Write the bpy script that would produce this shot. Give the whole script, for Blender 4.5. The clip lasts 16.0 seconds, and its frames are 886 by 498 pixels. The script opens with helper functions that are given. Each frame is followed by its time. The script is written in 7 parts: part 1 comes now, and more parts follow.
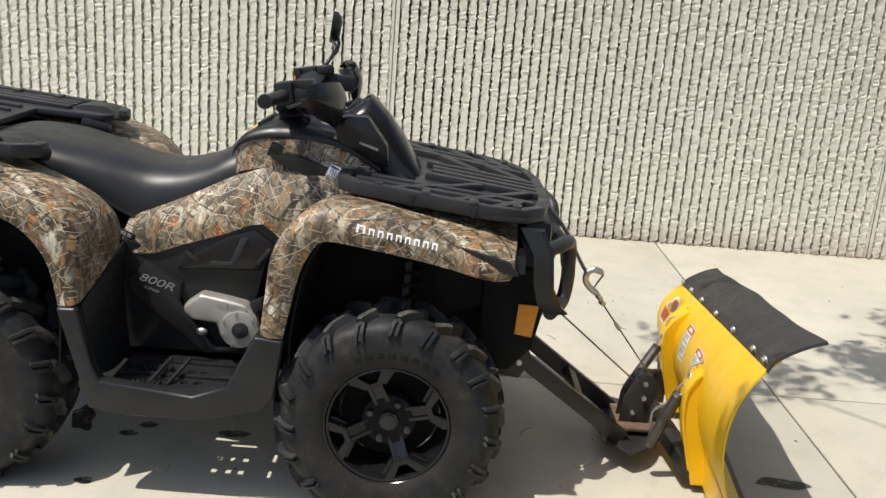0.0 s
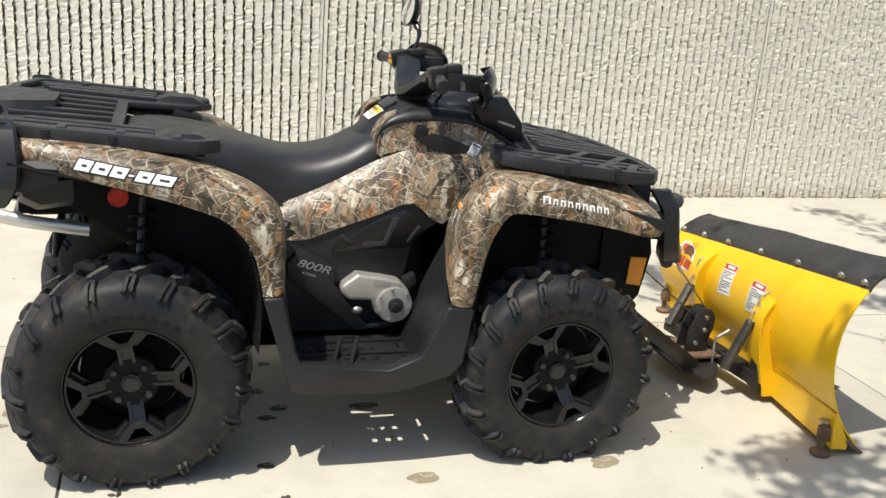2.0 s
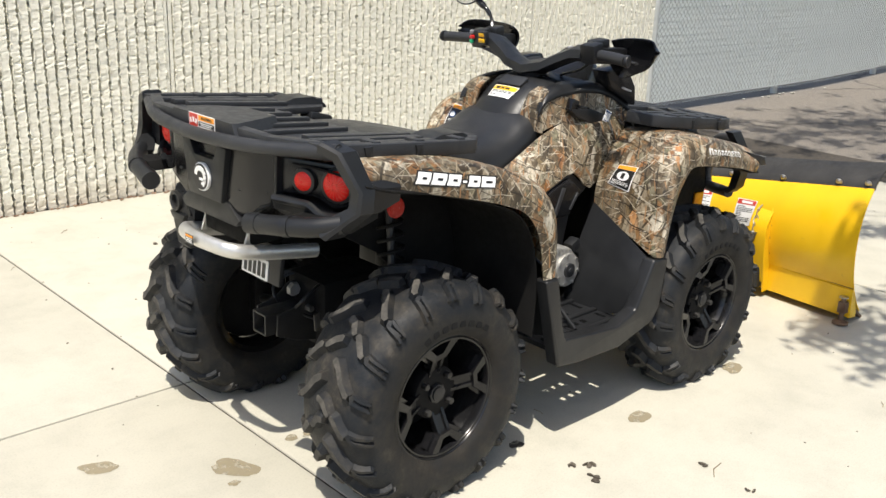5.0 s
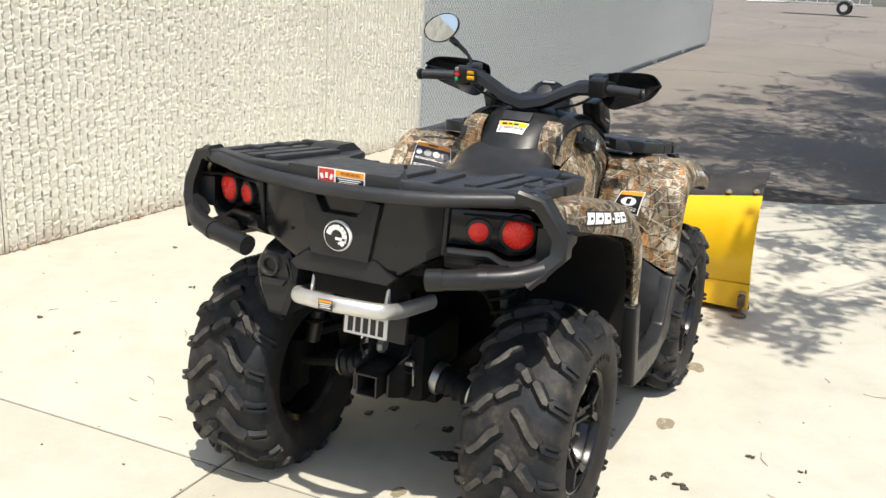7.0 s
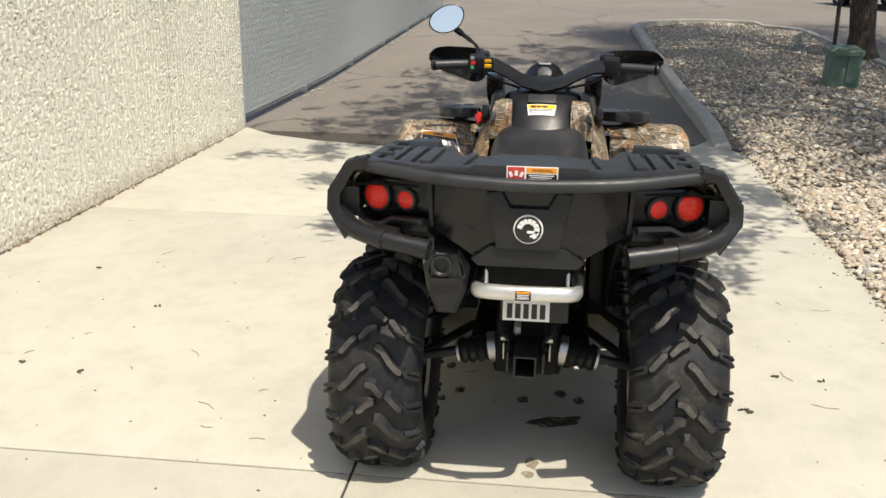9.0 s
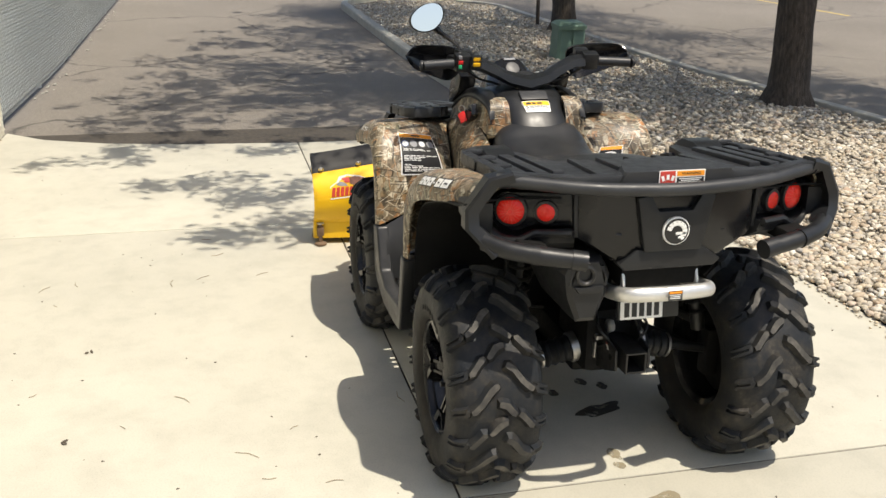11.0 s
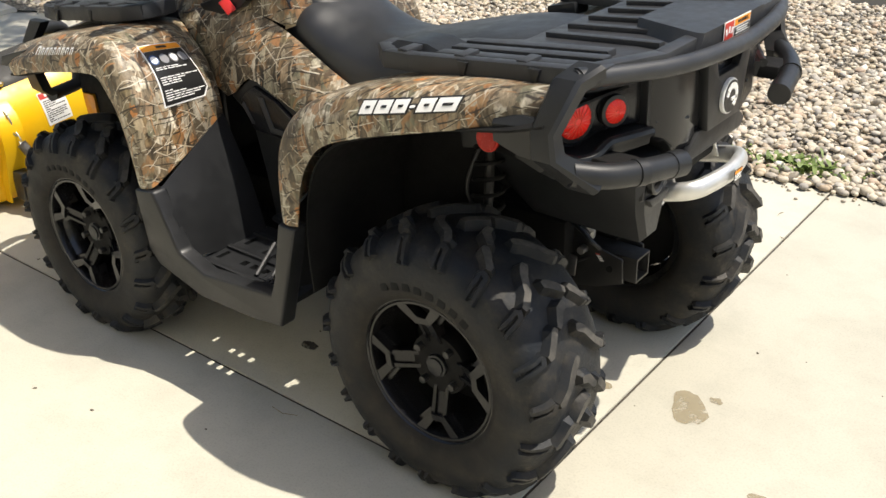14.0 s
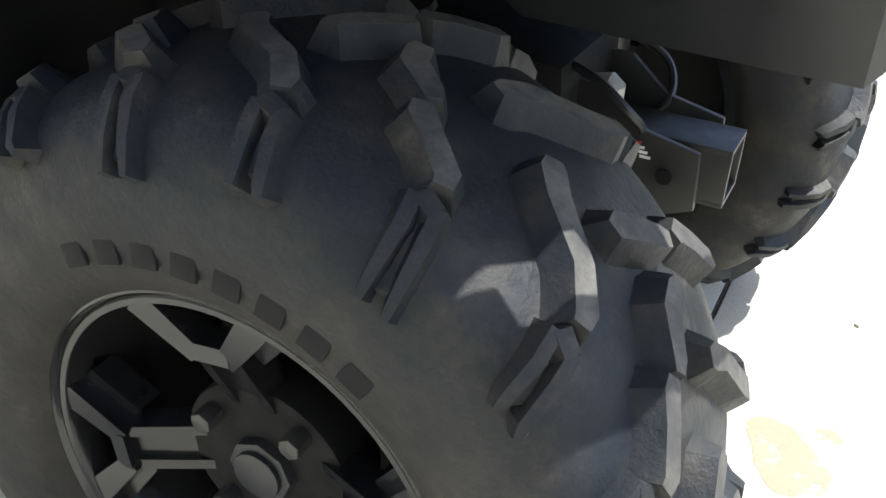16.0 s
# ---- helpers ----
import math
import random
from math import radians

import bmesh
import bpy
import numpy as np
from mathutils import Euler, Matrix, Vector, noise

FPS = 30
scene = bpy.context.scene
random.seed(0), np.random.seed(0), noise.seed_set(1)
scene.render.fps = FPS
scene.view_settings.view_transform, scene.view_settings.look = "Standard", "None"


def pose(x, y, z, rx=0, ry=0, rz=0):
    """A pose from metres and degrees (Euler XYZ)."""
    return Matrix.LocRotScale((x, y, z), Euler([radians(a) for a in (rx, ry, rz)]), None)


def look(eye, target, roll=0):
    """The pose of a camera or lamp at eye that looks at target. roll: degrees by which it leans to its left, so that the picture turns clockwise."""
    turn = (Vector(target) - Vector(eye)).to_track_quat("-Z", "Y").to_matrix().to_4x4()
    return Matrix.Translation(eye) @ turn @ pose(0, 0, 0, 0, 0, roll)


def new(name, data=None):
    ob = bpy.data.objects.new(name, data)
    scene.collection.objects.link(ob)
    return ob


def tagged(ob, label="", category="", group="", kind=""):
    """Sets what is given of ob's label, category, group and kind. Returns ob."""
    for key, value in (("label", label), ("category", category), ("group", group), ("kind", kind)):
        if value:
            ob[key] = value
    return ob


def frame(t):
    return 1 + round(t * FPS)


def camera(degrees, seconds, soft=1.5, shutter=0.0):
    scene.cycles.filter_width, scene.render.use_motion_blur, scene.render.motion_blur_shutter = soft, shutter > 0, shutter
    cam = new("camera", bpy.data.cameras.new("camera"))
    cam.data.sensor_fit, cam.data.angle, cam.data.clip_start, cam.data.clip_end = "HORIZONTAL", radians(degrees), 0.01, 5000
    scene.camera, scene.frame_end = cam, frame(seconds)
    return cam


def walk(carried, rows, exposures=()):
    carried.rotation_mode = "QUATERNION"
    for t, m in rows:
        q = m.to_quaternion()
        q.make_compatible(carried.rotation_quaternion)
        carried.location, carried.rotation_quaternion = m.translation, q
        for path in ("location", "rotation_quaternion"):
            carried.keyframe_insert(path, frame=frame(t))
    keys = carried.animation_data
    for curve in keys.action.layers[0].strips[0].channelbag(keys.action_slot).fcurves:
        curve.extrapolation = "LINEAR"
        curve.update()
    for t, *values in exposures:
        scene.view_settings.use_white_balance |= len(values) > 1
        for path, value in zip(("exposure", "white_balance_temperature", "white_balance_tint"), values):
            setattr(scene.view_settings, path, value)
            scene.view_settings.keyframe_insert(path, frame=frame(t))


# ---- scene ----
cam = camera(50.2, 16.0)
PATH = [
    (0, (0.723, -3.075, 1.536), (0.751, -1.15, 0.995), 4.6),
    (0.5, (0.41, -3.071, 1.558), (0.632, -1.175, 0.961), 4.4),
    (1, (0.049, -3.171, 1.551), (0.421, -1.3, 0.95), 4.4),
    (1.5, (-0.229, -3.176, 1.514), (0.249, -1.319, 0.945), 5.6),
    (2, (-0.552, -3.15, 1.529), (0.003, -1.317, 0.954), 4.3),
    (2.5, (-0.914, -3.203, 1.555), (-0.194, -1.421, 1.004), 4.7),
    (3, (-1.196, -3.124, 1.537), (-0.324, -1.405, 1.002), 4.8),
    (3.5, (-1.473, -2.93, 1.533), (-0.498, -1.274, 0.979), 3.0),
    (4, (-1.843, -2.752, 1.523), (-0.769, -1.167, 0.945), 4.2),
    (4.5, (-2.115, -2.581, 1.521), (-0.925, -1.078, 0.951), 4.1),
    (4.7, (-2.208, -2.46, 1.527), (-0.969, -1.007, 0.933), 3.3),
    (6.8, (-2.948, -1.267, 1.504), (-1.212, -0.431, 0.968), 2.7),
    (7, (-3.053, -1.198, 1.516), (-1.301, -0.4, 0.976), 3.0),
    (7.5, (-3.298, -0.996, 1.536), (-1.49, -0.353, 0.971), 2.8),
    (8, (-3.349, -0.698, 1.525), (-1.52, -0.155, 0.924), 2.2),
    (8.5, (-3.41, -0.389, 1.538), (-1.547, 0.017, 0.933), 1.7),
    (9, (-3.502, -0.068, 1.572), (-1.603, 0.163, 0.989), 0.6),
    (9.2, (-3.499, 0.049, 1.559), (-1.593, 0.225, 0.979), 1.0),
    (11.3, (-3.24, 1.389, 1.645), (-1.43, 0.807, 1.025), 1.0),
    (11.5, (-3.178, 1.505, 1.637), (-1.398, 0.832, 1.021), 1.2),
    (12, (-2.994, 1.776, 1.647), (-1.339, 0.87, 0.985), 0.3),
    (12.5, (-2.687, 1.922, 1.612), (-1.147, 0.86, 0.906), 0.7),
    (13, (-2.382, 2.006, 1.596), (-0.991, 0.8, 0.815), 1.6),
    (13.5, (-2.088, 2.074, 1.603), (-0.867, 0.733, 0.76), 0.1),
    (14, (-1.817, 1.93, 1.547), (-0.698, 0.547, 0.634), -1.6),
    (14.5, (-1.546, 1.705, 1.448), (-0.586, 0.272, 0.435), -2.4),
    (15, (-1.26, 1.418, 1.279), (-0.467, -0.061, 0.191), -2.6),
    (15.5, (-1.104, 1.167, 1.034), (-0.424, -0.332, -0.102), 0.5),
    (16, (-1.021, 0.965, 0.868), (-0.277, -0.563, -0.187), 2.6),
]
walk(cam, [(t, look(eye, target, roll)) for t, eye, target, roll in PATH], exposures=[(0, 0.08, 6550, 10), (1.5, 0.16, 6550, 10), (2.5, 0.4, 6550, 10), (4.5, 0.36, 6600, 10), (7, 0.40, 6650, 10), (8.2, 0.28, 6750, 10), (9, 0.20, 6900, 10), (11.5, 0.30, 6950, 10), (12.5, 0.50, 6900, 10), (13, 0.54, 6800, 10), (14.5, 0.42, 6800, 10), (15.3, 0.42, 6650, 10), (16, 1.44, 5950, 8)])

# world, sun and exposure
SUN = Vector((-0.36, -0.25, 1.0)).normalized()
world = bpy.data.worlds.new("sky")
scene.world = world
world.use_nodes = True
sky = world.node_tree.nodes.new("ShaderNodeTexSky")
sky.sky_type, sky.sun_disc = "NISHITA", False
sky.sun_elevation = math.asin(SUN.z)
sky.sun_rotation = math.atan2(SUN.x, SUN.y)
sky.dust_density = 2.0
back = world.node_tree.nodes["Background"]
world.node_tree.links.new(sky.outputs[0], back.inputs[0])
back.inputs[1].default_value = 0.13
sun = new("sun", bpy.data.lights.new("sun", "SUN"))
sun.data.energy, sun.data.angle, sun.data.color = 4.45, radians(0.55), (1.0, 0.95, 0.86)
sun.matrix_world = look((0, 0, 30), Vector((0, 0, 30)) - SUN)


# ---- node helpers and materials ----
class Nodes:
    def __init__(self, name):
        self.mat = bpy.data.materials.new(name)
        self.mat.use_nodes = True
        self.tree = self.mat.node_tree
        self.bsdf = self.tree.nodes["Principled BSDF"]
        self.co = self.add("ShaderNodeTexCoord").outputs["Object"]

    def put(self, socket, value):
        if isinstance(value, bpy.types.NodeSocket):
            self.tree.links.new(value, socket)
        elif isinstance(value, (tuple, list)) and len(value) == 3 and socket.type == "RGBA":
            socket.default_value = (*value, 1)
        else:
            socket.default_value = value

    def add(self, kind, inputs=(), **settings):
        node = self.tree.nodes.new(kind)
        for key, value in settings.items():
            setattr(node, key, value)
        for key, value in dict(inputs).items():
            self.put(node.inputs[key], value)
        return node

    def noise(self, scale, detail=3.0, rough=0.55, co=None, distort=0.0):
        return self.add("ShaderNodeTexNoise", {"Vector": co or self.co, "Scale": scale, "Detail": detail, "Roughness": rough, "Distortion": distort}).outputs[0]

    def voronoi(self, scale, feature="F1", co=None, out="Distance", rand=1.0):
        return self.add("ShaderNodeTexVoronoi", {"Vector": co or self.co, "Scale": scale, "Randomness": rand}, feature=feature).outputs[out]

    def ramp(self, fac, stops, kind="LINEAR"):
        node = self.add("ShaderNodeValToRGB", {0: fac})
        node.color_ramp.interpolation = kind
        els = node.color_ramp.elements
        while len(els) < len(stops):
            els.new(1.0)
        for el, (at, col) in zip(els, stops):
            el.position = at
            el.color = (*col, 1) if isinstance(col, tuple) else (col, col, col, 1)
        return node.outputs[0]

    def mix(self, fac, a, b, blend="MIX"):
        node = self.add("ShaderNodeMix", data_type="RGBA", blend_type=blend)
        self.put(node.inputs[0], fac), self.put(node.inputs[6], a), self.put(node.inputs[7], b)
        return node.outputs[2]

    def math(self, op, a, b=0.5):
        return self.add("ShaderNodeMath", {0: a, 1: b}, operation=op).outputs[0]

    def moved(self, turn=(0, 0, 0), scale=(1, 1, 1), co=None):
        return self.add("ShaderNodeMapping", {0: co or self.co, 2: tuple(radians(a) for a in turn), 3: scale}).outputs[0]

    def bump(self, height, strength=0.3, distance=0.004):
        self.put(self.bsdf.inputs["Normal"], self.add("ShaderNodeBump", {"Height": height, "Strength": strength, "Distance": distance}).outputs[0])

    def done(self, color, rough=0.5, metal=0.0, **more):
        self.put(self.bsdf.inputs["Base Color"], color)
        self.put(self.bsdf.inputs["Roughness"], rough)
        self.put(self.bsdf.inputs["Metallic"], metal)
        for key, value in more.items():
            self.put(self.bsdf.inputs[key.replace("_", " ")], value)
        return self.mat


def simple(name, a, b, scale=12.0, rough=(0.4, 0.6), metal=0.0, grain=300.0, strength=0.1, **more):
    """Two tones mixed by a coarse noise, roughness by a finer one, and a fine grain."""
    n = Nodes(name)
    tone = n.ramp(n.noise(scale, 5), [(0.3, a), (0.7, b)])
    gloss = n.ramp(n.noise(scale * 4, 4), [(0.3, rough[0]), (0.7, rough[1])])
    if strength:
        n.bump(n.noise(grain, 2), strength, 0.001)
    return n.done(tone, gloss, metal, **more)


def make_concrete():
    n = Nodes("concrete")
    big = n.ramp(n.noise(0.9, 6, 0.6), [(0.3, (0.44, 0.422, 0.354)), (0.7, (0.515, 0.493, 0.414))])
    blot = n.ramp(n.noise(5, 6, 0.65), [(0.30, 0.88), (0.55, 1.0)])
    speck = n.ramp(n.noise(160, 2), [(0.30, 0.86), (0.5, 1.0)])
    pits = n.ramp(n.voronoi(38, rand=1.0), [(0.02, 0.55), (0.05, 1.0)])
    c = n.mix(1.0, big, blot, "MULTIPLY")
    c = n.mix(0.7, c, speck, "MULTIPLY")
    c = n.mix(0.35, c, pits, "MULTIPLY")
    brush = n.noise(90, 3, 0.6, n.moved(scale=(1, 0.12, 1)))
    n.bump(n.math("ADD", brush, n.noise(220, 2)), 0.16, 0.003)
    return n.done(c, 0.85)


def make_wall():
    n = Nodes("ribbed_concrete")
    big = n.ramp(n.noise(0.8, 5, 0.6), [(0.3, (0.77, 0.765, 0.70)), (0.7, (0.84, 0.835, 0.77))])
    grit = n.ramp(n.noise(75, 4, 0.7), [(0.28, (0.74, 0.725, 0.68)), (0.44, (0.97, 0.965, 0.94)), (0.75, (1.0, 1.0, 1.0))])
    stone = n.ramp(n.voronoi(60, out="Color"), [(0.0, (0.72, 0.69, 0.64)), (0.5, (1, 0.98, 0.94)), (1.0, (0.9, 0.88, 0.82))])
    c = n.mix(1.0, big, grit, "MULTIPLY")
    c = n.mix(0.7, c, stone, "MULTIPLY")
    z = n.add("ShaderNodeSeparateXYZ", {0: n.co}).outputs[2]
    splash = n.ramp(n.math("ADD", z, n.math("MULTIPLY", n.noise(5, 4), 0.22)), [(0.12, 1.0), (0.24, 0.0)])
    c = n.mix(n.math("MULTIPLY", splash, 0.38), c, (0.36, 0.27, 0.19))
    n.bump(n.math("ADD", n.noise(240, 3, 0.7), n.voronoi(130)), 0.4, 0.004)
    return n.done(c, 0.9)


def make_asphalt():
    n = Nodes("asphalt")
    big = n.ramp(n.noise(0.35, 5, 0.6), [(0.3, (0.175, 0.155, 0.132)), (0.7, (0.215, 0.192, 0.165))])
    stone = n.ramp(n.voronoi(110, out="Color"), [(0.0, 0.55), (0.6, 1.0), (1.0, 1.5)])
    c = n.mix(0.75, big, stone, "MULTIPLY")
    crack = n.voronoi(0.16, "DISTANCE_TO_EDGE", n.add("ShaderNodeVectorMath", {0: n.co, 1: n.add("ShaderNodeTexNoise", {"Vector": n.co, "Scale": 1.2, "Detail": 5}).outputs[1]}, operation="ADD").outputs[0])
    c = n.mix(n.ramp(crack, [(0.0, 0.8), (0.006, 0.0)]), c, (0.04, 0.036, 0.032))
    n.bump(n.voronoi(110), 0.4, 0.006)
    return n.done(c, 0.9)


def make_camo():
    """A printed woodland pattern: overlapping leaves and bark in tan, brown and olive, under crossing stems and twigs."""
    n = Nodes("woodland_camouflage")

    def warped(scale, by):
        wob = n.add("ShaderNodeTexNoise", {"Vector": n.co, "Scale": scale, "Detail": 3}).outputs[1]
        node = n.add("ShaderNodeMix", data_type="RGBA", blend_type="LINEAR_LIGHT")
        n.put(node.inputs[0], by), n.put(node.inputs[6], n.co), n.put(node.inputs[7], wob)
        return node.outputs[2]

    ragged, w, fine = warped(45, 0.008), warped(7, 0.018), warped(14, 0.003)
    bark = [(0.0, (0.026, 0.019, 0.011)), (0.16, (0.085, 0.060, 0.033)), (0.34, (0.21, 0.16, 0.098)), (0.50, (0.34, 0.285, 0.195)), (0.66, (0.31, 0.145, 0.050)), (0.78, (0.15, 0.145, 0.085)), (0.90, (0.50, 0.44, 0.33)), (1.0, (0.66, 0.60, 0.48))]

    def shards(size, turn, stretch):
        cell = n.add("ShaderNodeTexVoronoi", {"Vector": n.moved(turn, stretch, ragged), "Scale": size})
        tint = n.add("ShaderNodeSeparateColor", {0: cell.outputs["Color"]})
        edge = n.ramp(cell.outputs["Distance"], [(0.15, 1.12), (0.55, 0.76)])
        return n.mix(0.8, n.ramp(tint.outputs[0], bark), edge, "MULTIPLY")

    a = shards(24, (15, 52, 10), (1.3, 1.3, 0.42))
    b = shards(34, (-20, -48, 35), (1.3, 1.3, 0.5))
    c = n.mix(n.ramp(n.noise(17, 3, 0.6, w), [(0.46, 0.0), (0.54, 1.0)]), a, b)
    grey = n.ramp(n.noise(7, 4, 0.6, w), [(0.44, 0.0), (0.60, 0.35)])
    c = n.mix(grey, c, (0.235, 0.185, 0.12))
    fibre = n.noise(52, 4, 0.7, n.moved((20, 30, 10), (2.4, 1.8, 0.28), w))
    c = n.mix(0.8, c, n.ramp(fibre, [(0.34, 0.42), (0.50, 0.95), (0.66, 1.5)]), "MULTIPLY")
    # orange and brown leaves, scattered
    lco = n.moved((10, 35, 0), (1.0, 1.0, 0.55), ragged)
    cell = n.add("ShaderNodeTexVoronoi", {"Vector": lco, "Scale": 19})
    tint = n.add("ShaderNodeSeparateColor", {0: cell.outputs["Color"]})
    leaf = n.ramp(tint.outputs[0], [(0.0, (0.40, 0.15, 0.035)), (0.4, (0.46, 0.24, 0.10)), (0.7, (0.24, 0.11, 0.045)), (1.0, (0.50, 0.42, 0.28))])
    leaf = n.mix(0.7, leaf, n.ramp(n.noise(60, 3, 0.6, lco), [(0.36, 0.5), (0.60, 1.15)]), "MULTIPLY")
    shape = n.math("ADD", cell.outputs["Distance"], n.math("MULTIPLY", n.noise(48, 2, 0.5, lco), 0.5))
    c = n.mix(n.math("MULTIPLY", n.ramp(shape, [(0.50, 1.0), (0.53, 0.0)]), n.math("GREATER_THAN", tint.outputs[1], 0.52)), c, leaf)
    # straight straws, stems and twigs that cross: thin sheets through the print, broken into strokes
    drift = n.math("MULTIPLY", n.noise(2.2, 2, 0.5), 5.0)
    for turn, often, wide, low, col in (
        ((10, 70, 20), 26, 0.060, 0.46, (0.020, 0.014, 0.008)),
        ((-25, 20, 55), 21, 0.070, 0.48, (0.030, 0.021, 0.012)),
        ((35, -40, 15), 30, 0.055, 0.49, (0.085, 0.055, 0.028)),
        ((5, 38, 25), 33, 0.042, 0.50, (0.50, 0.44, 0.33)),
        ((20, -66, 10), 37, 0.040, 0.51, (0.56, 0.50, 0.39)),
        ((-12, -18, 40), 27, 0.045, 0.50, (0.42, 0.35, 0.24)),
        ((40, 85, 30), 35, 0.040, 0.52, (0.62, 0.57, 0.46)),
        ((15, -15, 60), 29, 0.050, 0.50, (0.36, 0.19, 0.08)),
        ((-30, 55, -20), 39, 0.050, 0.50, (0.024, 0.017, 0.010)),
    ):
        along = n.add("ShaderNodeSeparateXYZ", {0: n.moved(turn, (1, 1, 1), fine)}).outputs[0]
        sheet = n.math("FRACT", n.math("ADD", n.math("MULTIPLY", along, float(often)), drift))
        line = n.ramp(n.math("ABSOLUTE", n.math("SUBTRACT", sheet, 0.5)), [(wide * 0.5, 1.0), (wide * 1.1, 0.0)])
        some = n.ramp(n.noise(often * 0.8, 2, 0.5, n.moved(turn, (1.0, 0.5, 0.5), n.co)), [(low, 0.0), (low + 0.04, 0.9)])
        c = n.mix(n.math("MULTIPLY", line, some), c, col)
    shade = n.ramp(n.noise(4.2, 3, 0.5), [(0.36, 0.62), (0.60, 1.12)])
    c = n.mix(1.0, c, shade, "MULTIPLY")
    n.bump(n.noise(420, 2), 0.04, 0.0008)
    return n.done(c, 0.5, Coat_Weight=0.04, Coat_Roughness=0.25)


def make_rubber():
    n = Nodes("tyre_rubber")
    dust = n.noise(13, 7, 0.72)
    c = n.ramp(dust, [(0.36, (0.0085, 0.0112, 0.0155)), (0.50, (0.0165, 0.0175, 0.0190)), (0.60, (0.031, 0.0285, 0.0250)), (0.70, (0.066, 0.058, 0.049))])
    # dried mud sticks to the flat of the sidewall, round the rim
    xyz = n.add("ShaderNodeSeparateXYZ", {0: n.co})
    x = n.math("ADD", n.math("SUBTRACT", xyz.outputs[0], n.math("MULTIPLY", n.math("GREATER_THAN", xyz.outputs[0], 0.0), 1.304)), 0.662)
    z = n.math("SUBTRACT", xyz.outputs[2], 0.312)
    far = n.math("SQRT", n.math("ADD", n.math("MULTIPLY", x, x), n.math("MULTIPLY", z, z)))
    film = n.ramp(n.math("ADD", far, n.math("MULTIPLY", n.noise(9, 6, 0.7), 0.12)), [(0.25, 0.8), (0.335, 0.0)])
    c = n.mix(n.math("MULTIPLY", film, n.ramp(n.noise(34, 5, 0.7), [(0.3, 0.45), (0.62, 1.0)])), c, (0.0205, 0.0175, 0.0136))
    n.bump(n.math("ADD", n.noise(110, 6, 0.7), n.math("MULTIPLY", n.noise(26, 4, 0.6), 1.5)), 0.45, 0.003)
    return n.done(c, n.math("ADD", n.math("MULTIPLY", film, 0.25), n.ramp(n.noise(18, 4), [(0.3, 0.45), (0.7, 0.65)])), Specular_IOR_Level=0.27)


def make_lug():
    n = Nodes("worn_tread_rubber")
    c = n.ramp(n.noise(22, 6, 0.7), [(0.32, (0.022, 0.0213, 0.0205)), (0.48, (0.046, 0.043, 0.038)), (0.70, (0.112, 0.102, 0.088))])
    n.bump(n.noise(120, 4, 0.6), 0.35, 0.002)
    return n.done(c, 0.75)


def make_yellow():
    n = Nodes("yellow_paint")
    c = n.ramp(n.noise(5, 5), [(0.3, (0.78, 0.45, 0.006)), (0.7, (0.84, 0.51, 0.012))])
    wear = n.ramp(n.noise(26, 7, 0.72), [(0.66, 0.0), (0.71, 0.75)])
    c = n.mix(wear, c, (0.35, 0.19, 0.035))
    mud = n.ramp(n.noise(11, 6, 0.7, n.moved(scale=(1, 0.4, 1))), [(0.62, 0.0), (0.8, 0.5)])
    c = n.mix(mud, c, (0.42, 0.27, 0.06))
    n.bump(n.noise(60, 4), 0.06, 0.002)
    return n.done(c, n.ramp(n.noise(14, 4), [(0.3, 0.28), (0.7, 0.5)]))


def make_stone():
    n = Nodes("river_stones")
    rnd = n.add("ShaderNodeNewGeometry").outputs["Random Per Island"]
    c = n.ramp(rnd, [(0.0, (0.24, 0.21, 0.17)), (0.18, (0.49, 0.43, 0.335)), (0.36, (0.38, 0.29, 0.20)), (0.5, (0.60, 0.54, 0.43)), (0.64, (0.32, 0.30, 0.275)), (0.8, (0.54, 0.45, 0.32)), (0.92, (0.70, 0.66, 0.57)), (1.0, (0.44, 0.32, 0.23))])
    c = n.mix(0.6, c, n.ramp(n.noise(70, 4, 0.65), [(0.3, 0.62), (0.65, 1.1)]), "MULTIPLY")
    n.bump(n.noise(180, 3), 0.2, 0.002)
    return n.done(c, 0.7)


def make_bed():
    n = Nodes("gravel_bed")
    cell = n.voronoi(36, out="Color")
    c = n.ramp(cell, [(0.0, (0.20, 0.17, 0.13)), (0.4, (0.42, 0.365, 0.28)), (0.7, (0.30, 0.26, 0.20)), (1.0, (0.52, 0.47, 0.38))])
    # printed stones, darkened between to put the shade of the gaps into the colour
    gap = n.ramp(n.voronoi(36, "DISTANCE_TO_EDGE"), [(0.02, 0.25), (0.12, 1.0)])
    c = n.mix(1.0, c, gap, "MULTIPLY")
    n.bump(n.ramp(n.voronoi(36, "DISTANCE_TO_EDGE"), [(0.0, 0.0), (0.25, 1.0)]), 0.9, 0.03)
    return n.done(c, 0.85)


def make_bark():
    n = Nodes("tree_bark")
    f = n.noise(16, 6, 0.7, n.moved(scale=(2.2, 2.2, 0.5)))
    c = n.ramp(f, [(0.35, (0.035, 0.026, 0.020)), (0.55, (0.085, 0.066, 0.050)), (0.75, (0.15, 0.12, 0.095))])
    n.bump(f, 0.9, 0.03)
    return n.done(c, 0.9)


def make_leaf():
    n = Nodes("tree_leaves")
    rnd = n.add("ShaderNodeNewGeometry").outputs["Random Per Island"]
    return n.done(n.ramp(rnd, [(0.0, (0.035, 0.085, 0.018)), (0.5, (0.06, 0.12, 0.028)), (1.0, (0.10, 0.15, 0.04))]), 0.5)


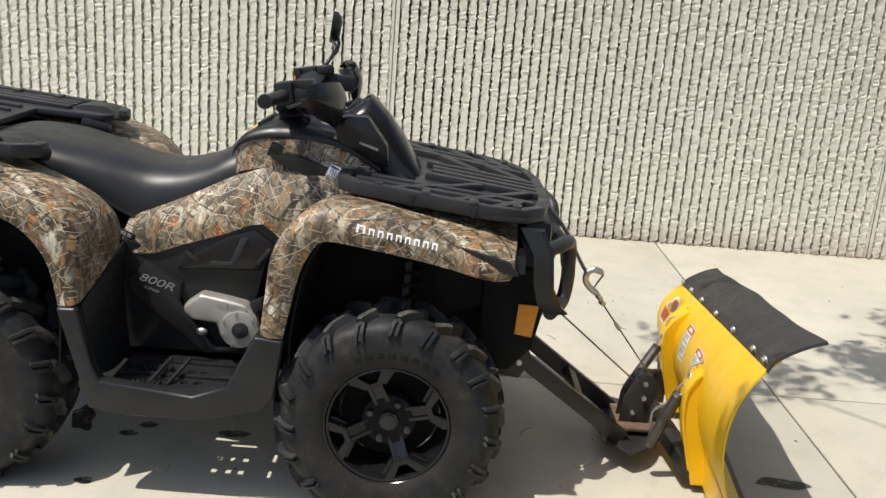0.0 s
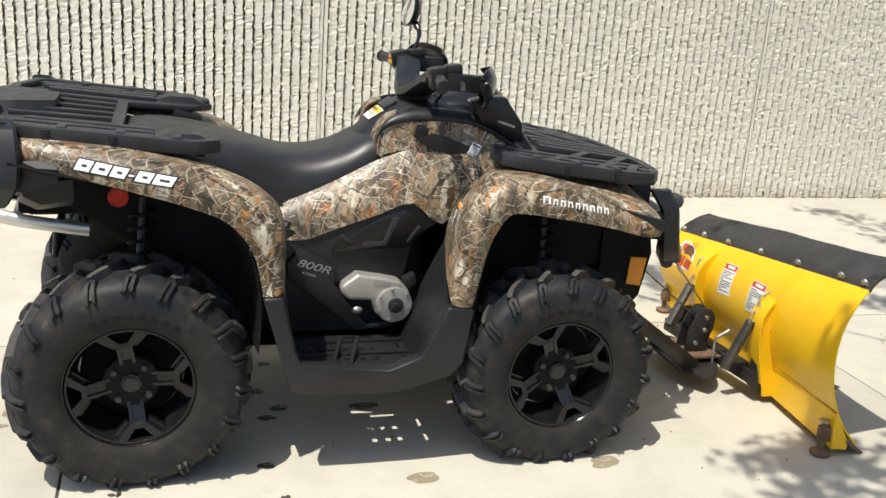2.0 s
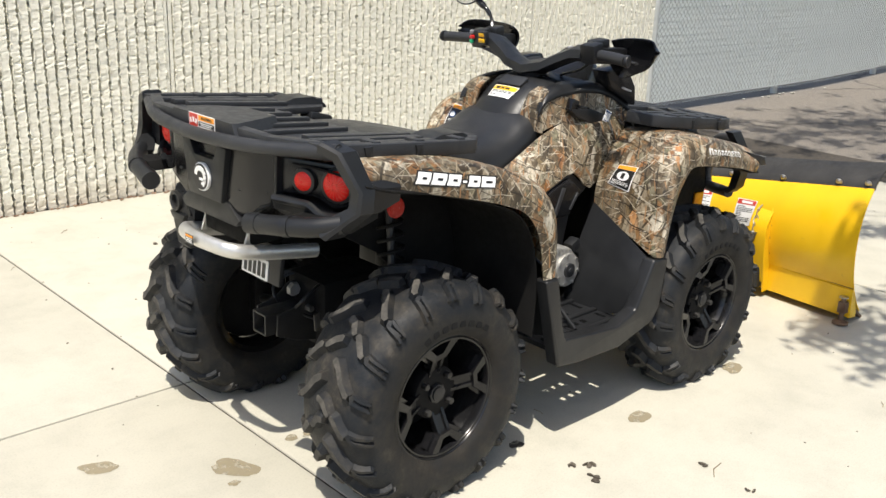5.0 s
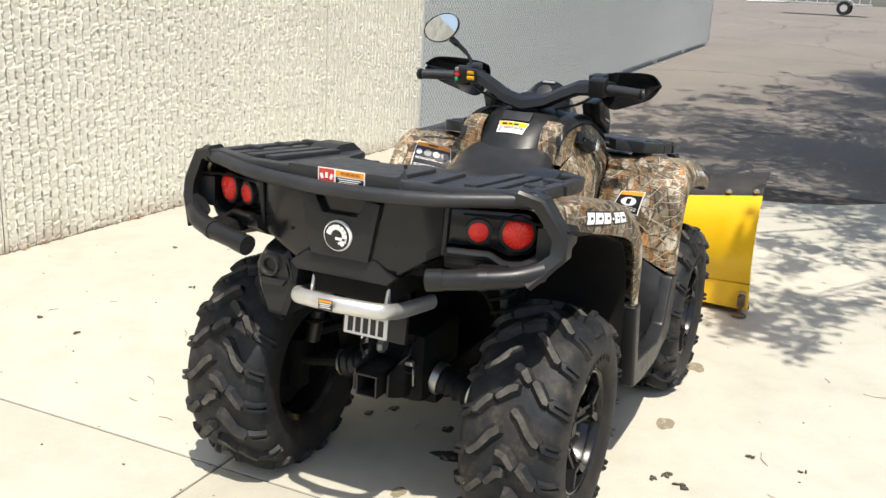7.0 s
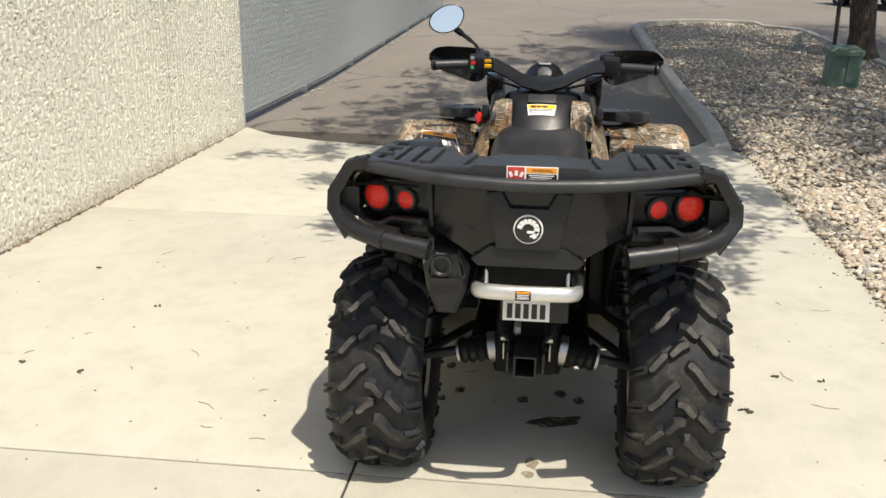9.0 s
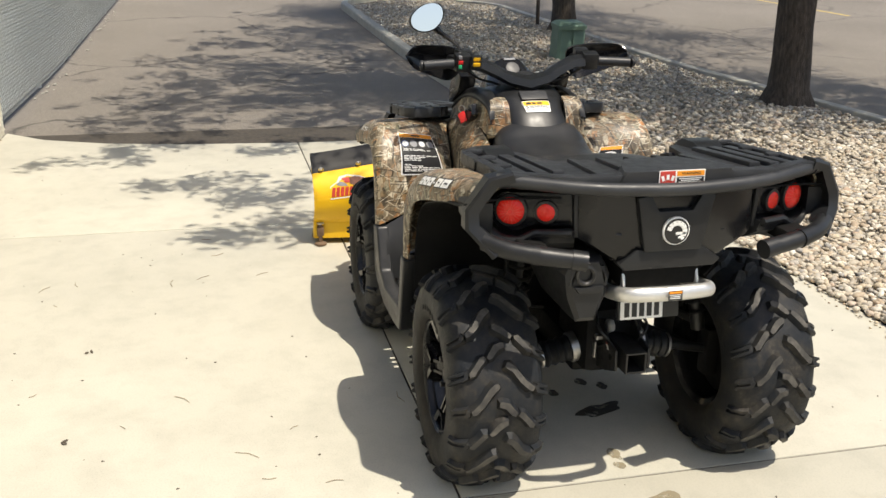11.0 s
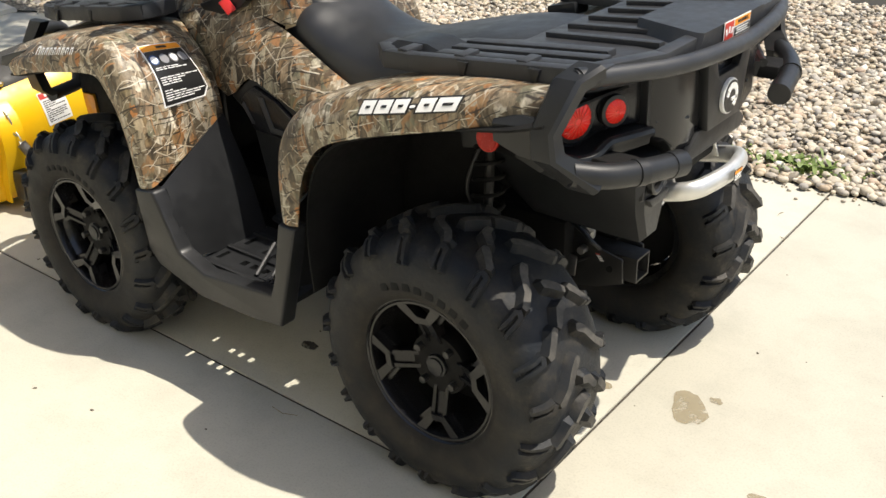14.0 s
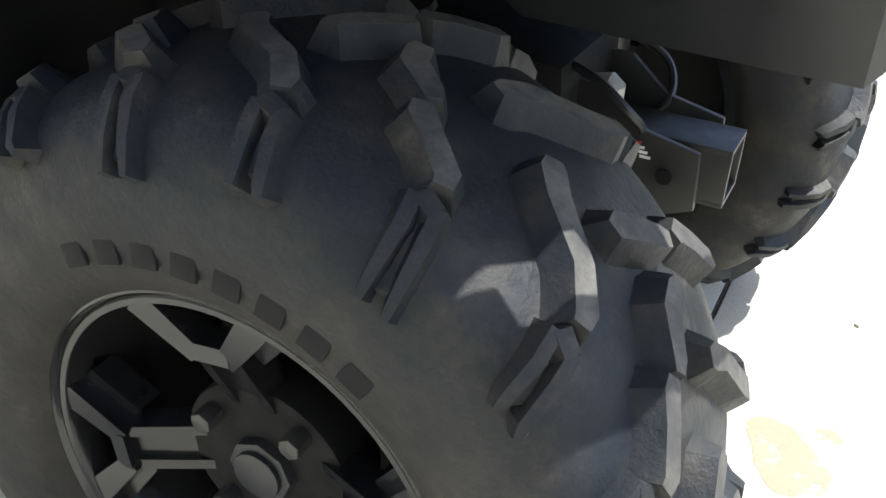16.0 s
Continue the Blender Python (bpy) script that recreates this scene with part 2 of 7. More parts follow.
def make_stain(name, color, most):
    n = Nodes(name)
    fac = n.ramp(n.noise(24, 5, 0.65), [(0.34, 0.0), (0.48, most)])
    n.put(n.bsdf.inputs["Alpha"], fac)
    return n.done(n.mix(n.noise(60, 3), color, tuple(v * 0.7 for v in color)), 0.6)


CONCRETE, WALL, ASPHALT, CAMO, RUBBER, LUG, YELLOW = make_concrete(), make_wall(), make_asphalt(), make_camo(), make_rubber(), make_lug(), make_yellow()
STONE, BED, BARK, LEAF = make_stone(), make_bed(), make_bark(), make_leaf()
OIL, WET = make_stain("oil_stain", (0.05, 0.045, 0.038), 0.85), make_stain("damp_stain", (0.34, 0.28, 0.17), 0.6)
KERB = simple("kerb_concrete", (0.36, 0.345, 0.30), (0.47, 0.45, 0.39), 6, (0.8, 0.9), grain=120, strength=0.4)
PLASTIC = simple("black_moulded_plastic", (0.0105, 0.0112, 0.0124), (0.0168, 0.0176, 0.0190), 8, (0.32, 0.46), grain=700, strength=0.12, Specular_IOR_Level=0.4)
GREY = simple("worn_black_plastic", (0.018, 0.0190, 0.0212), (0.032, 0.0335, 0.0365), 9, (0.38, 0.54), grain=600, strength=0.15, Specular_IOR_Level=0.46)
GLOSS = simple("glossy_black_plastic", (0.0078, 0.0079, 0.0088), (0.0115, 0.0115, 0.0125), 6, (0.14, 0.24), strength=0, Specular_IOR_Level=0.4)
RIM = simple("gloss_black_alloy", (0.007, 0.007, 0.0075), (0.012, 0.012, 0.0125), 9, (0.10, 0.22), strength=0)
RIMEDGE = simple("gloss_black_spokes", (0.007, 0.007, 0.0078), (0.012, 0.012, 0.0128), 14, (0.14, 0.26), metal=0.0, strength=0, Specular_IOR_Level=0.36)
VINYL = simple("black_seat_vinyl", (0.014, 0.0145, 0.0155), (0.022, 0.0225, 0.024), 5, (0.34, 0.46), grain=900, strength=0.25)
STEEL = simple("black_painted_steel", (0.012, 0.012, 0.012), (0.024, 0.023, 0.022), 14, (0.32, 0.5), strength=0.08)
RUST = simple("rusty_steel", (0.10, 0.055, 0.03), (0.22, 0.15, 0.10), 26, (0.6, 0.85), metal=0.3, grain=200, strength=0.3)
# the shade of arches and underside is put into this darker black
SHADE_BLACK = simple("shade_darkened_matt_black", (0.0068, 0.0068, 0.0070), (0.0115, 0.0112, 0.0108), 12, (0.6, 0.8), strength=0.1, Specular_IOR_Level=0.15)
ALU = simple("brushed_aluminium", (0.64, 0.63, 0.60), (0.76, 0.75, 0.72), 20, (0.34, 0.46), metal=0.8, grain=500, strength=0.08)
CAST = simple("cast_aluminium", (0.40, 0.39, 0.365), (0.50, 0.49, 0.455), 20, (0.34, 0.46), metal=0.55, grain=500, strength=0.2)
ZINC = simple("zinc_plated_steel", (0.42, 0.42, 0.41), (0.58, 0.57, 0.55), 30, (0.3, 0.5), metal=1.0, grain=300, strength=0.1)
GALV = simple("galvanised_steel", (0.50, 0.52, 0.515), (0.60, 0.62, 0.61), 8, (0.45, 0.6), metal=0.2, strength=0.05)
SLAT = simple("grey_fence_slats", (0.74, 0.79, 0.78), (0.82, 0.87, 0.86), 2.5, (0.32, 0.45), strength=0.05)
WIRE = simple("grey_fence_wire", (0.30, 0.315, 0.315), (0.42, 0.435, 0.435), 12, (0.4, 0.55), metal=0.3, strength=0)
WHITE = simple("white_print", (0.78, 0.78, 0.76), (0.84, 0.84, 0.82), 20, (0.3, 0.45), strength=0)
SILVER = simple("grey_print", (0.22, 0.22, 0.23), (0.30, 0.30, 0.31), 20, (0.3, 0.45), strength=0)
INK = simple("black_print", (0.012, 0.012, 0.012), (0.018, 0.018, 0.018), 20, (0.3, 0.5), strength=0)
ORANGE = simple("orange_print", (0.86, 0.30, 0.02), (0.92, 0.36, 0.03), 20, (0.35, 0.5), strength=0)
REDINK = simple("red_print", (0.42, 0.030, 0.022), (0.60, 0.06, 0.04), 40, (0.35, 0.5), strength=0)
BROWNINK = simple("brown_print", (0.10, 0.035, 0.02), (0.20, 0.075, 0.04), 60, (0.4, 0.5), strength=0)
BLUEINK = simple("blue_tag", (0.02, 0.06, 0.17), (0.03, 0.08, 0.22), 20, (0.35, 0.5), strength=0)
AMBER = simple("amber_reflector", (0.75, 0.27, 0.01), (0.85, 0.34, 0.015), 60, (0.12, 0.25), strength=0)
LENS = simple("red_lens", (0.96, 0.022, 0.014), (0.98, 0.035, 0.022), 60, (0.10, 0.22), grain=150, strength=0.5)
LENSRIB = simple("red_lens_ribs", (0.96, 0.07, 0.045), (0.98, 0.10, 0.06), 60, (0.08, 0.2), strength=0)
REFLEX = simple("red_reflector", (0.36, 0.02, 0.015), (0.48, 0.035, 0.025), 50, (0.18, 0.3), grain=250, strength=0.4, Specular_IOR_Level=0.2)
REDKEY = simple("red_switch", (0.62, 0.02, 0.02), (0.7, 0.03, 0.03), 30, (0.3, 0.4), strength=0)
GREENKEY = simple("green_switch", (0.02, 0.42, 0.18), (0.03, 0.5, 0.22), 30, (0.3, 0.4), strength=0)
YELLOWKEY = simple("yellow_switch", (0.80, 0.42, 0.01), (0.85, 0.5, 0.02), 30, (0.3, 0.4), strength=0)
LUGSIDE = simple("clean_tyre_rubber", (0.0075, 0.0080, 0.0088), (0.0130, 0.0132, 0.0136), 40, (0.6, 0.75), grain=200, strength=0.2, Specular_IOR_Level=0.15)
FLAP = simple("black_rubber_sheet", (0.022, 0.021, 0.020), (0.040, 0.038, 0.035), 10, (0.5, 0.7), grain=160, strength=0.25)
SPRING = simple("spring_steel", (0.10, 0.095, 0.09), (0.20, 0.19, 0.175), 30, (0.35, 0.55), metal=0.8, strength=0.1)
GREENBOX = simple("green_utility_plastic", (0.105, 0.175, 0.125), (0.14, 0.215, 0.16), 6, (0.45, 0.6), strength=0.1)
WEED = simple("weed_green", (0.10, 0.17, 0.03), (0.20, 0.26, 0.07), 30, (0.5, 0.7), strength=0)
GLASS = simple("mirror_glass", (0.9, 0.9, 0.9), (0.92, 0.92, 0.92), 5, (0.02, 0.03), metal=1.0, strength=0)
CARPAINT = simple("dark_car_paint", (0.02, 0.022, 0.026), (0.03, 0.032, 0.036), 3, (0.1, 0.2), strength=0, Coat_Weight=1.0)


# ---- mesh helpers ----
def part(name, bm, material, parent=None, label="", angle=35):
    """Links a bmesh as one mesh object, smooth but for edges sharper than the angle."""
    me = bpy.data.meshes.new(name)
    bmesh.ops.recalc_face_normals(bm, faces=bm.faces[:])
    bm.to_mesh(me)
    bm.free()
    me.materials.append(material)
    me.polygons.foreach_set("use_smooth", [True] * len(me.polygons))
    me.set_sharp_from_angle(angle=radians(angle))
    ob = new(name, me)
    if parent:
        ob.parent = parent
    return tagged(ob, label)


def thing(name, label, category, group="", at=(0, 0, 0), kind=""):
    ob = new(name)
    ob.location = at
    ob.empty_display_size = 0.1
    return tagged(ob, label, category, group, kind)


def bevel(bm, width, segments=2, least=30):
    edges = [e for e in bm.edges if len(e.link_faces) == 2 and e.calc_face_angle(0) > radians(least)]
    bmesh.ops.bevel(bm, geom=edges, offset=width, segments=segments, profile=0.6, affect="EDGES", clamp_overlap=True)
    return bm


def box(size, m=None, bm=None, round_by=0.0):
    """A block of that size at the pose m (its middle)."""
    own = bmesh.new()
    bmesh.ops.create_cube(own, size=1, matrix=Matrix.Diagonal((*size, 1)))
    if round_by:
        bevel(own, round_by)
    return joined(bm, own, m)


def joined(bm, own, m=None):
    if m is not None:
        own.transform(m if isinstance(m, Matrix) else Matrix.Translation(m))
    if bm is None:
        return own
    me = bpy.data.meshes.new("joint")
    own.to_mesh(me)
    own.free()
    bm.from_mesh(me)
    bpy.data.meshes.remove(me)
    return bm


def plate(points, axis, a, b, round_by=0.0, bm=None, segments=2):
    """A flat polygon, given in the two other axes, pushed out from a to b along the axis."""
    own = bmesh.new()
    spot = {"x": lambda u, v, w: (w, u, v), "y": lambda u, v, w: (u, w, v), "z": lambda u, v, w: (u, v, w)}[axis]
    low = [own.verts.new(spot(u, v, a)) for u, v in points]
    high = [own.verts.new(spot(u, v, b)) for u, v in points]
    own.faces.new(low), own.faces.new(high[::-1])
    for i in range(len(points)):
        j = (i + 1) % len(points)
        own.faces.new((low[i], high[i], high[j], low[j]))
    bmesh.ops.recalc_face_normals(own, faces=own.faces[:])
    if round_by:
        bevel(own, round_by, segments)
    return joined(bm, own)


def smooth_line(points, steps=6, closed=False):
    """A Catmull-Rom line through the points."""
    p = [Vector(q) for q in points]
    n, out = len(p), []
    for i in range(n if closed else n - 1):
        a, b, c, d = (p[(i + k) % n] if closed else p[min(max(i + k, 0), n - 1)] for k in (-1, 0, 1, 2))
        for s in range(steps):
            t = s / steps
            out.append(0.5 * (2 * b + (c - a) * t + (2 * a - 5 * b + 4 * c - d) * t * t + (3 * b - a - 3 * c + d) * t ** 3))
    return out if closed else out + [p[-1]]


def bent(points, radius=0.03, steps=4):
    """The line with its corners rounded."""
    p = [Vector(q) for q in points]
    out = [p[0]]
    for a, b, c in zip(p, p[1:], p[2:]):
        r = min(radius, (a - b).length * 0.45, (c - b).length * 0.45)
        s, e = b + (a - b).normalized() * r, b + (c - b).normalized() * r
        out += [s.lerp(b, t / steps).lerp(b.lerp(e, t / steps), t / steps) for t in range(steps + 1)]
    return out + [p[-1]]


def tube(line, radius, sides=10, bm=None, flat=(1.0, 1.0), up=None):
    """A round bar along the line; radius may be a list. flat squeezes its section."""
    own = bmesh.new()
    p = [Vector(q) for q in line]
    rings, side = [], None
    for i, q in enumerate(p):
        d = (p[min(i + 1, len(p) - 1)] - p[max(i - 1, 0)]).normalized()
        if side is None:
            ref = Vector(up) if up else (Vector((0, 0, 1)) if abs(d.z) < 0.9 else Vector((1, 0, 0)))
            side = d.cross(ref).normalized()
        side = (side - d * side.dot(d)).normalized()
        top = side.cross(d)
        r = radius[i] if isinstance(radius, (list, tuple)) else radius
        rings.append([own.verts.new(q + r * (math.cos(a) * side * flat[0] + math.sin(a) * top * flat[1])) for a in (2 * math.pi * k / sides for k in range(sides))])
    for a, b in zip(rings, rings[1:]):
        for k in range(sides):
            own.faces.new((a[k], a[(k + 1) % sides], b[(k + 1) % sides], b[k]))
    own.faces.new(rings[0][::-1]), own.faces.new(rings[-1])
    return joined(bm, own)


def loft(rings, bm=None, caps=True, closed=True):
    """A skin over rings of equally many points."""
    own = bmesh.new()
    made = [[own.verts.new(q) for q in ring] for ring in rings]
    n = len(made[0])
    for a, b in zip(made, made[1:]):
        for k in range(n if closed else n - 1):
            own.faces.new((a[k], a[(k + 1) % n], b[(k + 1) % n], b[k]))
    if caps and closed:
        own.faces.new(made[0][::-1]), own.faces.new(made[-1])
    return joined(bm, own)


def shell(rows, thick, bm=None, steps=3):
    """A moulded sheet through rows of points, smoothed both ways, with a thickness."""
    fine = [smooth_line(row, steps) for row in rows]
    fine = list(zip(*[smooth_line(col, steps) for col in zip(*fine)]))
    own = loft(fine, closed=False)
    bmesh.ops.recalc_face_normals(own, faces=own.faces[:])
    bmesh.ops.solidify(own, geom=own.faces[:], thickness=thick)
    return joined(bm, own)


def disc(radius, depth, m, sides=24, bm=None, round_by=0.0, top=None):
    own = bmesh.new()
    bmesh.ops.create_cone(own, cap_ends=True, segments=sides, radius1=radius, radius2=radius if top is None else top, depth=depth)
    if round_by:
        bevel(own, round_by)
    return joined(bm, own, m)


def ball(radius, m, bm=None, level=2):
    own = bmesh.new()
    bmesh.ops.create_icosphere(own, subdivisions=level, radius=radius)
    return joined(bm, own, m)


def mesh_from(name, verts, faces, material, smooth=True):
    me = bpy.data.meshes.new(name)
    me.from_pydata(verts, [], faces)
    me.materials.append(material)
    me.polygons.foreach_set("use_smooth", [smooth] * len(me.polygons))
    me.update()
    return me


# ---- the ground, the drive and the island ----
def rise(x):
    """The asphalt climbs gently beyond the drive."""
    t = min(max(x - 8.0, 0.0), 36.0)
    return 0.030 * (t * t / 4 if t < 2 else t - 1)


def make_ground():
    xs = [-700, -200, -60, -20, -8, 0, 6, *range(8, 32), 35, 40, 46, 54, 70, 120, 300, 700]
    ys = [-700, -200, -60, -30, -15, -8, -4, 0, 4, 8, 15, 30, 60, 200, 700]
    bm = loft([[Vector((x, y, rise(x) - 0.014)) for y in ys] for x in xs], closed=False)
    tagged(part("ground", bm, ASPHALT), "weathered brown-grey asphalt road with fine cracks", "road", kind="structure")


DRIVE_Y = (2.955, 0.54, -1.70)
DRIVE_X = (-13.3, -10.2, -7.1, -4.0, -0.87, 2.2)


def make_drive():
    drive = thing("pavement", "pale concrete drive of large slabs with tooled joints", "pavement", kind="structure")
    gap = 0.004
    outlines = []
    for x0, x1 in zip(DRIVE_X, DRIVE_X[1:]):
        for y1, y0 in zip(DRIVE_Y, DRIVE_Y[1:]):
            outlines.append([(x0 + gap, y0 + gap), (x1 - gap, y0 + gap), (x1 - gap, y1 - gap), (x0 + gap, y1 - gap)])
    outlines.append([(2.2 + gap, 0.54 + gap), (4.56, 0.54 + gap), (4.60, 0.9), (4.66, 1.5), (4.80, 2.1), (5.03, 2.6), (5.38, 2.955), (2.2 + gap, 2.955)])
    outlines.append([(2.2 + gap, -1.70), (4.9, -1.70), (5.02, -1.60), (5.45, -1.46), (5.15, -1.30), (4.86, -1.0), (4.66, -0.6), (4.57, -0.1), (4.56, 0.54 - gap), (2.2 + gap, 0.54 - gap)])
    for points in outlines:
        bm = plate(points, "z", -0.09, 0.0)
        rim = [e for e in bm.edges if all(abs(v.co.z) < 1e-5 for v in e.verts)]
        bmesh.ops.bevel(bm, geom=rim, offset=0.005, segments=2, profile=0.5, affect="EDGES")
        part("slab", bm, CONCRETE, drive)
    bm = box((18.6, 4.68, 0.02), (-4.05, 0.63, -0.016))
    part("joint_filler", bm, simple("joint_dirt", (0.035, 0.030, 0.024), (0.075, 0.062, 0.048), 30, (0.8, 0.9)), drive, "dirt in the slab joints")


def make_kerb():
    path = bent([(5.0, -1.52, 0), (11.5, -1.54, 0), (17.6, -1.56, 0), (18.6, -3.2, 0), (17.5, -4.95, 0), (5, -5.02, 0), (-14, -5.02, 0)], 1.6, 10)
    path = [path[0] + (path[1] - path[0]) * (k / 12) for k in range(12)] + path[1:]
    path = [q for a, b in zip(path, path[1:]) for q in ([a] if (b - a).length < 1 else [a.lerp(b, k / 10) for k in range(10)])] + path[-1:]
    path = [Vector((q.x, q.y, rise(q.x))) for q in path]
    rings = []
    for i, q in enumerate(path):
        d = (path[min(i + 1, len(path) - 1)] - path[max(i - 1, 0)]).normalized()
        out = Vector((-d.y, d.x, 0))
        ramp = min(1.0, 0.25 + (q - path[0]).length / 1.2)
        top = 0.125 * ramp if q.y > -4.2 else 0.07
        ring = [(0.075, -0.12), (0.070, top - 0.02), (0.05, top), (-0.065, top), (-0.075, top - 0.012), (-0.078, -0.12)]
        rings.append([q + out * u + Vector((0, 0, v)) for u, v in ring])
    bm = loft(rings)
    tagged(part("kerb", bm, KERB), "grey concrete kerb round the gravel island", "kerb", kind="structure")


def make_island():
    rng = np.random.default_rng(7)
    bm = bmesh.new()
    cols, rows = 176, 18
    grid = []
    for i in range(cols):
        x = -14 + 32.5 * i / (cols - 1)
        y1 = -1.705 if x < 4.9 else (-1.60 if x < 17.3 else -1.65 - 1.35 * min(1, (x - 17.3) / 1.2) ** 2)
        y0 = -4.945 if x < 17.3 else -4.9 + 1.45 * min(1, (x - 17.3) / 1.2) ** 2
        grid.append([bm.verts.new((x, y0 + (y1 - y0) * j / (rows - 1), rise(x) + 0.012 + 0.035 * math.sin(math.pi * j / (rows - 1)) + 0.010 * noise.noise((x * 2, j * 0.5, 0)))) for j in range(rows)])
    for a, b in zip(grid, grid[1:]):
        for j in range(rows - 1):
            bm.faces.new((a[j], b[j], b[j + 1], a[j + 1]))
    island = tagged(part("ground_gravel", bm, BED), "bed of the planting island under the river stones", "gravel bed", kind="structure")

    ico = bmesh.new()
    bmesh.ops.create_icosphere(ico, subdivisions=2, radius=1)
    v2 = np.array([v.co[:] for v in ico.verts])
    f2 = np.array([[v.index for v in f.verts] for f in ico.faces])
    ico.free()
    ico = bmesh.new()
    bmesh.ops.create_icosphere(ico, subdivisions=1, radius=1)
    v1 = np.array([v.co[:] for v in ico.verts])
    f1 = np.array([[v.index for v in f.verts] for f in ico.faces])
    ico.free()

    def stones(count, x0, x1, low, high, base, faces, name, label, y0=-4.93, y1=-1.70):
        x = rng.uniform(x0, x1, count)
        y = rng.uniform(y0, y1, count)
        r = rng.uniform(low, high, count) * rng.choice([0.75, 1.0, 1.0, 1.25], count)
        keep = (x < 4.8) | ((y < -1.64) & (x < 17.2)) | ((x < 18.3) & (y < -2.4) & (y > -4.2))
        x, y, r = x[keep], y[keep], r[keep]
        k = len(x)
        sz = np.stack([rng.uniform(0.9, 1.35, k), rng.uniform(0.7, 1.0, k), rng.uniform(0.45, 0.75, k)], 1) * r[:, None]
        lump = 1 + 0.16 * np.sin(base @ rng.normal(0, 1.7, (3, k)) + rng.uniform(0, 6, k)).T
        v = base[None] * sz[:, None] * lump[..., None]
        turn, tip = rng.uniform(0, 6.28, k), rng.normal(0, 0.35, k)
        ct, st, cp, sp = np.cos(turn)[:, None], np.sin(turn)[:, None], np.cos(tip)[:, None], np.sin(tip)[:, None]
        vx, vz = v[..., 0] * cp - v[..., 2] * sp, v[..., 0] * sp + v[..., 2] * cp
        out = np.stack([vx * ct - v[..., 1] * st, vx * st + v[..., 1] * ct, vz], -1)
        side = np.clip((-1.70 - y) / 3.24, 0, 1)
        z = np.array([rise(q) for q in x]) + 0.016 + 0.035 * np.sin(np.pi * side) + rng.uniform(-0.2, 0.9, k) * r * 0.5
        out += np.stack([x, y, z], 1)[:, None]
        allf = (faces[None] + (np.arange(k) * len(base))[:, None, None]).reshape(-1, 3)
        me = mesh_from(name, out.reshape(-1, 3).tolist(), allf.tolist(), STONE)
        tagged(new(name, me), label, "gravel", kind="stuff")

    stones(11500, -2.6, 2.6, 0.011, 0.022, v2, f2, "river_stones", "rounded tan, grey and brown river stones filling the island", y0=-3.2)
    stones(9500, -2.6, 3.4, 0.013, 0.025, v1, f1, "river_stones", "rounded tan and grey river stones by the road", y1=-3.2)
    stones(1800, 2.6, 3.4, 0.012, 0.024, v2, f2, "river_stones", "rounded tan river stones near the tree", y0=-3.2)
    stones(2600, -3.4, -2.6, 0.013, 0.025, v1, f1, "river_stones", "rounded tan river stones at the edge of the drive")
    stones(24000, 3.4, 18.4, 0.016, 0.030, v1, f1, "river_stones", "rounded grey river stones in the shade of the trees")
    stones(2600, -14, -3.4, 0.026, 0.042, v1, f1, "river_stones", "rounded tan river stones beside the drive")
    for _ in range(2):
        k = 650
        xe = rng.uniform(-3.4, 4.8, k)
        ye = -1.712 + rng.normal(0, 0.022, k)
        re = rng.uniform(0.010, 0.022, k)
        ve = v2[None] * (np.stack([rng.uniform(0.9, 1.3, k), rng.uniform(0.7, 1.0, k), rng.uniform(0.5, 0.8, k)], 1) * re[:, None])[:, None]
        ve = ve + np.stack([xe, ye, 0.006 + re * 0.5], 1)[:, None]
        fe = (f2[None] + (np.arange(k) * len(v2))[:, None, None]).reshape(-1, 3)
        tagged(new("edge_stones", mesh_from("edge_stones", ve.reshape(-1, 3).tolist(), fe.tolist(), STONE)), "river stones spilling onto the edge of the drive", "gravel", kind="stuff")
    k = 420
    v = []
    for _ in range(k):
        c = Vector((rng.uniform(-3.2, 4.6), -1.70 + abs(rng.normal(0, 0.05)), 0.004))
        s, a = rng.uniform(0.004, 0.011), rng.uniform(0, 6.28)
        v.append((c, s, a))
    pts, fs = [], []
    for c, s, a in v:
        o = len(pts)
        pts += [(c.x + s * math.cos(a) * p[0] - s * math.sin(a) * p[1], c.y + s * math.sin(a) * p[0] + s * math.cos(a) * p[1], c.z + s * p[2] * 0.6) for p in v1.tolist()]
        fs += (f1 + o).tolist()
    tagged(new("grit", mesh_from("grit", pts, fs, STONE)), "scattered grit along the edge of the drive", "grit", kind="stuff")


# ---- the ribbed wall and the fence ----
WALL_Y = 2.98
JOINTS = (-12.40, -9.20, -6.00, -2.80, 0.40, 3.61, 5.33)


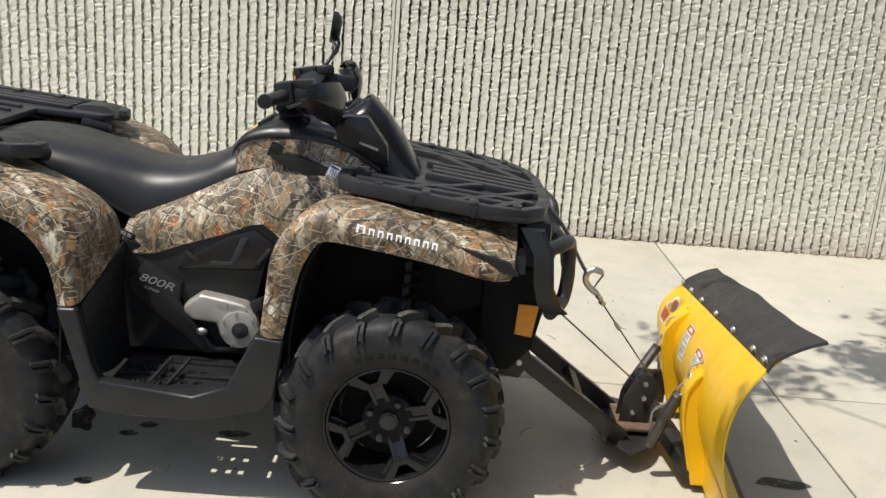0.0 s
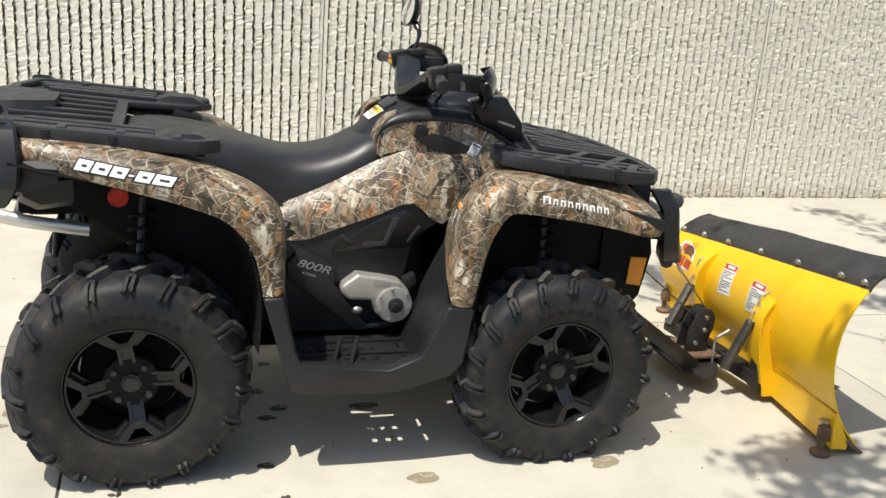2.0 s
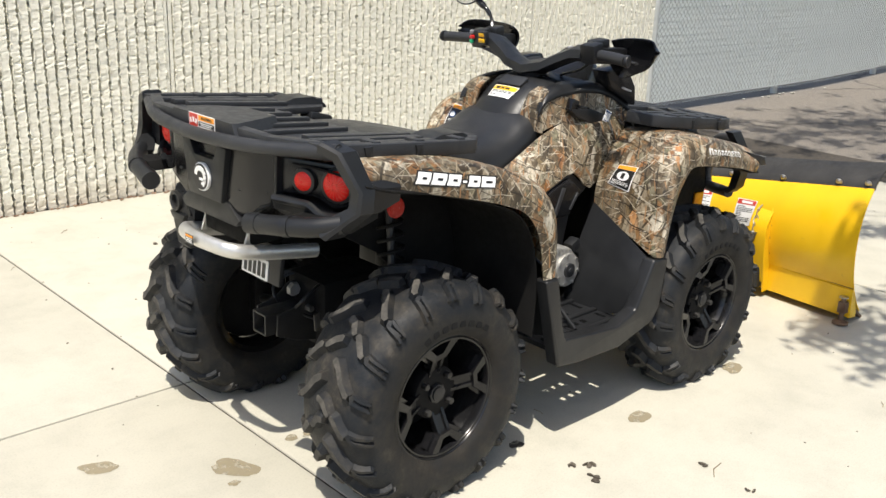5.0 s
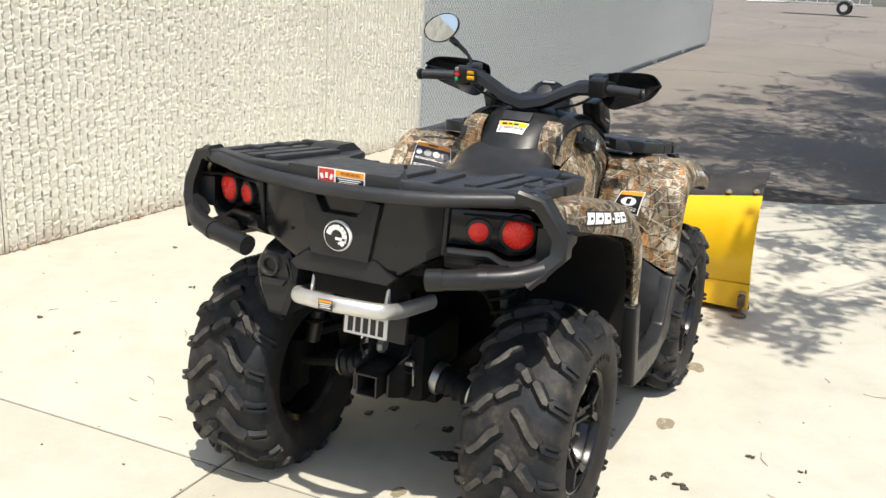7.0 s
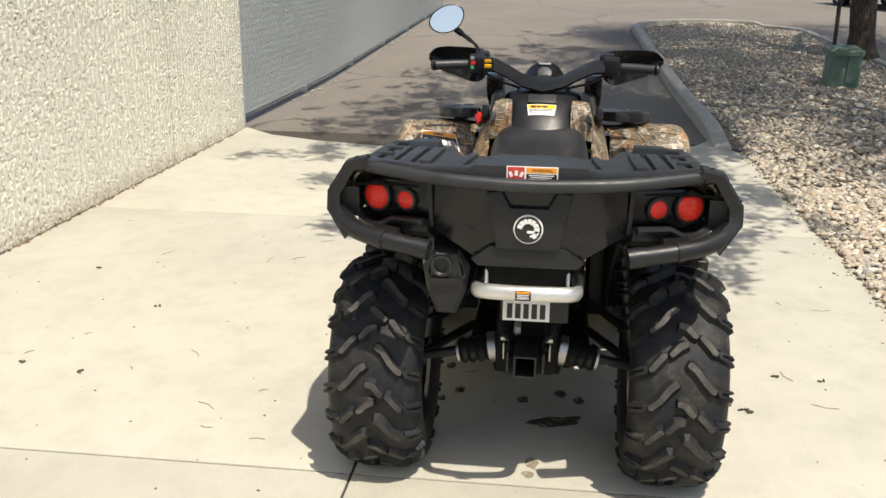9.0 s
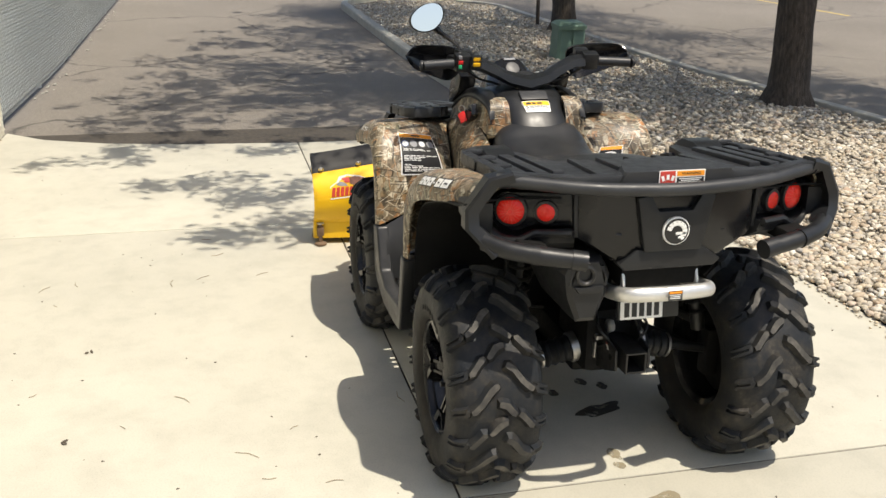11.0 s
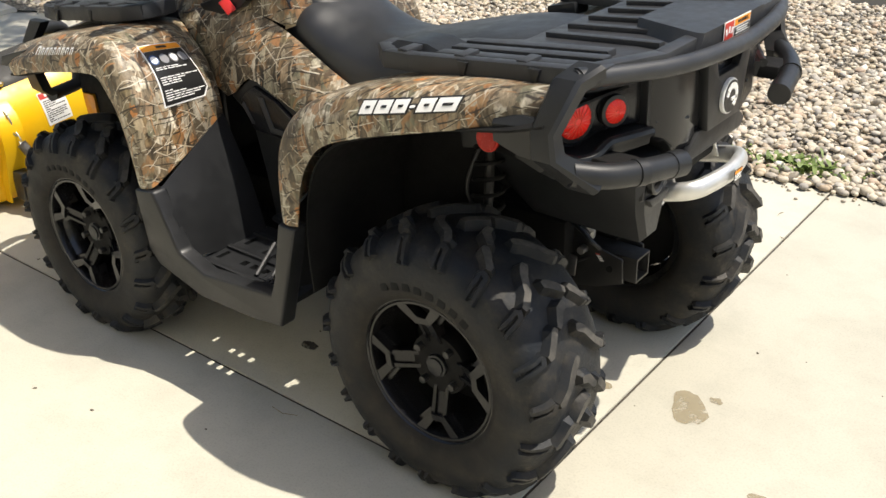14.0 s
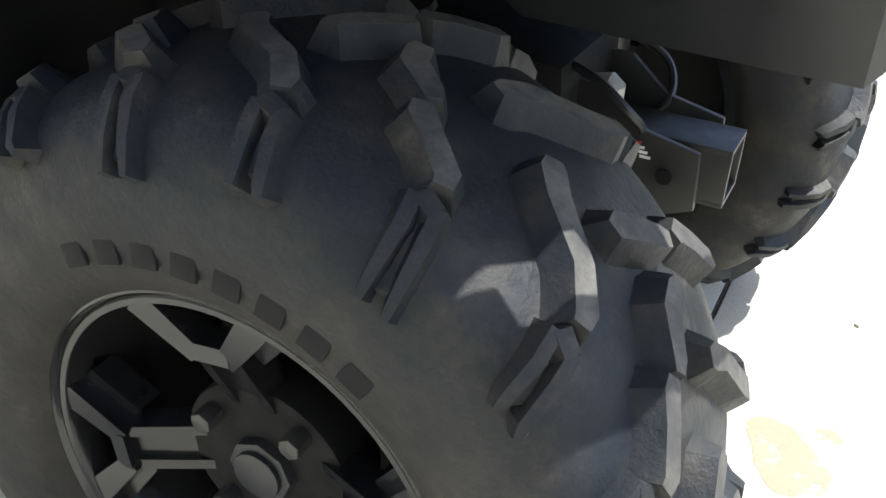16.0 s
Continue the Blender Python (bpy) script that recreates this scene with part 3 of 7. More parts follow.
def make_wall_panel(x0, x1, row, parent):
    rng = np.random.default_rng(int(abs(x0) * 100))
    count = round((x1 - x0 - 0.05) / 0.0593)
    pitch = (x1 - x0 - 0.05) / count
    high = 3.4
    rows = int(high / row) + 1
    z = np.linspace(0.0, high, rows)
    # across one rib: groove, flank, broken crown, flank
    u = np.array([0.0, 0.100, 0.122, 0.180, 0.820, 0.878, 0.900])
    d = np.array([-0.060, -0.060, 0.0245, 0.0215, 0.0215, 0.0245, -0.060])
    xs, ys = [], []
    for k in range(count):
        bridge = (rng.random(rows) < 0.22) * rng.uniform(0.064, 0.080, rows)
        for a, b in zip(u, d):
            face = b > 0
            wob = rng.normal(0, 1, rows)
            xs.append(x0 + 0.03 + (k + a) * pitch + wob * (0.0030 if b > 0.023 else 0.0010))
            step = rng.normal(0, 1, rows)
            chip = (rng.random(rows) < 0.035) * rng.uniform(0.15, 0.5, rows)
            ys.append(WALL_Y - (b * (1 - chip * (b > 0)) + step * (0.0036 if b > 0.023 else 0.0011) + (0 if face else bridge)))
    xs = [np.full(rows, x0 + 0.003), np.full(rows, x0 + 0.026)] + xs + [np.full(rows, x1 - 0.024), np.full(rows, x1 - 0.003)]
    flat = np.full(rows, WALL_Y - 0.018)
    ys = [flat, flat] + ys + [flat, flat]
    xs, ys = np.array(xs), np.array(ys)
    cols = len(xs)
    v = np.stack([xs, ys, np.broadcast_to(z, xs.shape)], -1).reshape(-1, 3)
    i = np.arange((cols - 1) * rows).reshape(cols - 1, rows)[:, :-1].ravel()
    f = np.stack([i, i + rows, i + rows + 1, i + 1], 1)
    ob = new("panel", mesh_from("panel", v.tolist(), f.tolist(), WALL, smooth=False))
    ob.parent = parent


def make_wall_and_fence():
    wall = thing("wall_north", "tall precast concrete wall with rough broken ribs", "wall", kind="structure")
    for n, (x0, x1) in enumerate(zip(JOINTS, JOINTS[1:])):
        make_wall_panel(x0, x1, 0.0125 if n > 2 else 0.09, wall)
    bm = box((17.72, 0.2, 3.4), (-3.535, 3.155, 1.7))
    part("core", bm, WALL, wall)
    rng = np.random.default_rng(3)
    bm = bmesh.new()
    for _ in range(260):
        x = rng.uniform(-2.5, 5.1)
        ball(rng.uniform(0.004, 0.012), pose(x, 2.948 - abs(rng.normal(0, 0.012)), 0.004, 0, 0, rng.uniform(0, 90)) @ Matrix.Diagonal((1.6, 1, 0.5, 1)), bm, 1)
    tagged(part("wall_debris", bm, simple("rusty_debris", (0.13, 0.07, 0.04), (0.30, 0.20, 0.13), 9, (0.8, 0.9))), "rust-brown crumbs along the foot of the wall", "debris", kind="stuff")

    fence = thing("fence", "grey slatted chain-link fence with galvanised posts", "fence", at=(5.36, 3.01, 0))
    a, b, high = Vector((5.42, 3.03, 0)), Vector((21.6, 3.06, 0.0)), 2.9
    way = (b - a).normalized()
    span = (b - a).length
    side = Vector((-way.y, way.x, 0))
    shift = -fence.location

    def fixed(name, bm, mat, label=""):
        for v in bm.verts:
            v.co.z += rise(v.co.x)
        bm.transform(Matrix.Translation(shift))
        return part(name, bm, mat, fence, label)

    for k in range(7):
        q = a + way * (span * k / 6)
        bm = tube([q + side * (0.08 if k else 0) + Vector((0, 0, -0.1)), q + side * (0.08 if k else 0) + Vector((0, 0, high + 0.05))], 0.038 if k else 0.05, 14)
        fixed("post", bm, GALV)
    for h in (high - 0.02, 1.62):
        fixed("rail", tube([a.lerp(b, k / 24) + Vector((0, 0.05, h)) for k in range(25)], 0.021, 10), GALV)
    slat = part("slat", box((0.083, 0.004, high - 0.12)), SLAT, fence, "grey privacy slat")
    for k in range(int(span / 0.088)):
        q = a + way * (0.05 + k * 0.088) + side * 0.012 + shift
        ob = slat if k == 0 else new("slat", slat.data)
        ob.parent = fence
        ob.location = q + Vector((0, 0, high / 2 + 0.03 + rise(q.x - shift.x)))
        ob.rotation_euler = (0, 0, math.atan2(way.y, way.x))
    # woven wire: each strand zigzags upwards
    v, f = [], []
    cell, r = 0.034, 0.0022
    strands = int(span / cell)
    rungs = 84
    for k in range(strands):
        base = len(v)
        for j in range(rungs):
            q = a + way * (0.04 + (k + (j + k) % 2) * cell) - side * (0.008 + 0.003 * (j % 2)) + Vector((0, 0, 0.06 + j * (high - 0.1) / rungs)) + shift
            q.z += rise(q.x - shift.x)
            for dx, dy in ((-r, 0), (r * 0.5, -r), (r * 0.5, r)):
                v.append((q + way * dx * 1.3 + side * dy)[:])
        for j in range(rungs - 1):
            for m in range(3):
                o = base + 3 * j
                f.append((o + m, o + (m + 1) % 3, o + 3 + (m + 1) % 3, o + 3 + m))
    ob = new("wire_mesh", mesh_from("wire_mesh", v, f, WIRE))
    ob.parent = fence
    tagged(ob, "woven galvanised wire", kind="stuff")
    bm = bmesh.new()
    for _ in range(34):
        t = rng.uniform(0.1, 1) * span
        q = a + way * t - side * abs(rng.normal(0.05, 0.06))
        ball(rng.uniform(0.008, 0.022), pose(q.x, q.y, rise(q.x), 0, 0, rng.uniform(0, 180)) @ Matrix.Diagonal((1.8, 1, 0.5, 1)), bm, 1)
    tagged(part("fence_debris", bm, KERB), "pale crumbs and litter along the fence", "debris", kind="stuff")


# ---- trees and the green box ----
def make_tree(at, girth, crown, seed, label, shade_sprays=(), clear=None):
    rng = random.Random(seed)
    tree = thing("tree", label, "tree", "trees on the island", at=(*at, rise(at[0]) + 0.03))
    lean = Vector((rng.uniform(-0.05, 0.05), rng.uniform(-0.05, 0.05), 1))
    line = [lean * h for h in (-0.05, 0.06, 0.16, 0.4, 0.8, 1.4, 2.0, 2.7)]
    rad = [girth * s for s in (1.5, 1.35, 1.15, 1.04, 1.0, 0.95, 0.9, 0.8)]
    bm = tube(line, rad, 18)
    for v in bm.verts:
        k = noise.noise(Vector((v.co.x * 6, v.co.y * 6, v.co.z * 2 + seed)))
        v.co += Vector((v.co.x, v.co.y, 0)) * 0.22 * k
    part("trunk", bm, BARK, tree)
    tips = []
    bm = bmesh.new()
    fork = line[-1]
    ends = []
    for k in range(11):
        ang = 2 * math.pi * k / 11 + rng.uniform(-0.3, 0.3)
        far = crown[0] * rng.uniform(0.45, 0.95)
        ends.append(Vector((math.cos(ang) * far, math.sin(ang) * far, rng.uniform(crown[1] - 1.0, crown[1] + 2.2))))
    for end in ends:
        stout = 0.5
        mid = fork.lerp(end, 0.5) + Vector((0, 0, 0.5))
        limb = smooth_line([fork - Vector((0, 0, 0.3)), mid, end], 6)
        tube(limb, [girth * stout * (1 - 0.85 * i / (len(limb) - 1)) for i in range(len(limb))], 7, bm)
        tips += [limb[i] for i in (7, 9, 11, 12)]
        for _ in range(3):
            q = limb[rng.randrange(5, 12)]
            e = q + Vector((rng.uniform(-1, 1), rng.uniform(-1, 1), rng.uniform(-0.2, 0.9))) * 1.5
            tube([q, q.lerp(e, 0.5) + Vector((0, 0, 0.1)), e], [0.03, 0.02, 0.008], 5, bm)
            tips += [q.lerp(e, 0.6), e]
    v, f = [], []
    gen = np.random.default_rng(seed)

    def leaves(c, count, spread, small, large):
        q = c + gen.normal(0, 1, (count, 3)) * spread
        d = gen.normal(0, 1, (count, 3))
        d /= np.linalg.norm(d, axis=1)[:, None]
        e = np.cross(d, gen.normal(0, 1, (count, 3)))
        e /= np.linalg.norm(e, axis=1)[:, None]
        s = gen.uniform(small, large, (count, 1))
        leaf = np.stack([q - d * s, q + e * s * 0.5, q + d * s, q - e * s * 0.5], 1)
        f.extend((np.arange(count * 4).reshape(-1, 4) + len(v)).tolist())
        v.extend(leaf.reshape(-1, 3).tolist())

    # unseen low thin boughs added to cast shade; each is named by the ends of its shade on the ground
    for x0, y0, x1, y1, high, count, wide in shade_sprays:
        up = Vector((SUN.x / SUN.z * high - at[0], SUN.y / SUN.z * high - at[1], high))
        a, b = Vector((x0, y0, 0)) + up, Vector((x1, y1, 0)) + up
        stem = smooth_line([fork - Vector((0, 0, 0.3)), fork.lerp(a, 0.45) + Vector((0, 0, 0.5)), a, b], 5)
        tube(stem, [girth * 0.065 * (1 - 0.85 * i / (len(stem) - 1)) for i in range(len(stem))], 6, bm)
        for _ in range(count):
            t = gen.uniform(0, 1) ** 0.8
            c = a.lerp(b, t) + Vector((gen.normal(0, wide), gen.normal(0, wide), gen.normal(0, 0.10)))
            leaves(np.array(c), int(gen.integers(30, 70)), (0.10, 0.07, 0.05), 0.030, 0.058)
    part("branching", bm, BARK, tree)
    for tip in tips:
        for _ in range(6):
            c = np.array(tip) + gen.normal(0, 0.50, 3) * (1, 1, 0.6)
            # clumps whose shade would land in the wrong place are left out
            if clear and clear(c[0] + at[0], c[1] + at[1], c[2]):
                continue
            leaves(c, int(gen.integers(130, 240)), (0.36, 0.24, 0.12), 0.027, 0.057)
    ob = new("crown", mesh_from("crown", v, f, LEAF, smooth=False))
    ob.parent = tree
    tagged(ob, "loose green leaves with gaps", kind="stuff")
    return tree


def make_green_box():
    b = thing("utility_box", "green plastic utility pedestal with a leaning cover, in the gravel", "utility box", at=(9.4, -3.66, 0.03))
    ring = lambda s, z, dx=0.0: [(dx + s * 0.17 * x, s * 0.19 * y, z) for x, y in ((-1, -0.8), (-0.8, -1), (0.8, -1), (1, -0.8), (1, 0.8), (0.8, 1), (-0.8, 1), (-1, 0.8))]
    part("body", loft([ring(1.1, -0.03), ring(1.05, 0.1), ring(0.95, 0.47)]), GREENBOX, b)
    bm = bevel(loft([ring(1.1, 0.46), ring(1.1, 0.51), ring(0.85, 0.545)]), 0.006)
    bm.transform(pose(0, 0, 0, 0, -5, 0))
    part("cap", bm, GREENBOX, b)
    part("door", box((0.012, 0.17, 0.36), pose(-0.185, -0.10, 0.28, 5, 3, 4), None, 0.005), GREENBOX, b, "loose green door panel")


def misplaced_shade(x, y, h):
    """Is a clump left out? The unseen crown is shaped by where its shade should fall: none on the drive but from its
    low boughs, thin over the stones.
    """
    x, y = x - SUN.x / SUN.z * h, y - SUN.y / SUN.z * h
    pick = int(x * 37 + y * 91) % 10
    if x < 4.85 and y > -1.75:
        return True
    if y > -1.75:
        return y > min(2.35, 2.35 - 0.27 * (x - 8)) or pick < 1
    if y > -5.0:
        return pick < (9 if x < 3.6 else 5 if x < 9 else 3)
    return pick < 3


make_ground(), make_drive(), make_kerb(), make_island(), make_wall_and_fence()
# boughs added out of view, listed by where their shade should fall
SHADE_BOUGHS = [
    (4.9, -0.7, 3.5, -1.35, 4.3, 15, 0.13), (3.5, -1.4, 2.5, -1.6, 4.2, 9, 0.13), (3.4, -0.9, 2.6, -0.7, 4.2, 9, 0.13),
    (2.45, -1.4, 2.05, -0.85, 4.1, 8, 0.12), (2.1, -0.95, 1.55, -0.62, 4.0, 6, 0.11), (1.75, -0.85, 1.40, -1.0, 4.0, 4, 0.10),
    (4.75, 1.1, 4.15, 2.3, 4.6, 17, 0.15), (4.7, -0.1, 4.2, 0.9, 4.5, 9, 0.13), (3.35, 0.45, 3.3, 1.6, 4.4, 10, 0.11), (3.0, 0.6, 2.6, 1.2, 4.4, 9, 0.11),
    (2.2, 0.65, 2.0, 1.3, 4.3, 11, 0.10), (3.3, -0.4, 2.9, 0.2, 4.3, 8, 0.13),
    (4.2, -5.6, 7.0, -6.6, 5.4, 70, 0.42), (2.6, -6.3, 5.2, -7.6, 5.8, 70, 0.45),
    (5.9, -1.0, 4.5, -1.5, 5.0, 42, 0.24), (5.4, -0.3, 4.4, -0.8, 4.8, 24, 0.20),
    (5.5, -0.6, 5.8, 2.2, 5.0, 60, 0.32), (6.6, -0.4, 7.0, 2.2, 5.4, 60, 0.36), (7.8, -0.4, 8.4, 2.0, 5.8, 60, 0.38), (9.3, -0.6, 10.0, 1.6, 6.0, 50, 0.40),
]
FAR_SHADE_BOUGHS = [(11.2, -0.8, 11.8, 1.5, 5.6, 50, 0.42), (13.0, -1.2, 13.6, 0.6, 5.4, 45, 0.42), (15.0, -1.4, 16.2, -0.2, 5.2, 40, 0.42)]
make_tree((5.55, -4.68), 0.20, (5.0, 5.6), 11, "broad tree with dark furrowed bark in the gravel island", SHADE_BOUGHS, misplaced_shade)
make_tree((12.55, -4.8), 0.19, (5.0, 5.4), 23, "broad tree with dark bark beside a wooden stake", FAR_SHADE_BOUGHS, misplaced_shade)
make_green_box()
stake = thing("stake", "dark wooden tree stake in the gravel", "stake", at=(13.45, -4.62, rise(13.45)))
part("pole", tube([(0, 0, -0.05), (0.03, 0, 2.0)], 0.035, 9), BARK, stake)


# ---- the all-terrain vehicle: x ahead, y to its left ----
atv = thing("all_terrain_vehicle", "woodland-camouflage four-wheeled utility quad bike with black plastic racks, parked on concrete", "quad bike")


def both(fn):
    for s in (1, -1):
        fn(s)


# wheels
def make_wheel(x, z, yc, half, s, rear, grow):
    """s: +1 for the left side. The tread's arrows point the same way on both sides."""
    hub = Vector((x, s * yc, z))
    prof = [(0.0, 0.3155), (0.35, 0.3145), (0.60, 0.310), (0.80, 0.300), (0.93, 0.283), (1.0, 0.255), (1.01, 0.228), (0.97, 0.204), (0.88, 0.186), (0.80, 0.177)]
    line = [Vector((half * a, r * (grow if r > 0.21 else 1.0), 0)) for a, r in prof]
    fine = smooth_line(line, 3)
    leng = [0.0]
    for a, b in zip(fine, fine[1:]):
        leng.append(leng[-1] + (b - a).length)

    def surf(t, ang, side, lift=0.0):
        """A point of the tread: t from the middle (0) down the sidewall (1)."""
        t, side = (-t, -side) if t < 0 else (t, side)
        want = t * leng[-1] * 0.66
        i = max(k for k in range(len(fine) - 1) if leng[k] <= want + 1e-9)
        f = (want - leng[i]) / (leng[i + 1] - leng[i])
        p, d = fine[i].lerp(fine[i + 1], f), (fine[i + 1] - fine[i]).normalized()
        q = p + Vector((-d.y, d.x, 0)) * lift
        return Vector((q.y * math.cos(ang), side * q.x, q.y * math.sin(ang)))

    def settled(bm):
        for v in bm.verts:
            v.co += hub
            if v.co.z < 0.003:
                v.co.z = 0.003 - 0.02 * (0.003 - v.co.z)
        return bm

    # barrel of the wheel
    ring = [(0.80, 0.180), (0.865, 0.1855), (0.872, 0.1825), (0.84, 0.1795), (0.70, 0.172), (0.2, 0.150), (-0.5, 0.150), (-0.75, 0.160), (-0.82, 0.180), (-0.5, 0.172), (0.5, 0.174)]
    rows = [[Vector((r * math.cos(a), s * half * y, r * math.sin(a))) for y, r in ring] for a in (2 * math.pi * k / 64 for k in range(65))]
    wheel = part("wheel", joined(None, loft(rows, closed=True, caps=False), hub), RIM, atv, "gloss black alloy wheel with chunky mud tyre")

    rows = []
    for k in range(97):
        a = 2 * math.pi * k / 96
        full = [Vector((p.y * math.cos(a), p.x, p.y * math.sin(a))) for p in fine]
        rows.append([Vector((q.x, -q.y, q.z)) for q in full[:0:-1]] + full)
    part("tyre", settled(loft(rows, closed=False)), RUBBER, wheel, "black rubber mud tyre dulled by dust", 50)

    forks = bmesh.new()
    count = 19

    def bar(bm, points, wide, high, low=-0.004):
        """points: (t, degrees, side). A raised block that follows the tread."""
        rows = []
        pts = [surf(t, radians(a), sd) for t, a, sd in points]
        for i, (t, a, sd) in enumerate(points):
            d = (pts[min(i + 1, len(pts) - 1)] - pts[max(i - 1, 0)]).normalized()
            n = (surf(t, radians(a), sd, 0.01) - pts[i]).normalized()
            c = d.cross(n).normalized()
            w = wide[i] if isinstance(wide, (list, tuple)) else wide
            e = 0.0 if 0 < i < len(points) - 1 else (0.004 if i else -0.004)
            rows.append([pts[i] + c * w * 0.86 + n * low + d * e * 1.6, pts[i] + c * w * 0.50 + n * high * 0.72 + d * e * 0.4, pts[i] + c * w * 0.38 + n * high, pts[i] - c * w * 0.38 + n * high, pts[i] - c * w * 0.50 + n * high * 0.72 + d * e * 0.4, pts[i] - c * w * 0.86 + n * low + d * e * 1.6])
        return loft(rows, bm)

    def lug(points, wide, high):
        bm = settled(bar(None, points, wide, high))
        bm.faces.ensure_lookup_table()
        # the worn crown is the third strip of each ring
        for i in range((len(points) - 1) * 6):
            bm.faces[i].material_index = 1 if i % 6 == 2 else 0
        part("tread_lug", bm, RUBBER, wheel, "", 25).data.materials.append(LUG)

    rng = random.Random(int(x * 50) + s)
    for k in range(count):
        for sd in (1, -1):
            a = 360 / count * (k + (0.5 if sd > 0 else 0))
            j, g, h = rng.uniform(-0.8, 0.8), rng.uniform(0.9, 1.12), rng.uniform(0.017, 0.021)
            if k % 2:
                lug([(-0.07, a - 0.4, sd), (-0.03, a - 0.3, sd), (0.06, a + 0.8 + j, sd), (0.17, a + 4.6, sd), (0.21, a + 5.6, sd)], [0.018, 0.026 * g, 0.026, 0.022, 0.015], h)
                lug([(0.26, a + 5.2 + j, sd), (0.30, a + 5.8, sd), (0.37, a + 8.4, sd), (0.47, a + 12.4, sd), (0.51, a + 12.8, sd)], [0.016, 0.024, 0.022 * g, 0.022, 0.017], h)
            else:
                lug([(0.07, a - 0.4, sd), (0.11, a + 0.2, sd), (0.20, a + 2.4, sd), (0.34, a + 8.2 + j, sd), (0.46, a + 12.0, sd), (0.50, a + 12.4, sd)], [0.017, 0.026, 0.024 * g, 0.022, 0.023, 0.017], h)
            far = 0.88 if k % 2 else 0.80
            lift = 0.013 if k % 2 else 0.016
            for off in (-1.5, 1.5):
                bar(forks, [(0.56, a + 12.6 + off, sd), (0.66, a + 13.6 + off, sd), (0.78, a + 14.6 + off * 1.15 + j * 0.4, sd), (far, a + 15.3 + off * 1.3, sd)], [0.012, 0.012, 0.010, 0.007], lift)
            bar(forks, [(0.57, a + 12.8, sd), (0.68, a + 13.8, sd), (far - 0.05, a + 15.0, sd)], [0.020, 0.020, 0.016], lift * 0.45)
            bar(forks, [(0.545, a + 11.4, sd), (0.56, a + 12.6, sd), (0.575, a + 14.0, sd)], 0.016, lift)
    tagged(part("shoulder_tread", settled(forks), RUBBER, wheel, "black forked shoulder blocks", 25), kind="stuff")
    # raised maker's mark on the sidewall, as plain bars
    for k in range(8):
        a = radians(124 - 8.5 * k if s > 0 else 56 + 8.5 * k)
        y = s * (half * 1.004 - 0.0008)
        bm = box((0.021, 0.0036, 0.027), Matrix.Translation((0.228 * math.cos(a), y, 0.228 * math.sin(a))) @ pose(0, 0, 0, 0, 90 - math.degrees(a), 0) @ pose(0, 0, 0, 8 * s), None, 0.002)
        part("raised_mark", settled(bm), LUGSIDE, wheel)

    # spokes: four forks round a hub
    face = s * half * 0.82
    skin = bmesh.new()
    turn0 = (8 if s < 0 else -8) if rear else 22
    ringpts = []
    for k in range(73):
        a = 2 * math.pi * k / 72
        ringpts.append([Vector((r * math.cos(a), face + s * dy, r * math.sin(a))) for r, dy in ((0.1785, -0.016), (0.1785, 0.002), (0.1765, 0.0035), (0.1715, 0.0030), (0.1695, -0.001), (0.167, -0.022))])
    loft(ringpts, skin, caps=False)

    def arm(p, q, w0, w1, y0, y1):
        d = (q - p).normalized()
        c = Vector((-d.y, d.x))
        pts = [p + c * w0, q + c * w1, q - c * w1, p - c * w0]
        own = bmesh.new()
        top = [own.verts.new((v.x, face + s * (y0 if i in (0, 3) else y1), v.y)) for i, v in enumerate(pts)]
        low = [own.verts.new((v.x * 1.0, face + s * ((y0 if i in (0, 3) else y1) - 0.026), v.y)) for i, v in enumerate(pts)]
        own.faces.new(top), own.faces.new(low[::-1])
        for i in range(4):
            own.faces.new((top[i], low[i], low[(i + 1) % 4], top[(i + 1) % 4]))
        bevel(own, 0.0025, 1)
        joined(skin, own)

    for k in range(4):
        a = radians(turn0 + 90 * k)
        u = Vector((math.cos(a), math.sin(a)))
        v = Vector((-u.y, u.x))
        # twin ribs from the hub, then a flat fork that frames a small window at the rim
        for d in (-1, 1):
            e = Vector((math.cos(a + d * 0.31), math.sin(a + d * 0.31)))
            arm(u * 0.030 + v * d * 0.018, u * 0.128 + v * d * 0.017, 0.0045, 0.0050, -0.048, -0.008)
            arm(u * 0.122 + v * d * 0.013, e * 0.174, 0.0085, 0.0125, -0.006, 0.0015)
            arm(u * 0.118 + v * d * 0.028, e * 0.160 + v * d * 0.016, 0.006, 0.007, -0.024, -0.016)
        arm(u * 0.028, u * 0.126, 0.020, 0.018, -0.054, -0.016)
        arm(u * 0.127 - v * 0.017, u * 0.127 + v * 0.017, 0.0075, 0.0075, -0.005, -0.005)
    part("spokes", joined(None, skin, hub), RIMEDGE, wheel, "satin black forked spokes")
    back = bmesh.new()
    disc(0.078, 0.05, pose(hub.x, hub.y + face - s * 0.062, hub.z, 90), 32, back, 0.004)
    disc(0.146, 0.012, pose(hub.x, hub.y - s * half * 0.2, hub.z, 90), 40, back)
    part("brake_drum", back, SHADE_BLACK, wheel)
    bm = disc(0.030, 0.034, pose(hub.x, hub.y + face - s * 0.044, hub.z, 90), 8, None, 0.004)
    disc(0.022, 0.008, pose(hub.x, hub.y + face - s * 0.026, hub.z, 90), 18, bm, 0.002)
    part("hub_cap", bm, PLASTIC, wheel, "black plastic hub cap")
    for k in range(4):
        a = radians(turn0 + 45 + 90 * k)
        p = hub + Vector((0.060 * math.cos(a), face - s * 0.032, 0.060 * math.sin(a)))
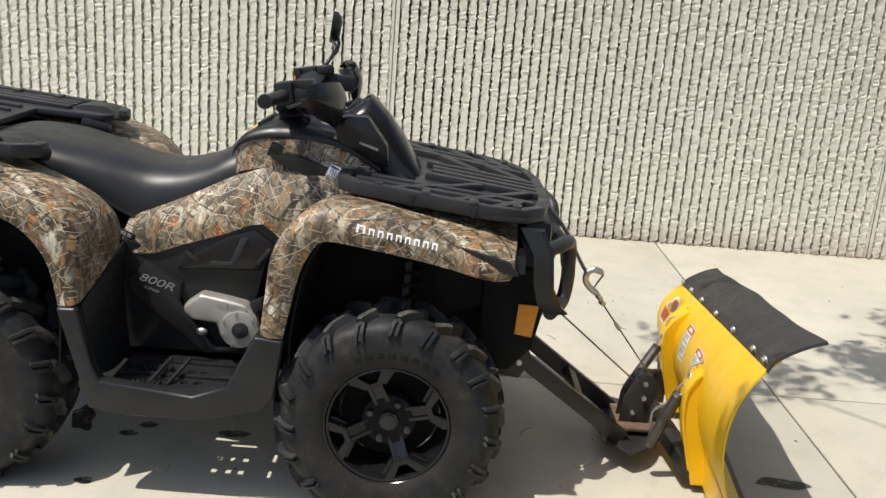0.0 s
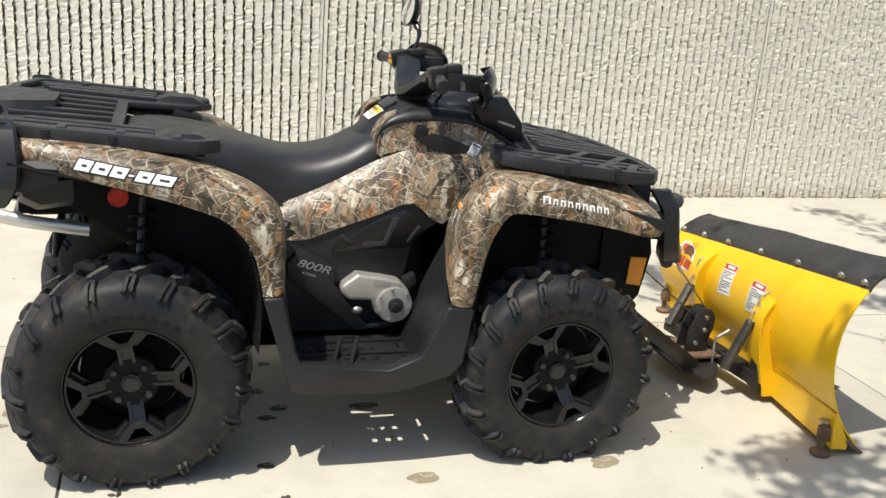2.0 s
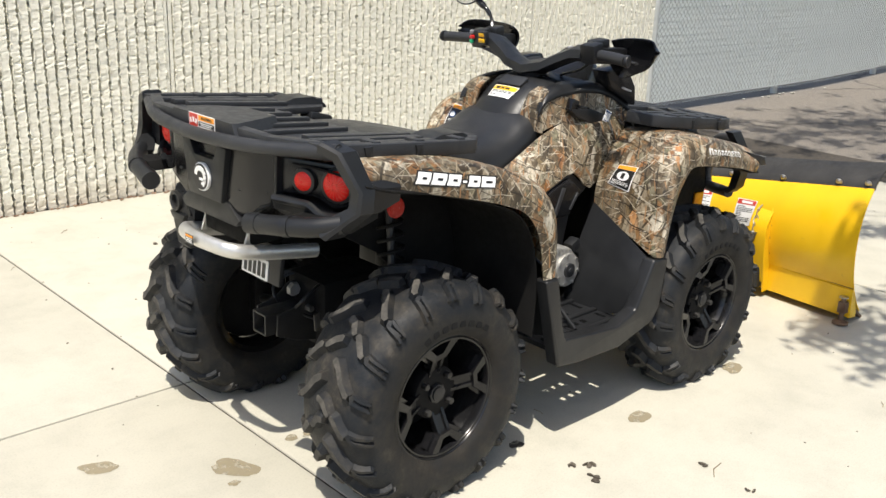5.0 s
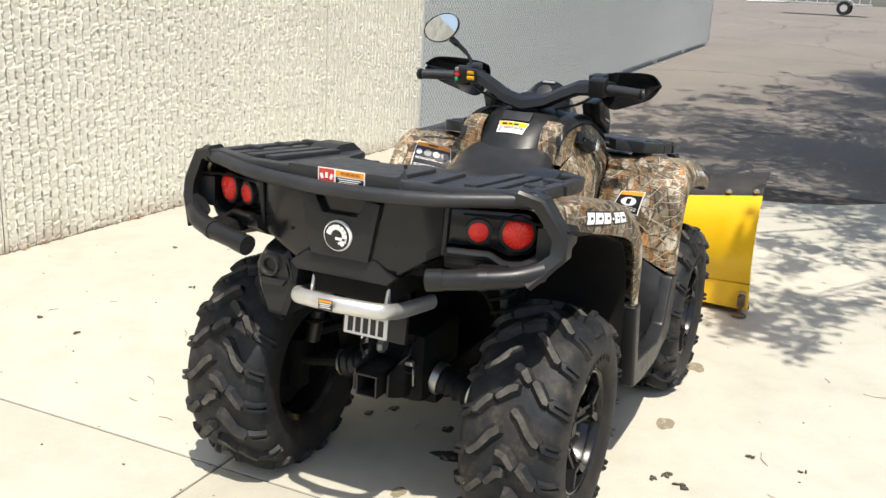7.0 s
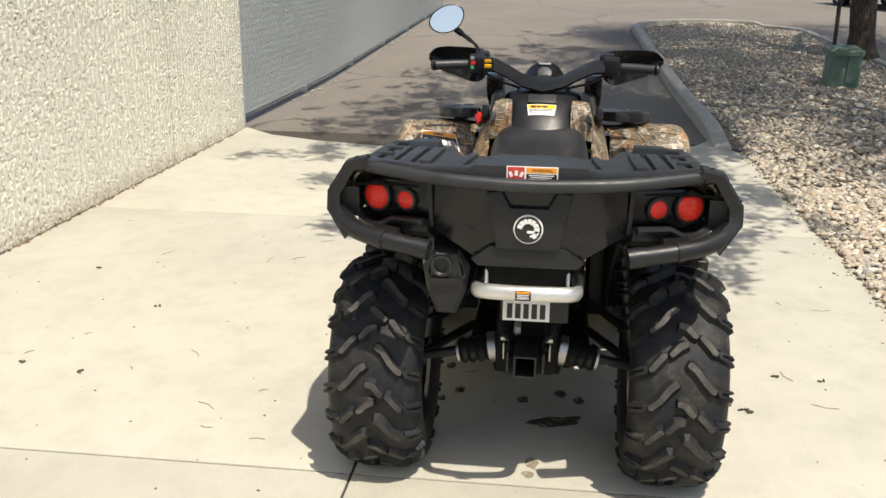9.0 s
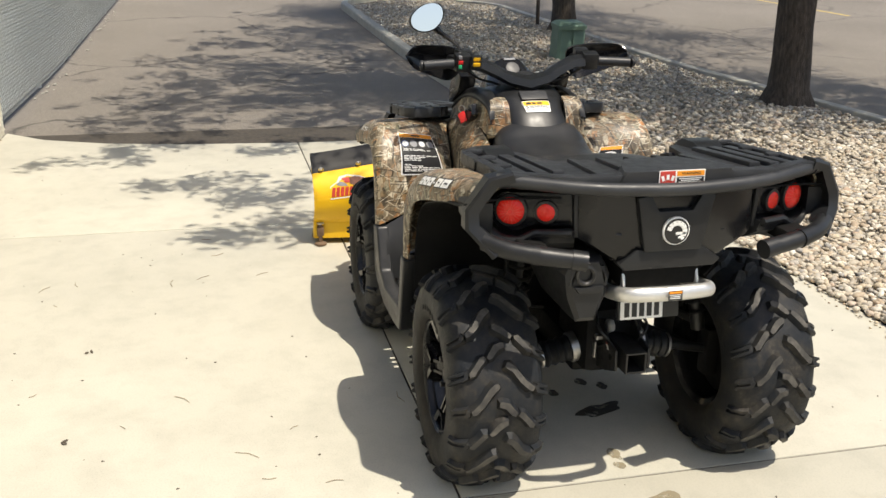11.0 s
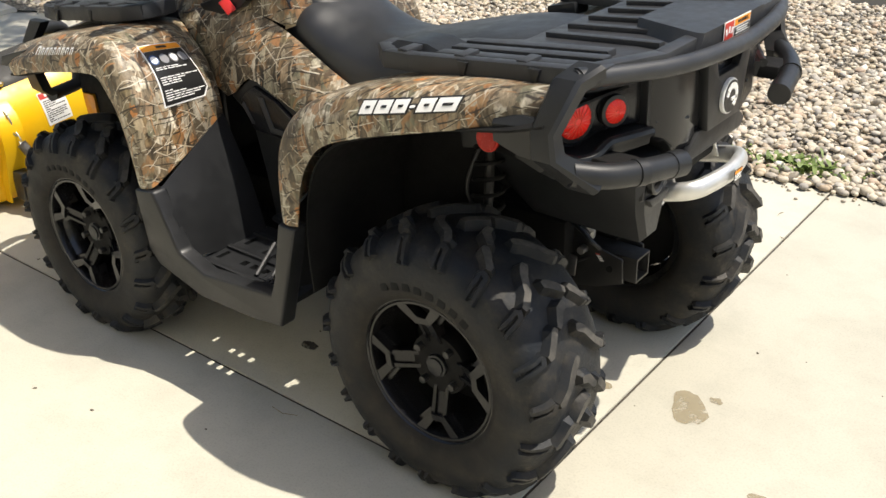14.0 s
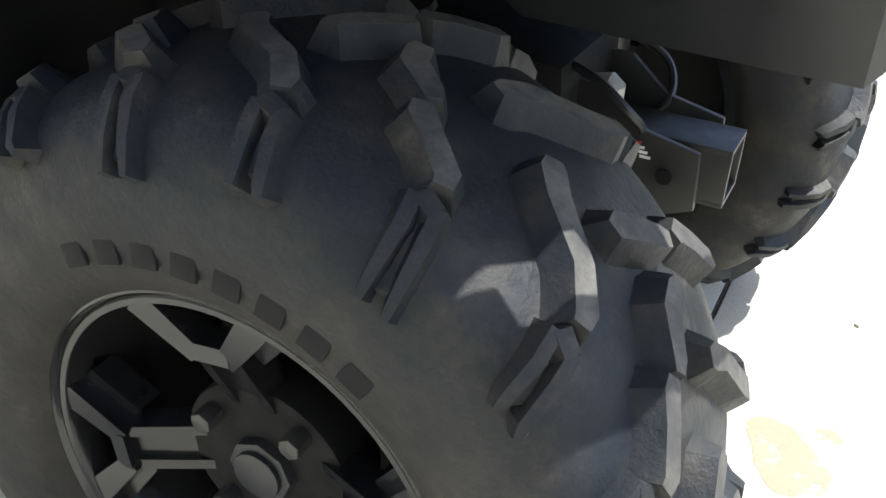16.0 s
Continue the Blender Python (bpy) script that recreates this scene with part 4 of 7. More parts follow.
        bm = disc(0.010, 0.026, pose(*p, 90), 6, None, 0.0015)
        part("wheel_nut", bm, STEEL, wheel)


for side in (1, -1):
    make_wheel(-0.662, 0.318, 0.452, 0.142, side, True, 1.045)
    make_wheel(0.642, 0.304, 0.510, 0.114, side, False, 1.02)


# mudguards
def creased(rows, thick, radius=0.03):
    """A moulded sheet: flat faces with rounded creases along it, smooth the other way."""
    fine = [bent(row, radius, 3) for row in rows]
    fine = list(zip(*[smooth_line(col, 4) for col in zip(*fine)]))
    own = loft(fine, closed=False)
    bmesh.ops.recalc_face_normals(own, faces=own.faces[:])
    bmesh.ops.solidify(own, geom=own.faces[:], thickness=thick)
    return own


def make_front_fender(s):
    rows = [
        [(0.330, 0.590, 0.540), (0.297, 0.606, 0.543), (0.262, 0.592, 0.548), (0.280, 0.46, 0.598), (0.318, 0.285, 0.660)],
        [(0.350, 0.588, 0.645), (0.312, 0.606, 0.655), (0.273, 0.592, 0.665), (0.288, 0.46, 0.698), (0.330, 0.28, 0.730)],
        [(0.370, 0.590, 0.735), (0.330, 0.606, 0.755), (0.285, 0.590, 0.775), (0.304, 0.45, 0.790), (0.358, 0.28, 0.800)],
        [(0.398, 0.595, 0.797), (0.360, 0.605, 0.822), (0.318, 0.585, 0.848), (0.336, 0.45, 0.852), (0.392, 0.28, 0.845)],
        [(0.428, 0.598, 0.832), (0.402, 0.604, 0.867), (0.372, 0.578, 0.904), (0.384, 0.44, 0.902), (0.428, 0.28, 0.880)],
        [(0.478, 0.600, 0.834), (0.462, 0.604, 0.880), (0.440, 0.570, 0.932), (0.446, 0.43, 0.928), (0.470, 0.27, 0.905)],
        [(0.560, 0.600, 0.823), (0.555, 0.602, 0.870), (0.550, 0.566, 0.922), (0.545, 0.43, 0.925), (0.540, 0.25, 0.905)],
        [(0.740, 0.596, 0.792), (0.725, 0.598, 0.836), (0.715, 0.560, 0.888), (0.710, 0.42, 0.888), (0.710, 0.24, 0.885)],
        [(0.880, 0.585, 0.757), (0.890, 0.590, 0.790), (0.895, 0.548, 0.838), (0.900, 0.40, 0.850), (0.900, 0.22, 0.860)],
        [(0.950, 0.555, 0.748), (0.965, 0.556, 0.768), (0.965, 0.520, 0.805), (0.980, 0.38, 0.820), (0.990, 0.20, 0.840)],
    ]
    bm = creased([[(x, s * y, z) for x, y, z in row] for row in rows], 0.007)
    part("front_fender", bm, CAMO, atv, "camouflage-printed plastic front mudguard")
    # lining of the arch, in the black darkened for shade
    rows = [[(x + 0.01 * k, s * (0.565 - 0.10 * k), z + dz) for k, dz in ((0, 0.004), (1.1, 0.018), (3.2, 0.018))] for x, z in ((0.345, 0.42), (0.345, 0.54), (0.360, 0.645), (0.380, 0.735), (0.407, 0.795), (0.437, 0.826), (0.485, 0.828), (0.565, 0.816), (0.74, 0.785), (0.88, 0.750), (0.95, 0.741))]
    part("arch_lining", shell(rows, 0.005), SHADE_BLACK, atv)
    bm = plate([(0.80, 0.845), (0.95, 0.805), (0.975, 0.77), (0.93, 0.775), (0.84, 0.82)], "y", s * 0.55, s * 0.580, 0.006)
    part("fender_corner", bm, PLASTIC, atv, "black corner trim")


def make_rear_fender(s):
    rows = [
        [(-0.298, 0.590, 0.590), (-0.270, 0.604, 0.592), (-0.240, 0.588, 0.598), (-0.225, 0.46, 0.64), (-0.215, 0.32, 0.70)],
        [(-0.318, 0.590, 0.690), (-0.280, 0.606, 0.705), (-0.240, 0.586, 0.720), (-0.222, 0.46, 0.735), (-0.215, 0.31, 0.75)],
        [(-0.352, 0.594, 0.760), (-0.310, 0.608, 0.785), (-0.262, 0.582, 0.812), (-0.245, 0.46, 0.815), (-0.24, 0.30, 0.80)],
        [(-0.412, 0.598, 0.818), (-0.380, 0.608, 0.850), (-0.335, 0.576, 0.890), (-0.32, 0.45, 0.888), (-0.32, 0.29, 0.86)],
        [(-0.520, 0.600, 0.860), (-0.500, 0.608, 0.900), (-0.475, 0.572, 0.946), (-0.47, 0.44, 0.945), (-0.47, 0.28, 0.92)],
        [(-0.640, 0.592, 0.892), (-0.632, 0.598, 0.935), (-0.625, 0.560, 0.980), (-0.62, 0.43, 0.98), (-0.62, 0.26, 0.96)],
        [(-0.760, 0.566, 0.918), (-0.758, 0.570, 0.958), (-0.755, 0.540, 0.998), (-0.75, 0.42, 0.998), (-0.75, 0.25, 0.98)],
        [(-0.870, 0.536, 0.938), (-0.875, 0.540, 0.972), (-0.880, 0.515, 1.008), (-0.88, 0.40, 1.008), (-0.88, 0.24, 0.995)],
        [(-0.940, 0.500, 0.960), (-0.955, 0.500, 0.985), (-0.960, 0.480, 1.012), (-0.96, 0.38, 1.010), (-0.96, 0.22, 1.0)],
    ]
    bm = creased([[(x, s * y, z) for x, y, z in row] for row in rows], 0.007)
    part("rear_fender", bm, CAMO, atv, "camouflage-printed plastic rear mudguard")
    arch = ((-0.305, 0.40), (-0.300, 0.50), (-0.303, 0.59), (-0.326, 0.69), (-0.36, 0.755), (-0.42, 0.81), (-0.53, 0.852), (-0.64, 0.884), (-0.76, 0.914), (-0.87, 0.934), (-0.95, 0.958))
    rows = [[(x - 0.012 * k, s * (0.568 - 0.10 * k), z + dz) for k, dz in ((0, 0.006), (1.1, 0.020), (3.1, 0.020))] for x, z in arch]
    part("arch_lining", shell(rows, 0.005), SHADE_BLACK, atv)


both(make_front_fender), both(make_rear_fender)


# footwells
def make_footwell(s):
    outline = [(-0.300, 0.588), (-0.243, 0.590), (-0.205, 0.425), (-0.185, 0.375), (0.08, 0.350), (0.175, 0.385), (0.252, 0.545), (0.334, 0.536), (0.312, 0.360), (0.275, 0.318), (0.10, 0.272), (-0.10, 0.276), (-0.215, 0.290)]
    part("side_guard", plate(outline, "y", s * 0.555, s * 0.606, 0.010, None, 3), PLASTIC, atv, "scuffed black plastic side guard")
    # inner walls
    rows = [[(0.256, s * 0.572, 0.545), (0.278, s * 0.45, 0.602), (0.318, s * 0.285, 0.665)], [(0.205, s * 0.572, 0.450), (0.220, s * 0.45, 0.47), (0.245, s * 0.28, 0.50)], [(0.175, s * 0.572, 0.360), (0.182, s * 0.45, 0.330), (0.180, s * 0.29, 0.330)]]
    part("leg_shield", shell(rows, 0.008), PLASTIC, atv)
    rows = [[(-0.238, s * 0.575, 0.592), (-0.222, s * 0.45, 0.64), (-0.21, s * 0.29, 0.70)], [(-0.212, s * 0.575, 0.47), (-0.212, s * 0.45, 0.48), (-0.21, s * 0.29, 0.50)], [(-0.190, s * 0.575, 0.385), (-0.192, s * 0.45, 0.35), (-0.195, s * 0.29, 0.34)]]
    part("heel_shield", shell(rows, 0.008), PLASTIC, atv)
    # open floor grid that lets the sun through
    floor = bmesh.new()
    holes = [(x, y, 0.011, 0.012) for x in (-0.02, 0.025, 0.065) for y in (0.395, 0.475)] + [(0.155, 0.37, 0.008, 0.026), (0.155, 0.475, 0.008, 0.022), (0.04, 0.302, 0.045, 0.008)]
    xs = sorted({-0.19, 0.19} | {x + d * w for x, y, w, h in holes for d in (-1, 1)})
    ys = sorted({0.275, 0.562} | {y + d * h for x, y, w, h in holes for d in (-1, 1)})
    for x0, x1 in zip(xs, xs[1:]):
        for y0, y1 in zip(ys, ys[1:]):
            mx, my = (x0 + x1) / 2, (y0 + y1) / 2
            if not any(abs(mx - x) < w and abs(my - y) < h for x, y, w, h in holes):
                box((x1 - x0, y1 - y0, 0.016), (mx, s * my, 0.324), floor)
    for x0, x1, y in ((-0.18, 0.18, 0.53), (-0.18, 0.18, 0.435), (-0.18, 0.18, 0.335)):
        box((x1 - x0, 0.018, 0.012), ((x0 + x1) / 2, s * y, 0.335), floor, 0.003)
    for k in range(9):
        box((0.012, 0.030, 0.012), (-0.165 + 0.015 * k, s * 0.505, 0.336), floor, 0.002)
        box((0.012, 0.030, 0.012), (-0.160 + 0.015 * k, s * 0.39, 0.336), floor, 0.002)
    part("footrest", floor, PLASTIC, atv, "ribbed black footrest with open slots")
    for k in (0, 1):
        part("peg_bar", tube([(-0.075 + 0.055 * k, s * 0.51, 0.335), (-0.035 + 0.055 * k, s * 0.40, 0.375)], 0.007, 8), PLASTIC, atv)


both(make_footwell)


# engine covers
def make_engine_side(s):
    y = s * 0.262
    base = [(-0.235, 0.345), (-0.235, 0.70), (-0.14, 0.68), (0.02, 0.725), (0.13, 0.775), (0.20, 0.785), (0.30, 0.715), (0.22, 0.66), (0.185, 0.50), (0.16, 0.345)]
    part("engine_cover", plate(base, "y", s * 0.20, y, 0.006), PLASTIC, atv, "black plastic engine cover")
    bm = plate([(-0.055, 0.620), (-0.02, 0.660), (0.10, 0.735), (0.185, 0.765), (0.255, 0.715), (0.20, 0.632), (0.03, 0.625)], "y", y - s * 0.01, y + s * 0.014, 0.008)
    part("upper_cover", bm, GLOSS, atv)
    for pts in ([(0.045, 0.640), (0.125, 0.640), (0.165, 0.735), (0.145, 0.738), (0.112, 0.656), (0.050, 0.655)], [(0.190, 0.655), (0.20, 0.652), (0.238, 0.705), (0.228, 0.712)], [(-0.03, 0.675), (0.01, 0.645), (0.016, 0.652), (-0.02, 0.683)]):
        part("cover_rib", plate(pts, "y", y + s * 0.008, y + s * 0.018, 0.003), GREY, atv)
    bm = plate([(-0.20, 0.585), (-0.15, 0.64), (-0.035, 0.575), (-0.045, 0.52), (0.07, 0.375), (0.15, 0.385), (0.155, 0.365), (0.04, 0.350), (-0.195, 0.540)], "y", y - s * 0.01, y + s * 0.030, 0.010)
    part("lower_cover", bm, PLASTIC, atv)


both(make_engine_side)


def make_clutch_cover():
    """Bright casting on the right side."""
    y = -0.262
    bm = plate([(-0.052, 0.515), (0.000, 0.555), (0.085, 0.542), (0.140, 0.530), (0.172, 0.500), (0.186, 0.455), (0.172, 0.410), (0.135, 0.385), (0.095, 0.392), (0.062, 0.425), (0.050, 0.465), (-0.025, 0.470), (-0.050, 0.490)], "y", y - 0.052, y + 0.01, 0.012, None, 3)
    disc(0.060, 0.014, pose(0.124, y - 0.056, 0.452, 90), 32, bm, 0.004)
    part("clutch_cover", bm, CAST, atv, "bright cast aluminium clutch cover")
    bm = disc(0.026, 0.014, pose(0.128, y - 0.064, 0.452, 90), 24, None, 0.004)
    disc(0.011, 0.02, pose(0.128, y - 0.066, 0.452, 90), 12, bm, 0.002)
    part("cover_knob", bm, GREY, atv)
    for k in range(7):
        a = radians(40 - 50 * k)
        part("cover_bolt", disc(0.005, 0.012, pose(0.124 + 0.054 * math.cos(a), y - 0.062, 0.452 + 0.054 * math.sin(a), 90), 8), ZINC, atv)
    part("dipstick", ball(0.019, pose(0.005, y - 0.045, 0.432) @ Matrix.Diagonal((1, 0.5, 0.7, 1))), ZINC, atv, "bright filler cap")
    part("cable_guard", plate([(0.15, 0.535), (0.19, 0.555), (0.20, 0.52), (0.17, 0.50)], "y", y - 0.05, y - 0.01, 0.006), PLASTIC, atv)
    bm = bmesh.new()
    for k, w in enumerate((0.018, 0.018, 0.016, 0.016, 0.018)):
        box((0.013, 0.003, 0.016), pose(0.060 + 0.019 * k, y - 0.0535, 0.530 - 0.0035 * k, 0, 8, 0), bm)
    part("cast_mark", bm, CAST, atv)


earlier = set(atv.children)
make_clutch_cover()
for ob in set(atv.children) - earlier:
    ob.location.x = 0.028


# flanks, tank cover and console
def make_flank(s):
    rows = [
        [(-0.235, 0.255, 0.668), (-0.15, 0.268, 0.658), (-0.03, 0.268, 0.700), (0.10, 0.268, 0.745), (0.205, 0.272, 0.782), (0.31, 0.268, 0.712), (0.42, 0.262, 0.80)],
        [(-0.232, 0.245, 0.700), (-0.15, 0.258, 0.705), (-0.03, 0.260, 0.752), (0.10, 0.262, 0.805), (0.225, 0.268, 0.842), (0.33, 0.268, 0.835), (0.45, 0.265, 0.86)],
        [(-0.225, 0.222, 0.735), (-0.15, 0.232, 0.755), (-0.03, 0.232, 0.812), (0.10, 0.235, 0.868), (0.23, 0.242, 0.900), (0.35, 0.252, 0.905), (0.49, 0.258, 0.905)],
        [(-0.218, 0.195, 0.760), (-0.14, 0.200, 0.792), (-0.02, 0.200, 0.848), (0.105, 0.200, 0.912), (0.235, 0.212, 0.955), (0.37, 0.225, 0.960), (0.53, 0.235, 0.930)],
    ]
    bm = shell([[(x, s * y, z) for x, y, z in row] for row in rows], 0.007)
    part("side_panel", bm, CAMO, atv, "camouflage-printed plastic side panel")
    rows = [
        [(0.112, 0.198, 0.925), (0.20, 0.208, 0.948), (0.30, 0.220, 0.958), (0.42, 0.232, 0.950), (0.54, 0.238, 0.925)],
        [(0.110, 0.188, 0.985), (0.20, 0.196, 1.000), (0.30, 0.206, 1.005), (0.42, 0.218, 0.995), (0.56, 0.224, 0.955)],
        [(0.116, 0.186, 1.030), (0.20, 0.190, 1.048), (0.30, 0.196, 1.052), (0.41, 0.206, 1.036), (0.52, 0.214, 0.985)],
        [(0.140, 0.165, 1.040), (0.21, 0.168, 1.056), (0.30, 0.172, 1.060), (0.40, 0.180, 1.046), (0.50, 0.188, 1.000)],
    ]
    bm = shell([[(x, s * y, z) for x, y, z in row] for row in rows], 0.007)
    part("tank_panel", bm, CAMO, atv, "camouflage-printed plastic tank panel")
    rows = [
        [(0.112, 0.198, 0.915), (0.096, 0.160, 0.925), (0.082, 0.110, 0.935)],
        [(0.108, 0.188, 0.985), (0.102, 0.155, 0.985), (0.094, 0.112, 0.990)],
        [(0.116, 0.186, 1.030), (0.122, 0.150, 1.040), (0.122, 0.112, 1.040)],
        [(0.150, 0.180, 1.056), (0.165, 0.150, 1.064), (0.170, 0.115, 1.062)],
    ]
    part("tank_cheek", shell([[(x, s * y, z) for x, y, z in row] for row in rows], 0.006), CAMO, atv, "camouflage-printed panel beside the console")
    # the recess with its grab bracket
    bm = plate([(0.205, 1.000), (0.32, 0.990), (0.425, 0.955), (0.405, 0.935), (0.33, 0.935), (0.245, 0.965)], "y", s * 0.205, s * 0.236, 0.006)
    part("side_pocket", bm, PLASTIC, atv, "dark moulded side pocket")
    bm = box((0.040, 0.026, 0.045), pose(0.232, s * 0.222, 1.005, 0, 20, 0), None, 0.006)
    box((0.05, 0.02, 0.03), pose(0.285, s * 0.225, 0.985, 0, 14, 0), bm, 0.004)
    part("pocket_latch", bm, GLOSS, atv)


both(make_flank)


def arch_ring(x, top, half, low, lean=0.0, n=14, power=2.4):
    """A rounded saddle section across the vehicle at x."""
    pts = []
    for k in range(n + 1):
        a = math.pi * k / n
        c, sn = math.cos(a), math.sin(a)
        y = half * math.copysign(abs(c) ** (2 / power), c)
        z = low + (top - low) * abs(sn) ** (2 / power)
        pts.append(Vector((x + lean * (z - low), y, z)))
    return pts


def make_console():
    rings = [arch_ring(*a) for a in ((0.035, 0.935, 0.118, 0.86, -0.1), (0.075, 0.985, 0.122, 0.90, -0.1), (0.105, 1.020, 0.124, 0.94, -0.1), (0.16, 1.062, 0.126, 1.00), (0.21, 1.085, 0.132, 1.04), (0.30, 1.095, 0.150, 1.05), (0.40, 1.085, 0.158, 1.03), (0.50, 1.040, 0.172, 0.98), (0.58, 0.985, 0.19, 0.93), (0.64, 0.935, 0.20, 0.89))]
    part("console", loft(rings), PLASTIC, atv, "black plastic tank console", 40)
    # broad flat bands along the top of the camouflage
    for s in (1, -1):
        line = [(0.094, 0.187, 0.985), (0.108, 0.189, 1.012), (0.140, 0.190, 1.034), (0.21, 0.192, 1.050), (0.32, 0.198, 1.053), (0.42, 0.208, 1.040), (0.50, 0.216, 1.005), (0.555, 0.222, 0.970)]
        rows = [[(x, s * (y + 0.004), z - 0.014), (x, s * (y + 0.005), z + 0.000), (x + 0.004, s * (y - 0.3 * w), z + 0.45 * w), (x + 0.006, s * (y - w), z + 0.55 * w)] for (x, y, z), w in zip(line, (0.014, 0.020, 0.034, 0.044, 0.045, 0.045, 0.045, 0.04))]
        part("edge_band", shell(rows, 0.006), PLASTIC, atv, "broad black trim band")
        wing = [(0.392, 1.115), (0.45, 1.128), (0.508, 1.130), (0.572, 1.047), (0.582, 0.978), (0.535, 0.990), (0.430, 1.045)]
        part("pod_wing", plate(wing, "y", s * 0.165, s * 0.236, 0.010), GLOSS, atv, "glossy black console wing")
        bm = bmesh.new()
        for k in range(6):
            box((0.008, 0.002, 0.007), pose(0.490 + 0.010 * k, s * 0.2375, 1.050 - 0.0030 * k, 0, 16, 0), bm)
        part("wing_mark", bm, SILVER, atv)
    bm = box((0.05, 0.11, 0.012), pose(0.165, 0, 1.066, 0, -32, 0), None, 0.005)
    part("filler_flap", bm, GREY, atv)
    # dashboard pod ahead of the bars
    rings = [arch_ring(*a) for a in ((0.31, 1.085, 0.10, 1.05), (0.36, 1.112, 0.115, 1.05), (0.430, 1.122, 0.125, 1.03), (0.472, 1.155, 0.115, 1.02), (0.500, 1.174, 0.105, 1.0), (0.555, 1.122, 0.115, 0.97), (0.615, 1.045, 0.12, 0.93), (0.67, 0.955, 0.115, 0.90))]
    part("dash_pod", loft(rings), GLOSS, atv, "glossy black instrument pod")
    bm = disc(0.030, 0.02, pose(0.445, 0, 1.132, 0, -50, 0), 24, None, 0.004)
    part("gauge", bm, GREY, atv)
    bm = box((0.012, 0.05, 0.005), pose(0.486, 0, 1.168, 0, -30, 0), None, 0.002)
    part("pod_mark", bm, SILVER, atv)


make_console()


# seat
def make_seat():
    data = [
        (0.185, 0.905, 0.105, 0.885), (0.165, 0.955, 0.150, 0.880), (0.125, 0.985, 0.170, 0.868), (0.07, 0.975, 0.182, 0.845),
        (0.00, 0.938, 0.188, 0.815), (-0.08, 0.915, 0.192, 0.778), (-0.16, 0.910, 0.196, 0.748), (-0.22, 0.918, 0.202, 0.760),
        (-0.30, 0.938, 0.212, 0.806), (-0.40, 0.960, 0.222, 0.858), (-0.50, 0.978, 0.228, 0.890), (-0.62, 0.985, 0.222, 0.905), (-0.70, 0.970, 0.20, 0.915)]
    rings = []
    for x, top, half, low in data:
        ring = []
        for k in range(25):
            a = math.pi * k / 24
            c, sn = math.cos(a), math.sin(a)
            y = half * math.copysign(abs(c) ** 0.62, c)
            z = low + (top - low) * abs(sn) ** 0.62
            ring.append(Vector((x, y, z)))
        rings.append(ring)
    cols = list(zip(*[smooth_line(col, 4) for col in zip(*rings)]))
    fine = [list(c) for c in zip(*cols)]
    rows = list(zip(*fine))
    bm = loft([list(r) for r in rows])
    part("seat", bm, VINYL, atv, "smooth black vinyl seat", 60)
    for s in (1, -1):
        line = smooth_line([(x, s * (half + 0.002), low + 0.002) for x, top, half, low in data[1:-2]], 3)
        part("seat_piping", tube(line, 0.006, 6), PLASTIC, atv)
        bm = box((0.10, 0.06, 0.035), pose(-0.49, s * 0.27, 0.955, 0, 14, 8 * s), None, 0.012)
        part("seat_bracket", bm, PLASTIC, atv)


make_seat()


# racks
def rack_bar(bm, a, b, wide, high):
    a, b = Vector(a), Vector(b)
    d = b - a
    m = Matrix.Translation((a + b) / 2) @ d.to_track_quat("X", "Z").to_matrix().to_4x4()
    box((d.length + wide * 0.5, wide, high), m, bm, min(wide, high) * 0.22)


